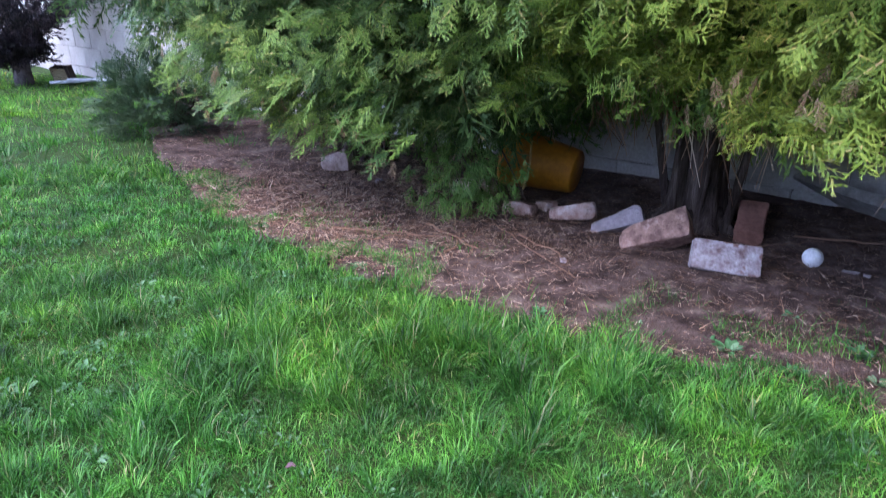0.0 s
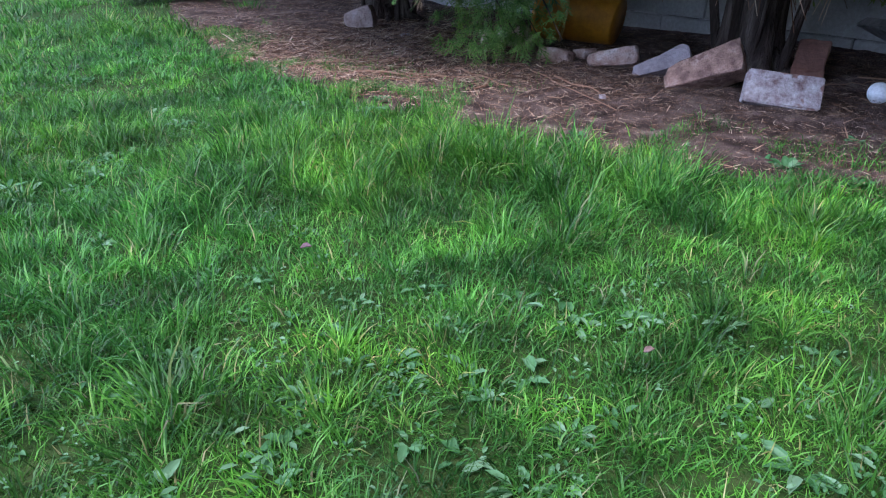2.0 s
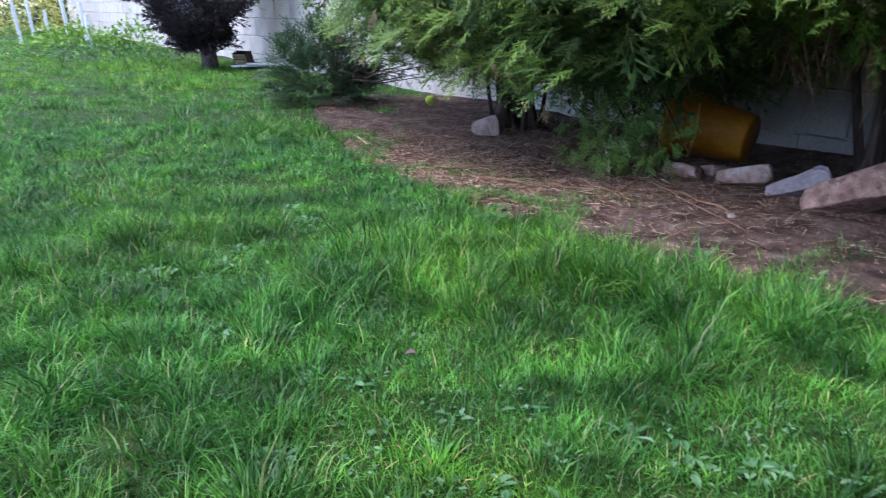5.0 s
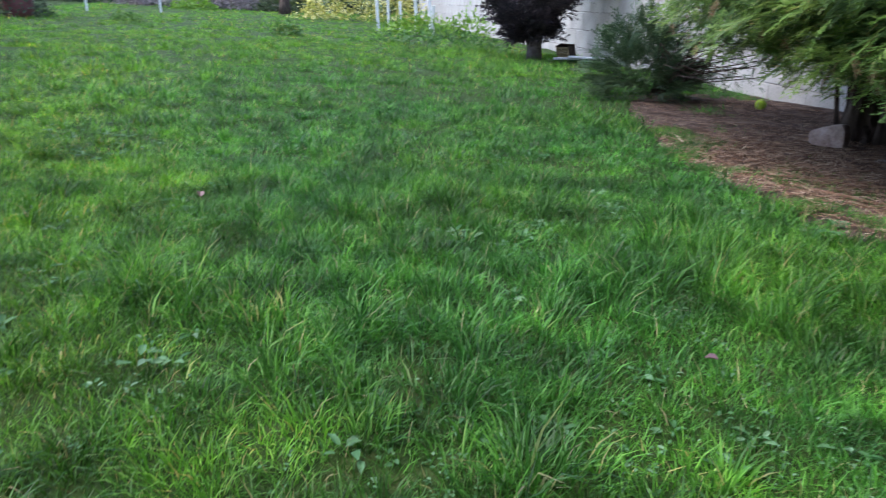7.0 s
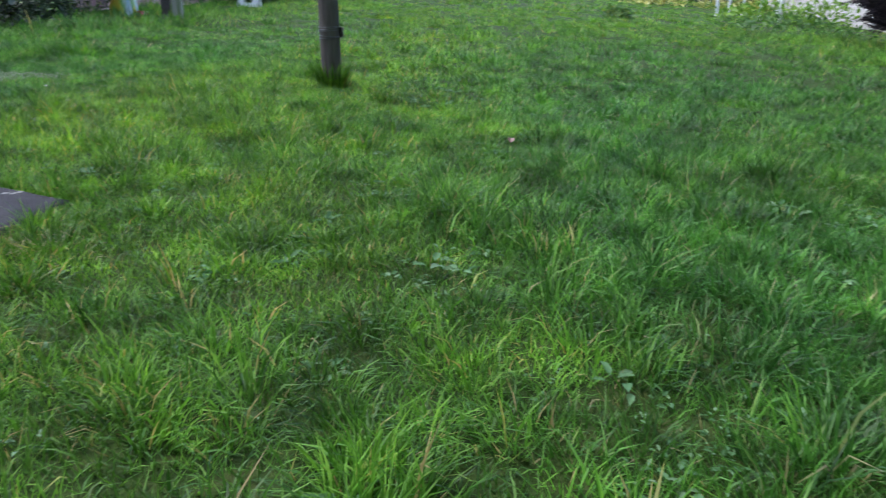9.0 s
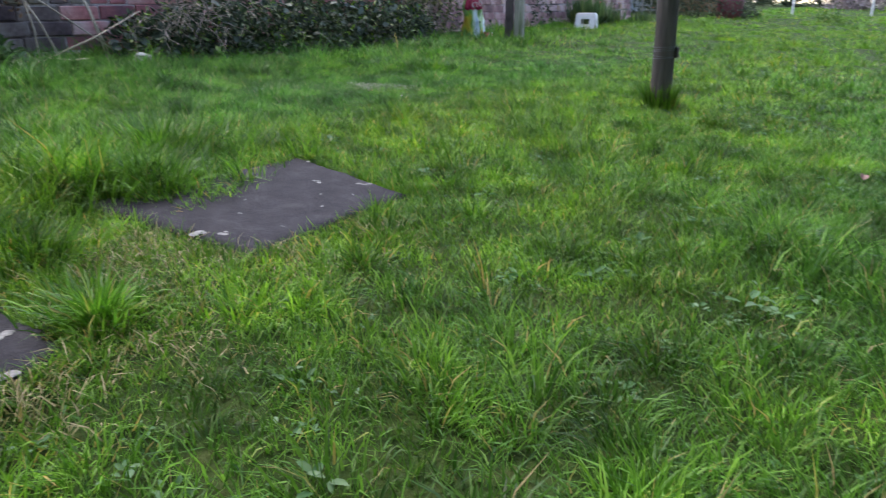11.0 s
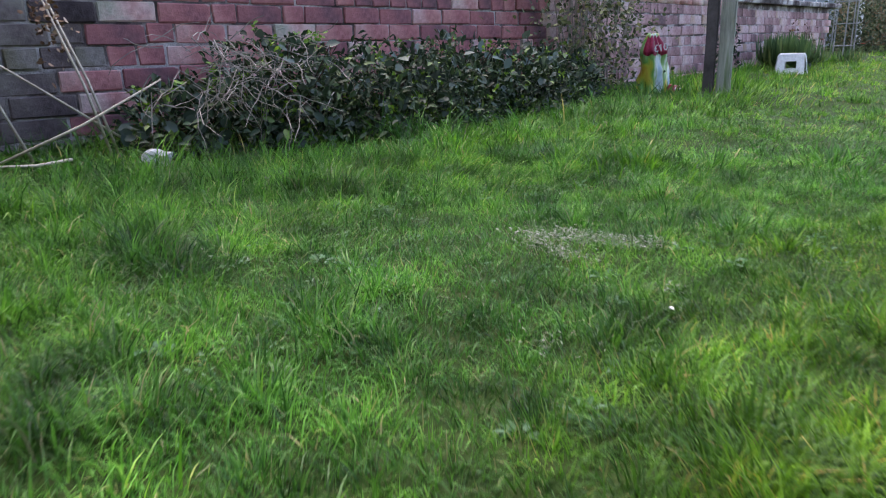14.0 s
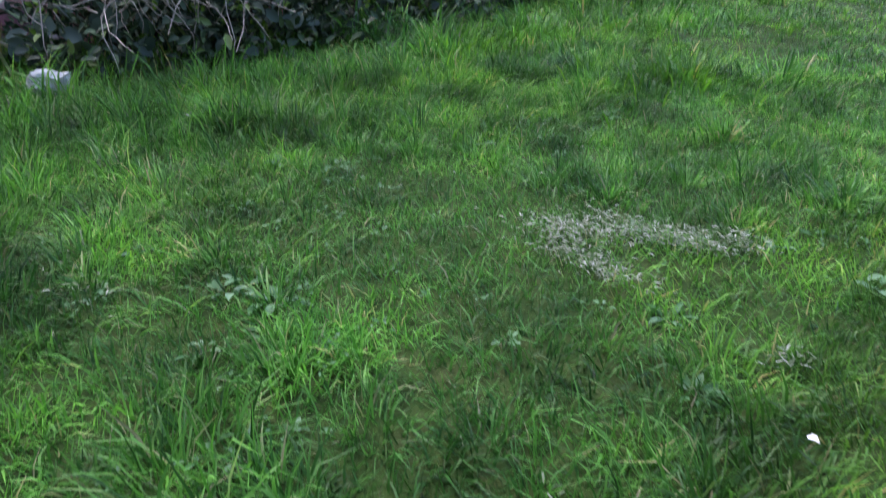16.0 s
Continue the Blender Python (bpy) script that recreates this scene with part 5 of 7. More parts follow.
def bucket():
    mat = surface("orange_plastic", [(0.3, (0.34, 0.135, 0.010)), (0.6, (0.48, 0.20, 0.014)), (0.85, (0.54, 0.26, 0.03))], 5, 0.5, 40, 0.001, spots=(6, 0.68, (0.12, 0.07, 0.035)))
    x, y = 3.28, 1.72
    e = base_at("bucket", x, y, float(bed_z(x, y)) + 0.150, 0, "dirty orange plastic bucket lying on its side under the hedge", "bucket")
    e.rotation_euler = (radians(98.5), 0, radians(7))
    bm = bmesh.new()
    prof = [(0.0, 0.345), (0.096, 0.345), (0.103, 0.338), (0.128, 0.13), (0.140, 0.120), (0.148, 0.03), (0.154, 0.026), (0.155, 0.0), (0.149, 0.0), (0.141, 0.03), (0.099, 0.335), (0.0, 0.335)]
    rings = []
    for r, h in prof:
        rings.append([bm.verts.new((math.cos(2 * math.pi * k / 40) * max(r, 0.001), math.sin(2 * math.pi * k / 40) * max(r, 0.001), h)) for k in range(40)])
    for A, B in zip(rings, rings[1:]):
        for k in range(40):
            bm.faces.new((A[k], A[(k + 1) % 40], B[(k + 1) % 40], B[k]))
    part("body", bm, mat, e, "tapered orange plastic body", smooth=True)
    pts = [(-math.sin(t) * 0.160, math.cos(t) * 0.160, 0.075 + 0.085 * math.sin(t)) for t in [math.pi * (k / 24) for k in range(25)]]
    part("handle", tube(pts, [0.0055] * 25, 8), surface("tan_plastic", [(0.3, (0.40, 0.24, 0.07)), (0.7, (0.52, 0.34, 0.12))], 9, 0.5, 60, 0.001), e, "yellowish carrying handle", smooth=True)
    for s in (-1, 1):
        part("lug", box_bm(0.03, 0.016, 0.03, (0.0, s * 0.150, 0.075), 0.004, 2), mat, e)


bucket()


def twig(x0, y0, x1, y1, r=0.003, seed=0, lift=0.008, label="thin dry conifer branch lying on the soil"):
    rr = random.Random(seed)
    n = 9
    pts = []
    for k in range(n):
        t = k / (n - 1)
        px, py = x0 + (x1 - x0) * t + rr.uniform(-1, 1) * 0.012, y0 + (y1 - y0) * t + rr.uniform(-1, 1) * 0.012
        pts.append((px - x0, py - y0, float(bed_z(px, py)) + lift + rr.uniform(0, 0.008) - gz(x0, y0)))
    ob = thing("twig", to_mesh(tube(pts, [r * (1 - 0.6 * k / n) for k in range(n)], 5, seed), "twig"), M_STRAW, label, "twig", "fallen twigs")
    ob.location = (x0, y0, gz(x0, y0))


for i, q in enumerate(((2.62, 1.42, 2.24, 0.90), (2.55, 1.25, 2.38, 0.98), (2.2, 1.9, 2.35, 1.45), (2.5, 1.9, 2.2, 2.15), (2.3, 1.6, 2.05, 1.75), (2.45, 1.62, 2.3, 1.3), (2.7, 2.1, 2.4, 2.3), (2.8, 2.0, 2.6, 1.8), (2.2, 1.35, 2.5, 1.45), (2.9, 0.5, 3.1, 0.3), (3.1, 0.4, 3.2, 0.05), (2.95, 0.75, 2.9, 0.9))):
    twig(*q, 0.0026 + 0.001 * (i % 3), i)


# ---- low conifer, dark conifer ----
def bushy(name, x, y, P, D, U, S, mat, label, category="shrub", stems=(), stem_mat=None, templates=None, leafmode=None, part_label=""):
    z = gz(x, y)
    e = base_at(name, x, y, z, 0, label, category)
    o = np.array([x, y, z])
    ch = [leafmode(P - o, D, U, S)] if leafmode else sprays(P - o, D, U, S, templates)
    part("foliage", joined("foliage", ch), mat, e, part_label)
    for i, (pts, rad) in enumerate(stems):
        part("stem", tube(pts, rad, 7, i, 0.12), stem_mat or M_BARK, e, smooth=True)
    return e


def low_conifer():
    r = np.random.default_rng(17)
    x, y = 3.22, 4.40
    n = 650
    u = r.normal(0, 1, (n, 3))
    u /= np.linalg.norm(u, axis=1, keepdims=True)
    u[:, 2] = np.abs(u[:, 2])
    rad = r.uniform(0.35, 1.0, n) ** 0.7
    P = np.stack([x - 0.10 + u[:, 0] * 0.36 * rad, y + u[:, 1] * 0.36 * rad, gz(x, y) + 0.02 + u[:, 2] * 0.50 * rad], -1)
    P[:60] += np.array([0, 0, 0.04])
    D = u + np.stack([r.normal(0, 0.3, n), r.normal(0, 0.3, n), r.normal(0.1, 0.3, n)], -1)
    S = r.uniform(0.6, 1.05, n)
    # long arching boughs
    extra = []
    stems = []
    for k in range(16):
        a = r.uniform(-0.9, 0.9) - 0.3
        L = r.uniform(0.35, 0.75)
        tip = np.array([math.cos(a) * L, math.sin(a) * L, r.uniform(0.12, 0.42)])
        stems.append(([(0, 0, 0.02), tuple(tip * np.array([0.5, 0.5, 0.75])), tuple(tip)], [0.009, 0.005, 0.002]))
        for q in range(9):
            extra.append(tip * (0.45 + 0.55 * q / 8) + r.normal(0, 0.02, 3))
    for k in range(30):
        a = r.uniform(-2.1, -1.0)
        L = r.uniform(0.45, 1.0)
        h = r.uniform(0.20, 0.48)
        stems.append(([(0.1 * math.cos(a), 0.1 * math.sin(a), 0.05), (math.cos(a) * L * 0.5, math.sin(a) * L * 0.5, h * 0.95), (math.cos(a) * L + 0.05, math.sin(a) * L, h + r.uniform(-0.1, 0.08))], [0.005, 0.0035, 0.0015]))
    X = np.array(extra) + np.array([x, y, gz(x, y)])
    P = np.concatenate([P, X])
    D = np.concatenate([D, r.normal(0, 0.6, (len(X), 3)) + np.array([0.2, 0, -0.1])])
    S = np.concatenate([S, r.uniform(0.35, 0.7, len(X))])
    U = r.normal(0, 0.5, (len(P), 3)) + np.array([0, 0, 1.0])
    bushy("low_conifer", x, y, P, D, U, S, leafy("blue_green_conifer", [(0, (0.020, 0.052, 0.020)), (0.6, (0.050, 0.098, 0.040)), (1, (0.12, 0.17, 0.085))], through=0.2), "low spreading blue-green conifer with bare arching boughs", "shrub", stems)


low_conifer()


def dark_conifer():
    r = np.random.default_rng(23)
    x, y = 3.90, 7.85
    z0 = gz(x, y)
    n = 1900
    z = 0.12 + 2.2 * r.random(n) ** 1.6
    a = r.uniform(0, 6.28, n)
    west = 0.12 + 0.60 * np.clip(z / 0.75, 0, 1)
    east = 0.12 + 0.75 * np.clip((z - 0.35) / 0.45, 0, 1)
    R = np.where(np.cos(a) < 0, west, east) * (1 - 0.75 * np.clip((z - 1.1) / 1.3, 0, 1)) * r.uniform(0.5, 1.0, n) ** 0.5
    z = np.maximum(z, 0.06 + 0.34 * R + 0.12 * (np.cos(a) > 0))
    P = np.stack([x + np.cos(a) * R, y + np.sin(a) * R, z0 + z + 0.05], -1)
    D = np.stack([np.cos(a) * 0.5, np.sin(a) * 0.5, 0.8 + r.normal(0, 0.3, n)], -1) + r.normal(0, 0.25, (n, 3))
    U = r.normal(0, 1, (n, 3))
    bushy("dark_conifer", x, y, P, D, U, r.uniform(0.9, 1.5, n), M_DARKLEAF, "small upright conifer with nearly black foliage near the block wall", "tree",
          [([(0, 0, -0.05), (0.01, 0, 0.10), (0.0, 0, 0.5), (0.02, 0, 1.6)], [0.11, 0.085, 0.07, 0.03]), ([(0.03, 0, 0.12), (0.12, 0.02, 0.35), (0.3, 0.05, 0.7)], [0.045, 0.03, 0.015])],
          surface("dark_bark", [(0.3, (0.04, 0.03, 0.03)), (0.7, (0.10, 0.085, 0.085))], 15, 0.95, 60, 0.01), COARSE)


dark_conifer()
M_WHITEWOOD = surface("white_painted_wood", [(0.3, (0.58, 0.58, 0.57)), (0.7, (0.76, 0.76, 0.75))], 9, 0.7, 70, 0.001, spots=(12, 0.66, (0.36, 0.34, 0.31)))
M_PINE = surface("pine_board", [(0.3, (0.42, 0.30, 0.17)), (0.7, (0.58, 0.45, 0.28))], 6, 0.7, 80, 0.001)


def crate_and_boards():
    x, y = 4.30, 7.78
    e = base_at("wooden_crate", x, y, gz(x, y) + 0.01, 20, "small pale slatted wooden crate leaning at the wall", "crate")
    e.rotation_euler = (0, radians(-18), radians(20))
    e.scale = (0.72, 0.72, 0.72)
    for k in range(5):
        part("slat", box_bm(0.012, 0.26, 0.036, (-0.07, 0, 0.03 + 0.045 * k), 0.002), M_PINE, e)
    for s in (-1, 1):
        part("side", box_bm(0.15, 0.014, 0.235, (0.005, s * 0.135, 0.12), 0.002), M_BARK, e, "dark side board")
    part("back", box_bm(0.012, 0.25, 0.22, (0.075, 0, 0.12), 0.002), M_BARK, e)
    for i, (bx, by, L, a) in enumerate(((4.30, 7.52, 0.55, -30), (4.36, 7.42, 0.42, -38))):
        ob = thing("board", to_mesh(box_bm(L, 0.05, 0.022, (0, 0, 0), 0.003), "board"), M_WHITEWOOD, "white painted board lying in the grass by the wall", "board", "boards by the wall")
        ob.matrix_world = pose(bx, by, gz(bx, by) + 0.035 + 0.02 * i, 0, 2 * i, a)


crate_and_boards()


# ---- stakes and weeds by the block wall ----
for sx, sy, sh, lean in ((3.42, 14.1, 1.35, -2.5), (4.35, 17.2, 1.3, -1.5), (4.25, 15.6, 0.60, -1.5), (3.95, 13.2, 1.3, -2.5), (4.06, 12.55, 0.55, 1), (4.42, 13.9, 0.75, -2)):
    ob = base_at("garden_stake", sx, sy, gz(sx, sy) - 0.03, 0, "thin white painted garden stake standing in the grass", "stake", "stakes by the wall")
    ob.rotation_euler = (0, radians(lean), 0)
    part("shaft", box_bm(0.055, 0.03, sh, (0, 0, sh / 2), 0.004, 1, cuts=1, rough=0.002, seed=int(sx * 9)), M_WHITEWOOD, ob)


def leaf_mound(name, x, y, rx, ry, h, n, size, mat, label, category="shrub", seed=1, base=0.0, flat=0.6, hollow=0.55):
    r = np.random.default_rng(seed)
    u = r.normal(0, 1, (n, 3))
    u /= np.linalg.norm(u, axis=1, keepdims=True)
    u[:, 2] = np.abs(u[:, 2])
    rad = hollow + (1.05 - hollow) * r.random(n) ** 0.6
    lump = 0.72 + 0.56 * vnoise(u[:, 0] * 3 + u[:, 2] * 2, u[:, 1] * 3, 0.8, seed)
    rad = rad * lump
    px, py = x + u[:, 0] * rx * rad, y + u[:, 1] * ry * rad
    P = np.stack([px, py, ground_z(px, py) + base + u[:, 2] * h * rad], -1)
    D = u * flat + r.normal(0, 0.6, (n, 3))
    U = u * 0.6 + r.normal(0, 0.4, (n, 3)) + np.array([0, 0, 0.8])
    z = gz(x, y)
    e = base_at(name, x, y, z, 0, label, category)
    part("foliage", joined("foliage", [leaves(P - np.array([x, y, z]), D, U, size * r.uniform(0.5, 1.5, n), LEAF_V * np.array([1, 0.72, 1.6]))]), mat, e)
    return e


M_NETTLE = leafy("bright_weed", [(0, (0.07, 0.17, 0.015)), (0.6, (0.13, 0.27, 0.025)), (1, (0.22, 0.36, 0.05))])
M_VARIEG = leafy("variegated_leaf", [(0, (0.14, 0.20, 0.03)), (0.35, (0.42, 0.40, 0.07)), (0.7, (0.62, 0.56, 0.16)), (1, (0.74, 0.70, 0.36))], through=0.2)
leaf_mound("nettle_patch", 3.9, 12.7, 0.75, 0.55, 0.34, 700, 0.075, M_NETTLE, "bright green leafy weeds round the stakes", "weeds", 31)
leaf_mound("nettle_patch", 4.7, 12.4, 0.4, 0.4, 0.42, 300, 0.075, M_NETTLE, "bright green leafy weeds against the block wall", "weeds", 32)
leaf_mound("nettle_patch", 3.35, 9.6, 0.8, 1.2, 0.20, 500, 0.06, leafy("dock", [(0, (0.03, 0.09, 0.02)), (1, (0.08, 0.18, 0.04))]), "rough dark green weeds in the long grass", "weeds", 33)
leaf_mound("variegated_bush", 4.3, 20.6, 1.75, 0.9, 1.25, 4200, 0.085, M_VARIEG, "rounded bush with yellow and green variegated leaves", "bush", 34, hollow=0.7)
leaf_mound("grass_tussock", 1.38, 11.1, 0.20, 0.18, 0.15, 220, 0.06, leafy("tussock", [(0, (0.03, 0.09, 0.02)), (0.8, (0.08, 0.17, 0.03)), (1, (0.22, 0.24, 0.04))]), "dark tussock with yellowing edges on the lawn", "tussock", 35)
leaf_mound("grass_tussock", -1.0, 13.2, 0.22, 0.20, 0.17, 220, 0.06, leafy("tussock", [(0, (0.04, 0.11, 0.02)), (1, (0.10, 0.2, 0.03))]), "green tussock in the open lawn", "tussock", 36)


# ---- clothes post ----
def clothes_post():
    x, y = -0.465, 2.90
    e = base_at("wooden_post", x, y, gz(x, y), 0, "grey weathered round timber post with wire wrapped round it", "post")
    e.rotation_euler = (0, radians(-1.0), 0)
    rr = [0.042, 0.040, 0.039, 0.038, 0.038, 0.037, 0.037]
    part("shaft", tube([(0, 0, -0.05), (0, 0, 0.1), (0.002, 0, 0.3), (0, 0.001, 0.6), (0.001, 0, 0.9), (0, 0, 1.3), (0, 0, 1.75)], rr, 22, 4, 0.012), M_POST, e, smooth=True)
    wire = surface("dull_wire", [(0.3, (0.12, 0.13, 0.15)), (0.7, (0.22, 0.23, 0.25))], 40, 0.5, 100, 0.0005, metal=0.8)
    for h, t in ((0.205, 2), (0.212, -4), (0.232, 3), (0.238, 6), (0.246, 1)):
        pts = [(math.cos(a) * 0.0405, math.sin(a) * 0.0405, h + 0.0455 * math.cos(a) * math.tan(radians(t))) for a in [2 * math.pi * k / 32 for k in range(33)]]
        part("wire", tube(pts, [0.0011] * 33, 5), wire, e, "thin grey wire", smooth=True)
    part("cleat", box_bm(0.014, 0.03, 0.040, (0.045, 0.012, 0.225), 0.004, 2), surface("dark_iron", [(0.3, (0.02, 0.02, 0.022)), (0.7, (0.05, 0.045, 0.045))], 20, 0.6, 90, 0.001), e, "dark iron cleat")


clothes_post()

# ---- along the brick wall ----
M_LAUREL = leafy("dark_glossy_leaf", [(0.0, (0.012, 0.027, 0.014)), (0.55, (0.029, 0.058, 0.027)), (0.9, (0.060, 0.104, 0.046)), (1.0, (0.13, 0.20, 0.06))], through=0.15, rough=0.55, spec=0.28)
M_BLUELEAF = leafy("blue_green_leaf", [(0, (0.03, 0.06, 0.045)), (0.7, (0.07, 0.11, 0.09)), (1, (0.12, 0.17, 0.14))], through=0.15)
M_DEADTWIG = surface("dead_twig", [(0.3, (0.24, 0.20, 0.18)), (0.7, (0.44, 0.38, 0.345))], 30, 0.9, 100, 0.001)


def wall_bush():
    """A run of dark leaved bushes at the wall's foot."""
    k = 0
    for y, rx, ry, h, n in ((2.64, 0.30, 0.32, 0.27, 800), (2.98, 0.34, 0.36, 0.42, 1000), (3.45, 0.40, 0.42, 0.37, 1300), (3.95, 0.36, 0.40, 0.40, 1200), (4.45, 0.38, 0.42, 0.36, 1100), (4.88, 0.30, 0.30, 0.32, 700)):
        k += 1
        e = leaf_mound("shrub", -3.22, y, rx, ry, h * 0.86, int(n * 2.0), 0.033, M_LAUREL, "dark green glossy-leaved shrub at the foot of the brick wall", "shrub", 40 + k, 0.02, 0.5, 0.5)
        tagged(e, group="shrubs along the brick wall")
        r = random.Random(k)
        for i in range(5):
            a = r.uniform(0, 6.28)
            part("stem", tube([(0, 0, 0), (math.cos(a) * 0.1, math.sin(a) * 0.15, h * 0.45), (math.cos(a) * 0.2, math.sin(a) * 0.28, h * 0.85)], [0.006, 0.004, 0.002], 5, i), M_BARK, e)
        q = np.random.default_rng(90 + k)

        def spread(n2, lo, hi):
            u = q.normal(0, 1, (n2, 3))
            u /= np.linalg.norm(u, axis=1, keepdims=True)
            u[:, 0] = np.abs(u[:, 0]) * 1.0 - 0.15
            u[:, 2] = np.abs(u[:, 2])
            return u * np.array([rx, ry, h]) * q.uniform(lo, hi, (n2, 1))

        for name, n2, lo, hi, s0, s1, mat, lab in (("young_leaves", 210, 0.8, 1.1, 0.012, 0.026, M_NETTLE, "fresh yellow-green shoots"), ("broad_leaves", 96, 0.75, 1.05, 0.038, 0.070, M_BLUELEAF, "larger dull blue-green leaves")):
            P = np.repeat(spread(n2 // 6, lo, hi), 6, 0) if n2 > 200 else spread(n2, lo, hi)
            m = len(P)
            P = P + q.normal(0, 0.008, (m, 3))
            D = np.stack([q.normal(0.3, 0.5, m), q.normal(0, 0.6, m), q.uniform(-0.2, 0.9, m)], -1)
            part(name, joined(name, [leaves(P, D, q.normal(0, 0.5, (m, 3)) + np.array([0.5, 0, 0.6]), q.uniform(s0, s1, m))]), mat, e, lab)


wall_bush()


def dead_tangle():
    r = random.Random(8)
    x, y = -3.00, 2.55
    e = base_at("dead_stems", x, y, gz(x, y), 0, "tangle of dead grey stems over the shrubs", "dead stems")
    for i in range(130):
        p = Vector((r.gauss(0.0, 0.09), r.gauss(0.10, 0.15), r.uniform(0.16, 0.40)))
        d = Vector((r.uniform(-0.4, 0.6), r.uniform(-1, 1), r.uniform(-0.7, 0.3))).normalized()
        pts = [p]
        for k in range(5):
            d = (d + Vector((r.uniform(-0.5, 0.5), r.uniform(-0.5, 0.5), r.uniform(-0.5, 0.35)))).normalized()
            pts.append(pts[-1] + d * r.uniform(0.02, 0.05))
        part("stem", tube(pts, [0.0018, 0.0018, 0.0016, 0.0014, 0.0012, 0.0008], 4, i), M_DEADTWIG, e)


dead_tangle()


def dry_stalks():
    x, y = -3.22, 2.08
    z = gz(x, y)
    e = base_at("dry_flower_stalks", x, y, z, 0, "pale dried flower stalks leaning before the brick wall", "dry stalks")
    pale = surface("dry_stalk", [(0.3, (0.42, 0.36, 0.28)), (0.7, (0.62, 0.55, 0.45))], 30, 0.9, 100, 0.001)
    ends = (((0.05, -0.16, 0.02), (0.16, 0.34, 0.25)), ((0.0, 0.30, 0.03), (-0.15, -0.22, 0.46)), ((0.05, 0.20, 0.0), (-0.05, 0.10, 0.50)), ((0.03, 0.23, 0.0), (-0.12, 0.13, 0.52)), ((0.0, -0.02, 0.02), (-0.10, -0.15, 0.40)), ((0.12, 0.05, 0.03), (0.22, -0.2, 0.05)), ((-0.05, -0.1, 0.0), (-0.08, -0.12, 0.36)))
    for i, (a, b) in enumerate(ends):
        a, b = Vector(a), Vector(b)
        part("stalk", tube([a, (a + b) / 2 + Vector((0.01, 0.01, -0.008)), b], [0.0048, 0.0042, 0.0026], 6, i), pale, e, smooth=True)
    q = np.random.default_rng(5)
    for c in ((-0.06, 0.10, 0.47), (-0.13, 0.14, 0.40), (-0.14, -0.20, 0.42), (-0.10, -0.14, 0.36)):
        P = np.array(c) + q.normal(0, 1, (70, 3)) * np.array([0.02, 0.025, 0.055])
        me = joined("seed_head", [leaves(P, q.normal(0, 1, (70, 3)), q.normal(0, 1, (70, 3)) + 0.01, q.uniform(0.010, 0.024, 70))])
        part("seed_head", me, M_STRAW, e, "dry brown seed head")["kind"] = "stuff"


dry_stalks()


def corner_shrub():
    """Multi-stemmed shrub with dark bare stems and grey-green leaf clusters."""
    x, y = -3.38, 1.45
    z = gz(x, y)
    r = random.Random(12)
    e = base_at("tall_shrub", x, y, z, 0, "tall shrub with bare dark stems and grey-green leaves by the wall", "shrub")
    dark = surface("dark_stem", [(0.3, (0.035, 0.022, 0.020)), (0.7, (0.09, 0.055, 0.05))], 20, 0.9, 60, 0.003)
    tips = []
    for i in range(13):
        b = Vector((r.uniform(-0.06, 0.06), r.uniform(-0.14, 0.14), -0.02))
        tp = Vector((r.uniform(-0.1, 0.22), b.y * 1.6 + r.uniform(-0.55, 0.12), r.uniform(0.55, 1.25)))
        part("stem", tube([b, b.lerp(tp, 0.4) + Vector((0, r.uniform(-0.02, 0.04), 0.03)), tp], [0.014, 0.010, 0.004], 7, i, 0.1), dark, e, smooth=True)
        tips.append(tp)
    part("stem", tube([(-0.05, 0.36, -0.02), (-0.06, 0.37, 0.5), (-0.04, 0.40, 1.2)], [0.024, 0.021, 0.016], 9, 3, 0.06), dark, e, smooth=True)
    part("stem", tube([(-0.10, 0.22, -0.02), (-0.08, 0.26, 0.4), (-0.09, 0.36, 1.2)], [0.018, 0.015, 0.010], 8, 4, 0.06), dark, e, smooth=True)
    q = np.random.default_rng(6)
    C = [np.array((0.12, -0.28, 0.44)), np.array((0.14, -0.16, 0.40)), np.array((0.05, -0.42, 0.50)), np.array((0.10, -0.10, 0.52)), np.array((0.08, -0.34, 0.60)), np.array((0.1, -0.55, 0.62)), np.array((0.0, 0.0, 0.72))]
    P = np.concatenate([c + q.normal(0, 1, (90, 3)) * np.array([0.06, 0.075, 0.055]) for c in C])
    D = q.normal(0, 0.7, (len(P), 3)) + np.array([0.3, 0, 0.5])
    v = LEAF_V * np.array([1, 0.55, 1])
    part("foliage", joined("foliage", [leaves(P, D, q.normal(0, 0.6, (len(P), 3)) + np.array([0, 0, 1.0]), q.uniform(0.025, 0.055, len(P)), v)]), leafy("grey_green_leaf", [(0, (0.06, 0.11, 0.06)), (0.6, (0.16, 0.22, 0.14)), (1, (0.30, 0.36, 0.27))]), e, "narrow grey-green leaves")
    tw = []
    for i in range(60):
        p = Vector((r.uniform(-0.05, 0.25), r.uniform(-0.9, 0.05), r.uniform(0.15, 0.7)))
        d = Vector((r.uniform(-0.3, 0.3), r.uniform(-1, 0.5), r.uniform(-0.2, 0.9))).normalized() * r.uniform(0.12, 0.35)
        tw.append(tube([p, p + d * 0.5 + Vector((0, 0, 0.015)), p + d], [0.004, 0.003, 0.0015], 4, i))
    part("twigs", merge(tw), dark, e)["kind"] = "stuff"


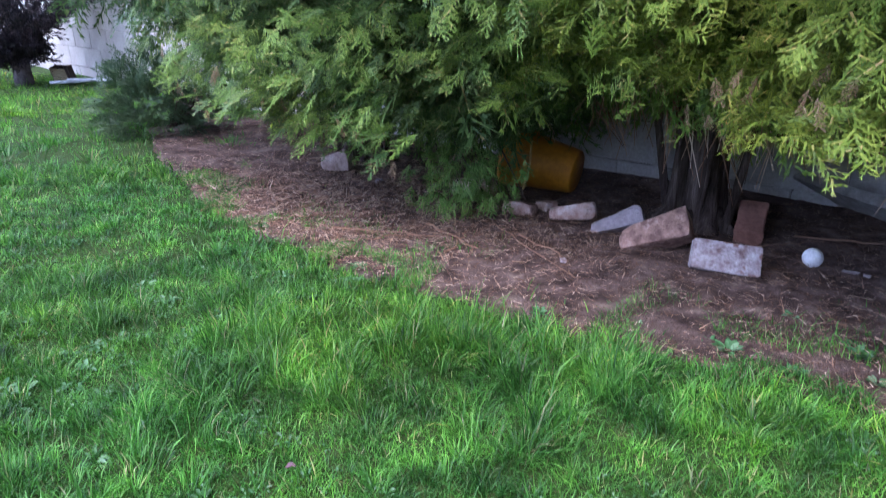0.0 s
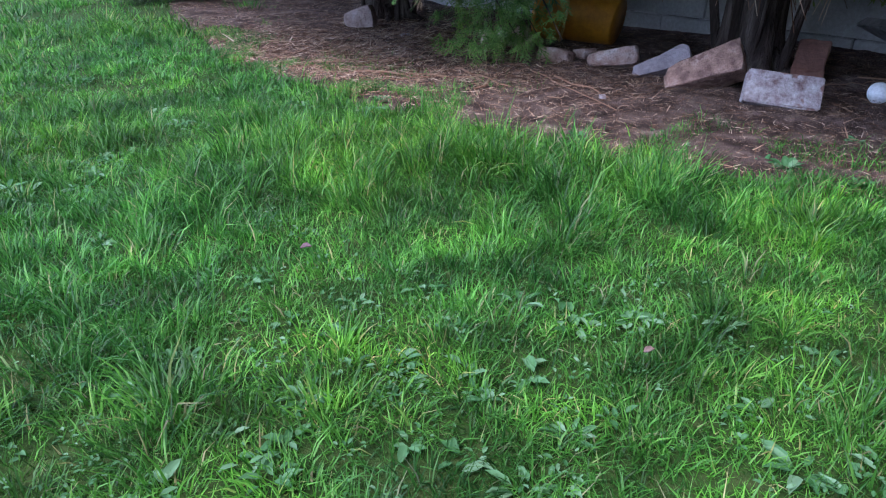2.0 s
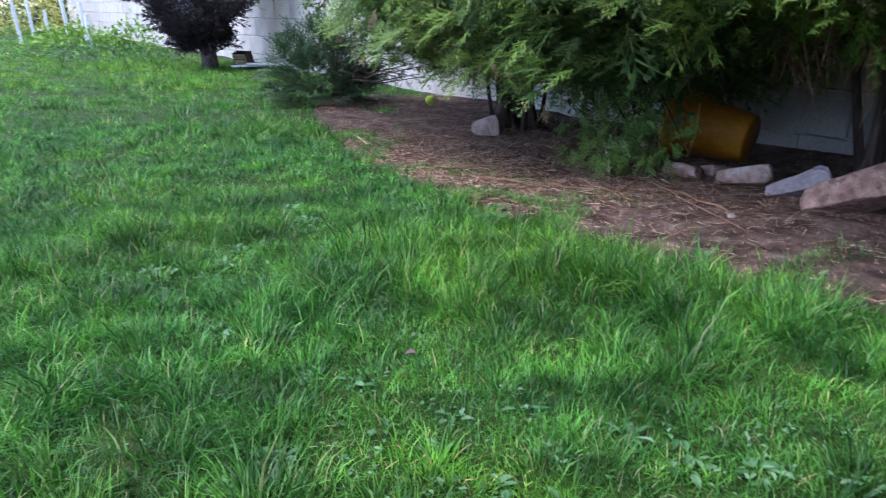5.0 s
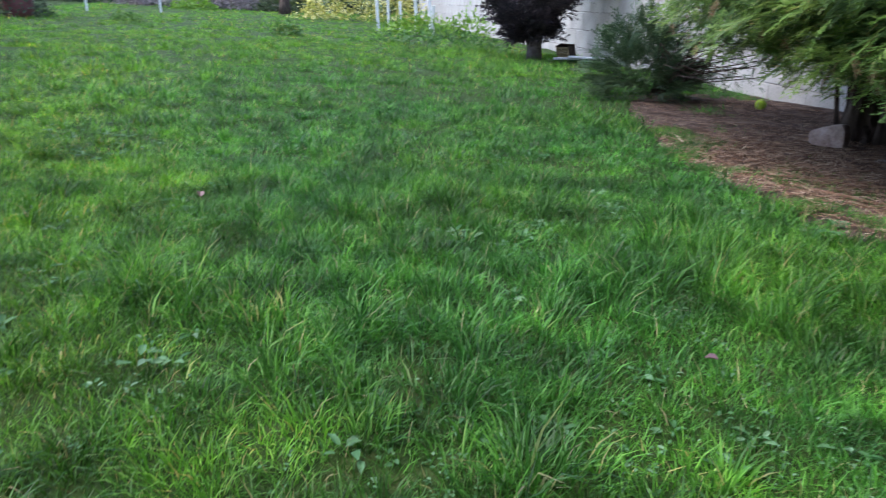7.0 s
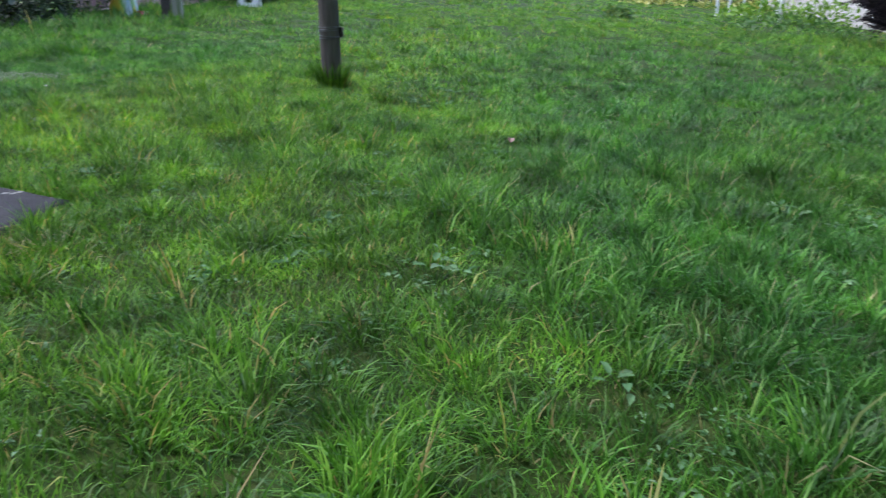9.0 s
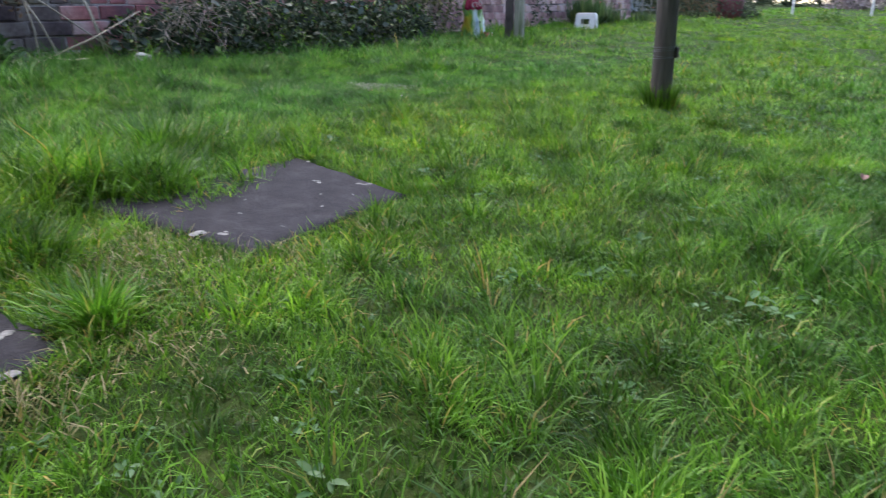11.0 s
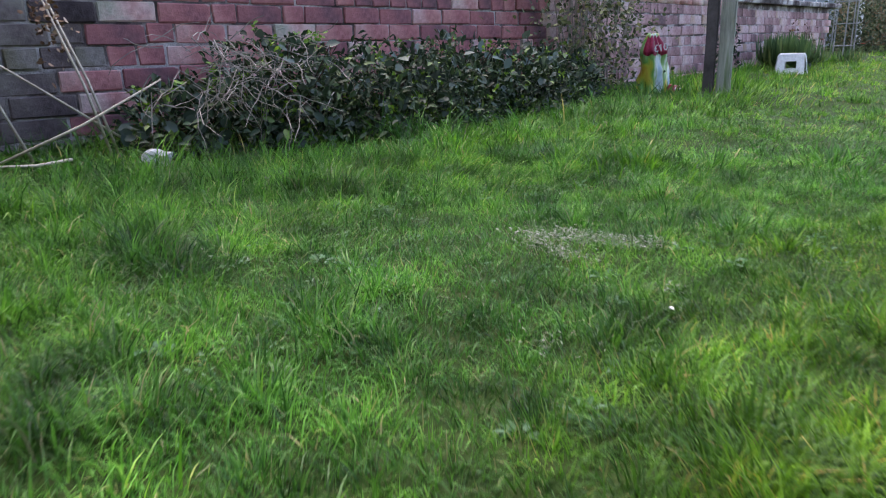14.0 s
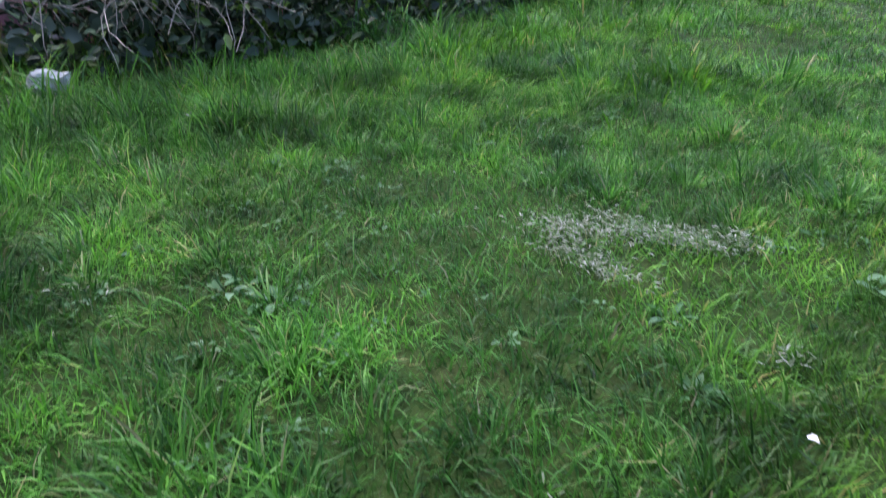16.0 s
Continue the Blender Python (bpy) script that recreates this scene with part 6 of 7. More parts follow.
corner_shrub()
for wy, ws in ((0.85, 0.35), (1.25, 0.35), (1.62, 0.3)):
    e = leaf_mound("ground_cover", -3.22, wy, 0.24, 0.30, 0.13, 260, 0.055, leafy("low_leaf", [(0, (0.02, 0.06, 0.02)), (0.7, (0.05, 0.12, 0.035)), (1, (0.11, 0.20, 0.08))]), "low green leafy plants at the foot of the wall", "plants", int(wy * 100))
    tagged(e, group="plants at the foot of the wall")


def climber():
    x, y = -3.42, 5.45
    z = gz(x, y)
    r = random.Random(3)
    q = np.random.default_rng(3)
    e = base_at("climbing_shrub", x, y, z, 0, "straggly grey-stemmed shrub with small yellow-green leaves on the wall", "shrub")
    for i in range(26):
        b = Vector((r.uniform(-0.05, 0.08), r.uniform(-0.22, 0.25), -0.02))
        tp = Vector((r.uniform(-0.1, 0.2), b.y * 1.7 + r.uniform(-0.18, 0.18), r.uniform(0.5, 1.15)))
        part("stem", tube([b, b.lerp(tp, 0.45) + Vector((r.uniform(-0.02, 0.04), r.uniform(-0.03, 0.03), 0)), tp], [0.0075, 0.0055, 0.0025], 5, i, 0.1), M_DEADTWIG, e)
    n = 3000
    P = np.stack([q.normal(0.10, 0.10, n), q.normal(0.02, 0.34, n), q.uniform(0.03, 1.05, n) ** 0.9], -1)
    D = q.normal(0, 0.8, (n, 3)) + np.array([0.3, 0, -0.1])
    part("foliage", joined("foliage", [leaves(P, D, q.normal(0, 0.5, (n, 3)) + np.array([0.3, 0, 0.8]), q.uniform(0.016, 0.042, n))]), leafy("climber_leaf", [(0, (0.035, 0.055, 0.025)), (0.5, (0.09, 0.115, 0.05)), (0.85, (0.20, 0.22, 0.09)), (1, (0.42, 0.40, 0.16))]), e, "small mottled leaves")


climber()


def white_rock():
    bm = bmesh.new()
    bmesh.ops.create_icosphere(bm, subdivisions=3, radius=0.028)
    for v in bm.verts:
        v.co = Vector((v.co.x * 0.95, v.co.y * 1.75, v.co.z * 0.9)) + noise.noise_vector(v.co * 38) * 0.014 + noise.noise_vector(v.co * 120) * 0.004
    o = thing("stone", to_mesh(bm, "stone"), M_WHITESTONE, "knobbly white stone in the grass before the shrubs", "stone")
    o.location = (-2.91, 2.30, gz(-2.91, 2.30) + 0.042)


white_rock()


def bag():
    x, y = -3.08, 5.76
    z = gz(x, y)
    m, nt, b = nodes_of("printed_plastic")
    vec = coords(nt)
    mp = nt.nodes.new("ShaderNodeMapping")
    mp.inputs["Rotation"].default_value = (radians(24), 0, 0)
    mp.inputs["Scale"].default_value = (1.5, 5.5, 1.2)
    nt.links.new(vec, mp.inputs["Vector"])
    col = ramp(nt, noise_tex(nt, mp.outputs[0], 2.4, 3, 0.5), [(0.30, (0.42, 0.16, 0.02)), (0.40, (0.50, 0.46, 0.05)), (0.46, (0.10, 0.30, 0.06)), (0.53, (0.24, 0.42, 0.16)), (0.58, (0.62, 0.68, 0.66)), (0.68, (0.36, 0.54, 0.64)), (0.76, (0.70, 0.72, 0.72))])
    nt.links.new(col, b.inputs["Base Color"])
    b.inputs["Roughness"].default_value = 0.35
    red = surface("red_print", [(0.35, (0.42, 0.02, 0.06)), (0.6, (0.55, 0.04, 0.12)), (0.75, (0.62, 0.12, 0.2))], 14, 0.35, 60, 0.001)
    white = surface("white_print", [(0.3, (0.72, 0.70, 0.70)), (0.7, (0.82, 0.80, 0.80))], 20, 0.4, 80, 0.0004)
    e = base_at("plastic_bag", x, y, z, -8, "crumpled plastic compost bag with bright green, yellow and red print", "bag")

    def skin(a, t, out=0.0):
        """A point of the crumpled sack: a round the axis, t from foot to pinched mouth."""
        w = 0.118 * (1 - 0.25 * t) * (1 - 0.55 * max(0.0, t - 0.72) / 0.28) + out
        d = 0.085 * (1 - 0.35 * t) * (1 - 0.6 * max(0.0, t - 0.72) / 0.28) + out
        f = 1 + 0.24 * noise.noise(Vector((math.cos(a) * 1.8, math.sin(a) * 1.8, t * 3.1))) + 0.15 * noise.noise(Vector((math.cos(a) * 5, math.sin(a) * 5, t * 6.0)))
        return Vector((math.cos(a) * d * f, math.sin(a) * w * f - 0.03 * t * t, 0.37 * t + 0.03 * noise.noise(Vector((math.cos(a) * 2.5, math.sin(a) * 2.5, 4.0))) * t))

    def sheet(a0, a1, t0, t1, out, n=28, k=16, close=False):
        bm = bmesh.new()
        g = [[bm.verts.new(skin(a0 + (a1 - a0) * i / n, t0 + (t1 - t0) * j / k, out)) for i in range(n if close else n + 1)] for j in range(k + 1)]
        for A, B in zip(g, g[1:]):
            for i in range(n):
                q = (i + 1) % len(A)
                bm.faces.new((A[i], A[q], B[q], B[i]))
        if close:
            bm.faces.new(list(reversed(g[0])))
            bm.faces.new(g[-1])
        else:
            bmesh.ops.solidify(bm, geom=list(bm.faces), thickness=-0.002)
        return bm

    part("body", sheet(0, 2 * math.pi, 0.0, 1.0, 0.0, 36, 24, True), m, e, smooth=True)
    part("top_print", sheet(-1.75, 0.55, 0.66, 0.97, 0.003), red, e, "crimson printed panel on the bag", smooth=True)
    part("base_flap", box_bm(0.10, 0.10, 0.055, (0.07, 0.085, 0.018), 0.012, 2, rough=0.012, seed=2, cuts=1), red, e, "red printed flap")

    def price(at, size, turn):
        fc = bpy.data.curves.new("price_print", "FONT")
        fc.body, fc.size, fc.extrude, fc.align_x, fc.align_y = "\u00a310", size, 0.0008, "CENTER", "CENTER"
        tmp = bpy.data.objects.new("price_print", fc)
        scene.collection.objects.link(tmp)
        me = bpy.data.meshes.new_from_object(tmp.evaluated_get(bpy.context.evaluated_depsgraph_get()))
        bpy.data.objects.remove(tmp)
        me.name = "price_print"
        ob = part("price_print", me, white, e, "white printed price")
        ob.matrix_basis = Matrix.Translation(at) @ turn

    upright = Matrix(((0, 0, 1, 0), (1, 0, 0, 0), (0, 1, 0, 0), (0, 0, 0, 1)))
    price((0.072, -0.045, 0.285), 0.062, Matrix.Rotation(radians(-35), 4, "Z") @ upright @ Matrix.Rotation(radians(8), 4, "Z"))
    price((0.128, 0.085, 0.022), 0.05, upright @ Matrix.Rotation(radians(15), 4, "Z"))


bag()


def gate_posts():
    x, y = -2.66, 5.75
    z = gz(x, y) - 0.02
    dark = surface("dark_timber", [(0.3, (0.055, 0.045, 0.045)), (0.7, (0.12, 0.10, 0.10))], 7, 0.9, 70, 0.004)
    pale = surface("mossy_timber", [(0.3, (0.16, 0.165, 0.13)), (0.5, (0.34, 0.34, 0.28)), (0.72, (0.50, 0.50, 0.43))], 18, 0.95, 90, 0.008, stretch=10, spots=(9, 0.60, (0.15, 0.20, 0.10)))
    for name, ox, w, d, mat, lab in (("timber_post", -0.044, 0.066, 0.07, dark, "dark square timber post beside a paler one"), ("timber_post", 0.044, 0.084, 0.07, pale, "pale mossy weathered timber post with split grain")):
        e = base_at(name, x + ox * 0.95, y + ox * 0.30, z, 18, lab, "post", "old posts near the brick wall")
        bm = box_bm(w, d, 1.7, (0, 0, 0.85), 0.008, 2)
        bmesh.ops.subdivide_edges(bm, edges=[q for q in bm.edges if q.calc_length() > 1.0], cuts=16)
        for v in bm.verts:
            v.co += Vector((noise.noise(v.co * 6) * 0.006, noise.noise(v.co * 6 + Vector((9, 0, 0))) * 0.006, 0))
        part("shaft", bm, mat, e)
    r = random.Random(5)
    e = base_at("dry_vine", x + 0.06, y - 0.05, z, 0, "thin dry vine hanging on the pale post", "vine")
    for i in range(7):
        a = r.uniform(-0.06, 0.06)
        part("stem", tube([(a, -0.02, 1.3), (a + r.uniform(-0.05, 0.05), -0.035, 0.9), (a + r.uniform(-0.05, 0.05), -0.03, 0.55)], [0.003, 0.003, 0.0015], 4, i), M_DEADTWIG, e)


gate_posts()


def stool():
    x, y = -2.95, 8.02
    e = base_at("step_stool", x, y, gz(x, y) + 0.012, 14, "white plastic step stool with a square hole in each side", "stool")
    e.scale = (0.82, 0.80, 0.86)
    w = surface("white_plastic", [(0.3, (0.70, 0.72, 0.73)), (0.7, (0.80, 0.81, 0.82))], 6, 0.45, 60, 0.0006)
    part("top", box_bm(0.25, 0.19, 0.022, (0, 0, 0.190), 0.008, 3), w, e)
    for ax, L, off in (("x", 0.25, 0.105), ("y", 0.19, 0.135)):
        for s in (-1, 1):
            bm = bmesh.new()
            hw, hole = L / 2, L * 0.22
            pts = {}
            def V(u, zz, k):
                flare = (0.19 - zz) * 0.16
                uu = u * (1 + (0.19 - zz) * 0.6) if abs(u) > hole else u
                o2 = s * (off - 0.012 + flare) + s * 0.008 * k
                return bm.verts.new((uu, o2, zz) if ax == "x" else (o2, uu, zz))
            us, zs = [-hw, -hole, hole, hw], [0.0, 0.055, 0.125, 0.184]
            for k in (0, 1):
                for i, u in enumerate(us):
                    for j, zz in enumerate(zs):
                        pts[i, j, k] = V(u, zz, k)
            for i in range(3):
                for j in range(3):
                    if (i, j) == (1, 1):
                        for (a, bq) in (((1, 1), (2, 1)), ((2, 1), (2, 2)), ((2, 2), (1, 2)), ((1, 2), (1, 1))):
                            bm.faces.new((pts[*a, 0], pts[*bq, 0], pts[*bq, 1], pts[*a, 1]))
                        continue
                    for k in (0, 1):
                        bm.faces.new((pts[i, j, k], pts[i + 1, j, k], pts[i + 1, j + 1, k], pts[i, j + 1, k]))
            for i in range(3):
                bm.faces.new((pts[i, 0, 0], pts[i + 1, 0, 0], pts[i + 1, 0, 1], pts[i, 0, 1]))
            bmesh.ops.recalc_face_normals(bm, faces=bm.faces)
            part("side", bm, w, e)


stool()

# ---- planting and boundary at the far end ----
M_STRAP = leafy("strap_leaf", [(0, (0.03, 0.07, 0.03)), (0.7, (0.07, 0.14, 0.05)), (1, (0.16, 0.22, 0.08))])


def strap_clump(x, y, n, L, label, flowers=(), seed=0):
    q = np.random.default_rng(seed)
    z = gz(x, y)
    e = base_at("flower_clump", x, y, z, 0, label, "plant", "spring flowers by the wall")
    a = q.uniform(0, 6.28, n)
    P = np.stack([q.normal(0, 0.06, n), q.normal(0, 0.06, n), np.zeros(n)], -1)
    D = np.stack([np.cos(a) * 0.6, np.sin(a) * 0.6, q.uniform(0.6, 1.3, n)], -1)
    part("leaves", joined("leaves", [leaves(P, D, np.stack([np.cos(a), np.sin(a), -0.2 + 0 * a], -1) + 0.01, L * q.uniform(0.6, 1.1, n), BLADE_V * np.array([1, 0.8, 3]), BLADE_F)]), M_STRAP, e)
    for i, (fx, fy, fz, mat) in enumerate(flowers):
        part("flower_stem", tube([(fx * 0.4, fy * 0.4, 0), (fx, fy, fz)], [0.004, 0.003], 5), M_STRAP, e)
        k = 9
        b = np.arange(k) * 0.698
        part("flower", joined("flower", [leaves(np.tile((fx, fy, fz), (k, 1)), np.stack([np.cos(b), np.sin(b), 0.5 + 0 * b], -1), np.tile((0, 0, 1.0), (k, 1)), np.full(k, 0.035))]), mat, e, "small bright flower")


RED = surface("red_petal", [(0.3, (0.50, 0.05, 0.06)), (0.7, (0.65, 0.12, 0.10))], 20, 0.6)
ORANGE = surface("orange_petal", [(0.3, (0.60, 0.20, 0.06)), (0.7, (0.72, 0.34, 0.12))], 20, 0.6)
strap_clump(-3.22, 8.70, 480, 0.38, "dark strap-leaved flower clump by the wall", ((0.05, -0.05, 0.36, ORANGE), (0.10, 0.08, 0.28, RED)), 1)
strap_clump(-3.25, 9.55, 90, 0.28, "strap-leaved plants with red flowers by the wall", ((0.05, 0.15, 0.26, RED),), 2)
strap_clump(-3.10, 10.4, 80, 0.20, "fresh green bulb leaves in the grass", ((0.1, 0.1, 0.20, RED),), 3)
tagged(leaf_mound("twiggy_shrub", -3.38, 9.5, 0.16, 0.45, 0.45, 260, 0.03, leafy("red_brown_leaf", [(0, (0.08, 0.035, 0.03)), (0.7, (0.16, 0.08, 0.06)), (1, (0.28, 0.18, 0.12))]), "bare reddish brown twiggy shrub against the wall", "shrub", 51), group="shrubs along the brick wall")
tagged(leaf_mound("wall_ivy", -3.50, 8.0, 0.07, 0.25, 0.60, 240, 0.035, M_LAUREL, "sparse ivy climbing the brick wall", "ivy", 52), group="shrubs along the brick wall")


def trellis():
    x, y = -3.80, 12.8
    e = base_at("garden_obelisk", x, y, gz(x, y), 25, "tall pale metal plant obelisk in the border", "plant support")
    g = surface("pale_metal", [(0.3, (0.15, 0.15, 0.15)), (0.7, (0.25, 0.25, 0.245))], 20, 0.5, 60, 0.001, metal=0.2)
    for ox, oy in ((-0.13, -0.1), (0.13, -0.1), (-0.13, 0.1), (0.13, 0.1), (0.0, -0.1)):
        part("upright", tube([(ox, oy, -0.03), (ox * 0.9, oy * 0.9, 1.6)], [0.009, 0.008], 6), g, e)
    for h in (0.12, 0.42, 0.72, 1.02, 1.32):
        k = 1 - 0.06 * h
        ring_pts = [(-0.13 * k, -0.1 * k, h), (0.13 * k, -0.1 * k, h), (0.13 * k, 0.1 * k, h), (-0.13 * k, 0.1 * k, h), (-0.13 * k, -0.1 * k, h)]
        part("hoop", tube(ring_pts, [0.006] * 5, 5), g, e)


trellis()


def fence():
    y = 17.4
    e = base_at("board_fence", -5.0, y, gz(-4, y), 0, "tan close-boarded wooden fence at the end of the garden", "fence")
    tan = surface("fence_board", [(0.25, (0.11, 0.068, 0.034)), (0.5, (0.185, 0.12, 0.06)), (0.8, (0.25, 0.18, 0.10))], 3, 0.85, 50, 0.003, rnd=0.5)
    r = random.Random(6)
    base = to_mesh(box_bm(0.128, 0.018, 1.62, (0, 0, 0.80), 0.003), "board")
    base.materials.append(tan)
    for k in range(22):
        ob = new("board", base)
        ob.parent = e
        ob.location = (-1.0 + 0.125 * k, r.uniform(-0.006, 0.006), r.uniform(-0.02, 0.0))
    for h in (0.35, 1.25):
        part("rail", box_bm(2.9, 0.03, 0.07, (0.35, 0.03, h), 0.004), tan, e)
    for k in range(3):
        part("post", box_bm(0.09, 0.09, 1.75, (-0.9 + 1.18 * k, -0.03 if k == 1 else 0.07, 0.85), 0.006), M_WHITEWOOD if k == 1 else tan, e, "pale grey post" if k == 1 else "")


fence()


def barrel():
    x, y = -2.78, 14.2
    e = base_at("water_barrel", x, y, gz(x, y), 0, "dark red and blue plastic barrel with a domed lid", "barrel")
    def lathe(prof, n=28):
        bm = bmesh.new()
        rings = [[bm.verts.new((math.cos(2 * math.pi * k / n) * r, math.sin(2 * math.pi * k / n) * r, h)) for k in range(n)] for r, h in prof]
        for A, B in zip(rings, rings[1:]):
            for k in range(n):
                bm.faces.new((A[k], A[(k + 1) % n], B[(k + 1) % n], B[k]))
        bm.faces.new(rings[-1])
        return bm
    part("body", lathe([(0.20, 0), (0.22, 0.03), (0.23, 0.15), (0.235, 0.28), (0.23, 0.36)]), surface("dark_red_plastic", [(0.3, (0.10, 0.025, 0.03)), (0.7, (0.17, 0.05, 0.05))], 5, 0.5, 60, 0.001), e, smooth=True)
    part("lid", lathe([(0.24, 0.355), (0.245, 0.38), (0.23, 0.46), (0.17, 0.51), (0.03, 0.525)]), surface("dark_blue_plastic", [(0.3, (0.02, 0.025, 0.05)), (0.7, (0.05, 0.06, 0.10))], 5, 0.5, 60, 0.001), e, "dark blue domed lid", smooth=True)


barrel()
leaf_mound("evergreen_bush", -3.55, 14.5, 1.2, 0.8, 1.25, 6500, 0.06, leafy("small_dark_leaf", [(0, (0.020, 0.035, 0.018)), (0.6, (0.05, 0.075, 0.035)), (0.95, (0.09, 0.11, 0.05)), (1, (0.22, 0.22, 0.16))]), "dark evergreen bush with pale speckled leaves by the fence", "bush", 61)


def greenhouse():
    x0, y0, z0 = -7.0, 10.2, 0.0
    e = base_at("greenhouse", x0, y0, z0, 0, "grey glass greenhouse with white bars behind the brick wall", "greenhouse")
    bar = M_WHITEWOOD
    m, nt, b = nodes_of("greenhouse_glass")
    b.inputs["Base Color"].default_value = (0.22, 0.25, 0.27, 1)
    b.inputs["Roughness"].default_value = 0.6
    b.inputs["Specular IOR Level"].default_value = 0.2
    b.inputs["Alpha"].default_value = 0.9
    L, W, H = 7.0, 1.9, 1.25
    for k in range(11):
        yy = L * k / 10
        for xx in (0.0, W):
            part("upright", box_bm(0.035, 0.035, H, (xx, yy, H / 2), 0.004), bar, e)
        for s in (-1, 1):
            part("rafter", tube([(W / 2 + s * W / 2, yy, H), (W / 2, yy, H + 0.55)], [0.018, 0.018], 4), bar, e)
        if k < 10:
            part("pane", box_bm(0.006, L / 10 - 0.04, H - 0.05, (W, yy + L / 20, H / 2), 0.001), m, e, "dull glass pane")
            for s in (-1, 1):
                bm = box_bm(math.hypot(W / 2, 0.55) - 0.05, L / 10 - 0.04, 0.006)
                bmesh.ops.rotate(bm, verts=bm.verts, matrix=Matrix.Rotation(s * math.atan2(0.55, W / 2), 3, "Y"))
                bmesh.ops.translate(bm, verts=bm.verts, vec=(W / 2 + s * W / 4, yy + L / 20, H + 0.275))
                part("pane", bm, m, e, "dull glass pane")
    part("ridge", box_bm(0.05, L, 0.05, (W / 2, L / 2, H + 0.56), 0.006), bar, e)
    part("brace", tube([(W + 0.02, 3.2, 0.1), (W + 0.02, 4.6, 0.98)], [0.016, 0.016], 4), bar, e)
    part("brace", tube([(W + 0.02, 6.2, 0.1), (W + 0.02, 4.8, 0.98)], [0.016, 0.016], 4), bar, e)


greenhouse()
# far border
M_HEATH = leafy("heath", [(0, (0.09, 0.075, 0.08)), (0.6, (0.19, 0.165, 0.17)), (1, (0.30, 0.27, 0.27))])
M_FARHEDGE = leafy("far_hedge_leaf", [(0, (0.015, 0.03, 0.012)), (0.7, (0.04, 0.065, 0.02)), (1, (0.08, 0.11, 0.04))])
for i, (hx, hy, rx, ry, hh, n, mat, lab) in enumerate(((-1.2, 27.5, 1.6, 0.7, 0.55, 1500, M_HEATH, "low grey-purple heather mound in the far border"), (1.2, 28.0, 1.5, 0.7, 0.5, 1500, M_HEATH, "low grey heather mound in the far border"),
        (-0.2, 25.2, 0.7, 0.5, 0.30, 500, M_NETTLE, "low green plant in the far border"), (2.6, 27.0, 0.9, 0.6, 0.45, 700, M_FARHEDGE, "dark green plant in the far border"))):
    tagged(leaf_mound("border_plant", hx, hy, rx, ry, hh, n, 0.12, mat, lab, "plant", 70 + i), group="plants in the far border")
for i in range(7):
    hx = -6.0 + 2.6 * i
    tagged(leaf_mound("hedge_bush", hx, 30.5, 1.9, 1.0, 2.2, 1500, 0.22, M_FARHEDGE, "dense dark green hedge at the far end of the garden", "hedge", 80 + i, hollow=0.8), group="far hedge")
ob = thing("tree_stump", to_mesh(tube([(0, 0, -0.05), (0, 0, 0.3), (0.05, 0, 1.4)], [0.22, 0.17, 0.14], 12, 2, 0.08), "tree_stump", True), M_BARK, "dark bare trunk in the far border", "tree trunk")
ob.location = (2.6, 24.6, gz(2.6, 24.6))
for sx, sy in ((-2.45, 19.0), (-0.9, 20.0)):
    ob = base_at("garden_stake", sx, sy, gz(sx, sy) - 0.03, 0, "pale blue-grey stake in the far lawn", "stake")
    part("shaft", box_bm(0.05, 0.03, 1.1, (0, 0, 0.55), 0.004), M_WHITEWOOD, ob)


# ---- bits on the lawn ----
def dry_leaf(x, y, s, mat, label, name="dry_leaf"):
    v = [Vector(p) * s for p in LEAF_V.tolist()]
    bm = bmesh.new()
    for off in (0, -0.0012):
        vs = [bm.verts.new((p.x, p.y, p.z * 2.5 + off)) for p in v]
        for f in LEAF_F:
            bm.faces.new([vs[k] for k in f])
    ob = thing(name, to_mesh(bm, name), mat, label, "leaf", "bits lying on the lawn")
    ob.matrix_world = pose(x, y, gz(x, y) + float(bumps(x, y)) + 0.035, 10, -20, x * 300)


M_DRYLEAF = surface("dry_leaf", [(0.3, (0.10, 0.06, 0.05)), (0.7, (0.24, 0.16, 0.14))], 40, 0.8)
dry_leaf(1.06, 0.32, 0.015, M_DRYLEAF, "curled brown dry leaf on the lawn")
dry_leaf(1.00, 0.87, 0.02, surface("purple_leaf", [(0.3, (0.07, 0.035, 0.045)), (0.7, (0.14, 0.075, 0.08))], 40, 0.7), "small dark purple leaf in the grass")
dry_leaf(0.30, 1.92, 0.03, M_DRYLEAF, "small brown leaf in the grass")
dry_leaf(-1.27, 2.29, 0.011, M_WHITEWOOD, "small white feather in the grass", "feather")
dry_leaf(-2.5, 2.42, 0.03, M_LICHEN, "pale flat stone chip in the grass", "stone_chip")


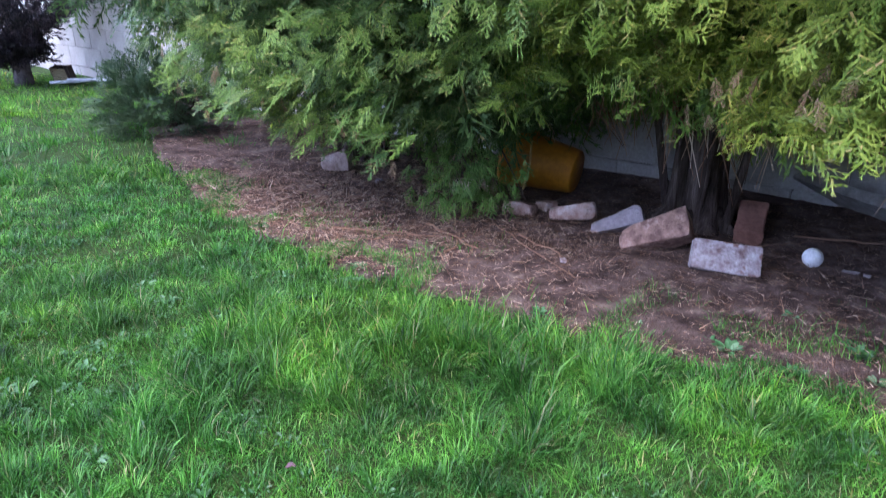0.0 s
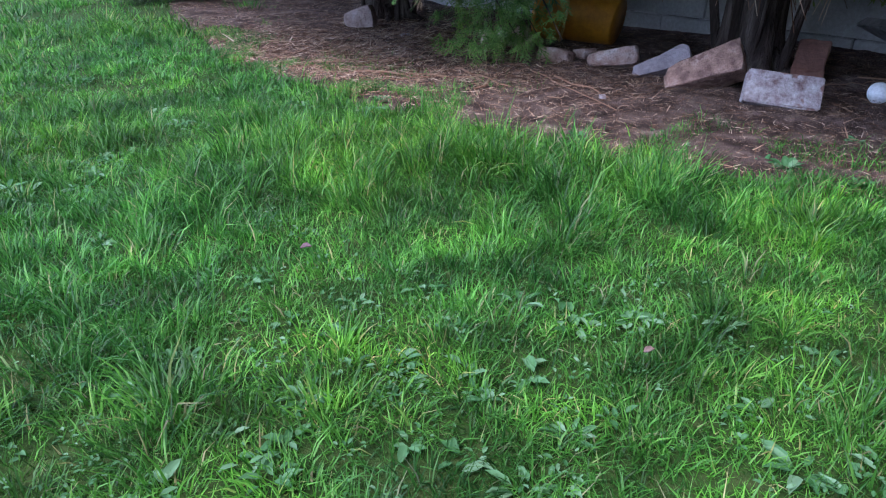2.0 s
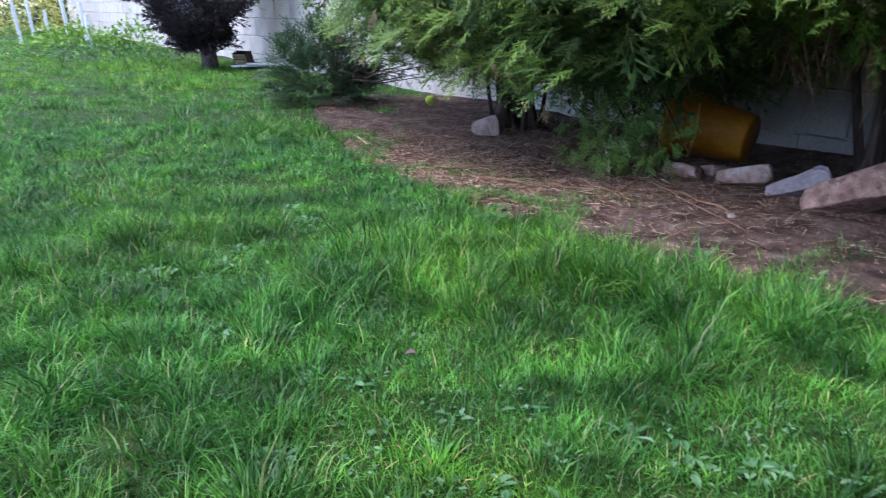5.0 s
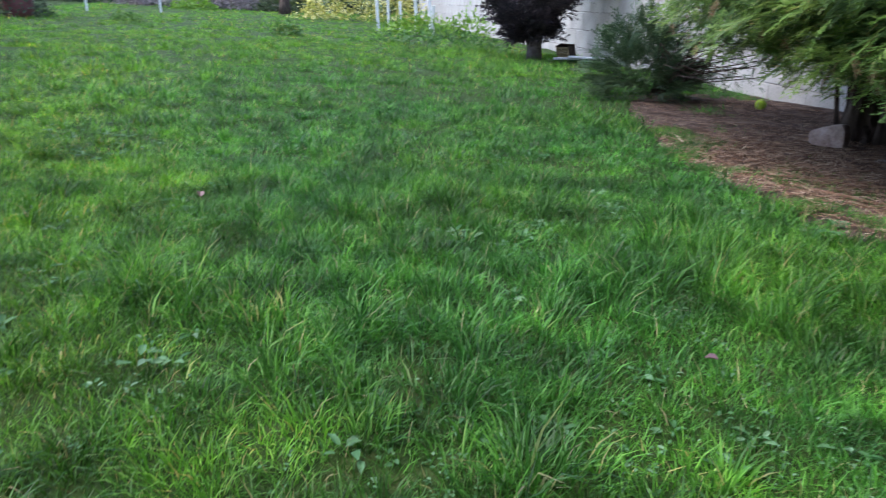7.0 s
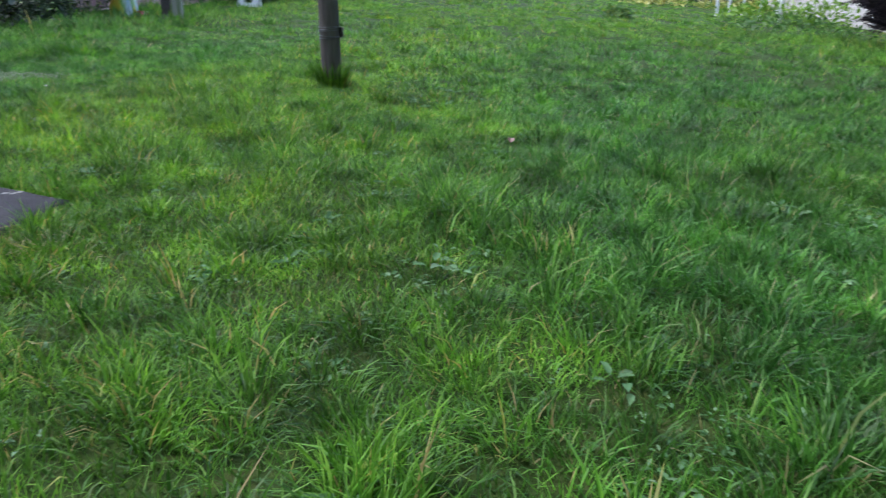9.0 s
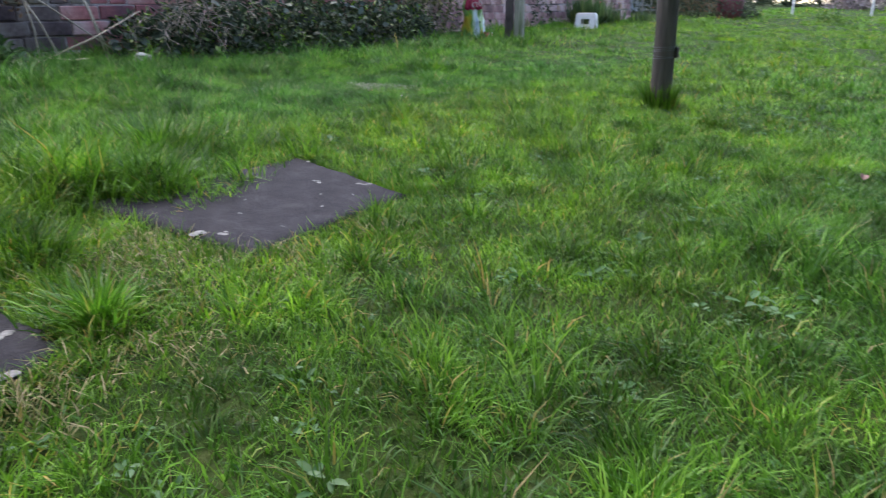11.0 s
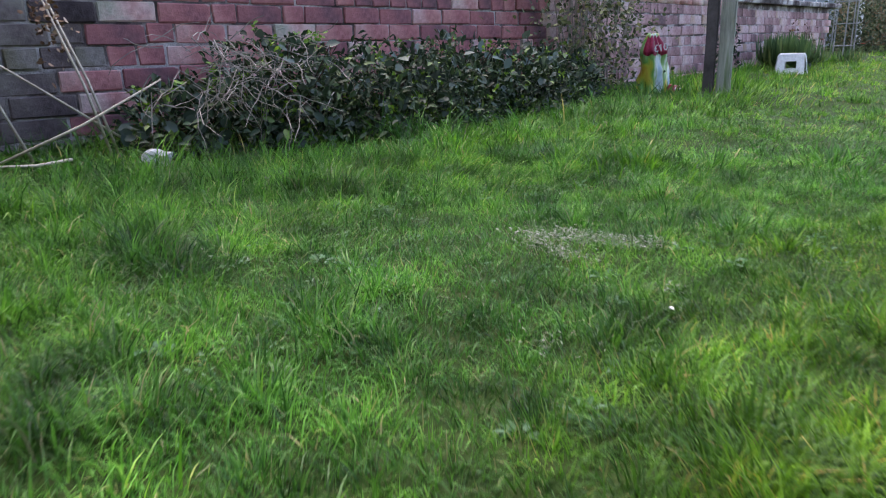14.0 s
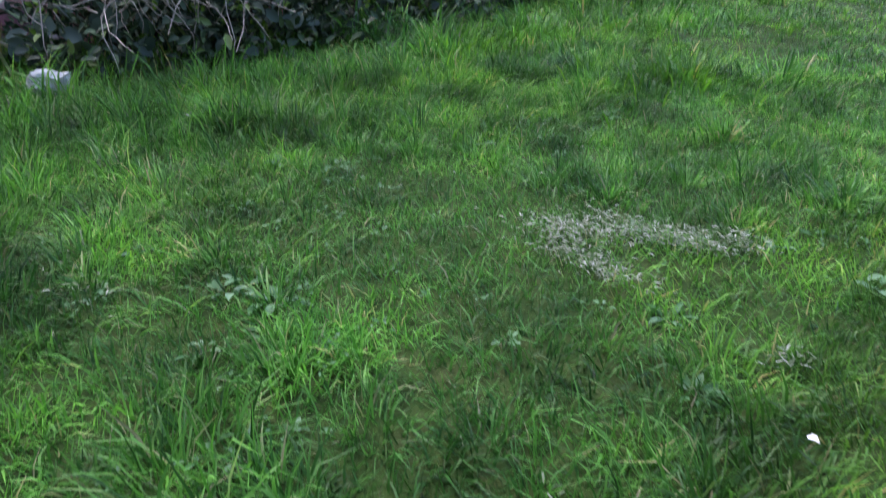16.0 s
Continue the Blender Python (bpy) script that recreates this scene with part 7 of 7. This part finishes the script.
def dry_tufts():
    """Bleached grass between and beside the slabs."""
    ch = []
    for cx, cy, r, n in ((-0.50, 0.66, 0.09, 500), (-0.38, 0.82, 0.06, 260), (-0.30, 0.55, 0.07, 260), (-0.62, 0.72, 0.06, 260), (-0.36, 1.05, 0.05, 160), (-0.28, 0.40, 0.06, 200)):
        x, y = RNG.normal(cx, r, n), RNG.normal(cy, r * 0.7, n)
        keep = ~slab_inside(x, y, -0.01)
        x, y = x[keep], y[keep]
        n = len(x)
        ch.append(blades(x, y, RNG.uniform(0.02, 0.05, n), RNG.uniform(0.0016, 0.003, n), RNG.uniform(0, 6.28, n), RNG.uniform(0.4, 1.5, n), 2))
    thing("dry_grass", joined("dry_grass", ch), leafy("bleached_grass", [(0, (0.10, 0.11, 0.03)), (0.5, (0.24, 0.22, 0.09)), (1, (0.45, 0.40, 0.24))]), "bleached tan grass between the stone slabs", "grass", kind="stuff")


dry_tufts()


def worn_patch():
    """Dry pale grass lying flat where the lawn is worn."""
    ch = []
    for cx, cy, sx, sy, n in ((-1.66, 2.51, 0.035, 0.022, 420), (-1.60, 2.57, 0.04, 0.02, 420), (-1.53, 2.60, 0.03, 0.016, 330), (-1.47, 2.645, 0.022, 0.012, 160), (-1.58, 2.45, 0.045, 0.014, 330), (-1.33, 2.42, 0.012, 0.012, 40), (-1.85, 4.0, 0.16, 0.8, 700), (-2.2, 6.5, 0.22, 1.2, 600), (-2.5, 2.42, 0.04, 0.015, 30), (-1.35, 2.1, 0.03, 0.02, 40), (-1.95, 2.0, 0.04, 0.02, 40)):
        x, y = RNG.normal(cx, sx, n), RNG.normal(cy, sy, n)
        a = RNG.normal(0.2, 0.8, n)
        P = np.stack([x, y, ground_z(x, y) + bumps(x, y) + RNG.uniform(0.008, 0.028, n)], -1)
        D = np.stack([np.cos(a), np.sin(a), RNG.normal(0, 0.15, n)], -1)
        U = np.stack([RNG.normal(0, 0.3, n), RNG.normal(0, 0.3, n), np.ones(n)], -1)
        ch.append(leaves(P, D, U, RNG.uniform(0.004, 0.012, n), BLADE_V * np.array([1, 1.5, 1]), BLADE_F))
    thing("dry_thatch", joined("dry_thatch", ch), leafy("dry_grass", [(0, (0.07, 0.11, 0.04)), (0.5, (0.16, 0.20, 0.12)), (1, (0.36, 0.38, 0.32))]), "flattened pale dry grass on worn lawn", "dry grass", kind="stuff")


worn_patch()
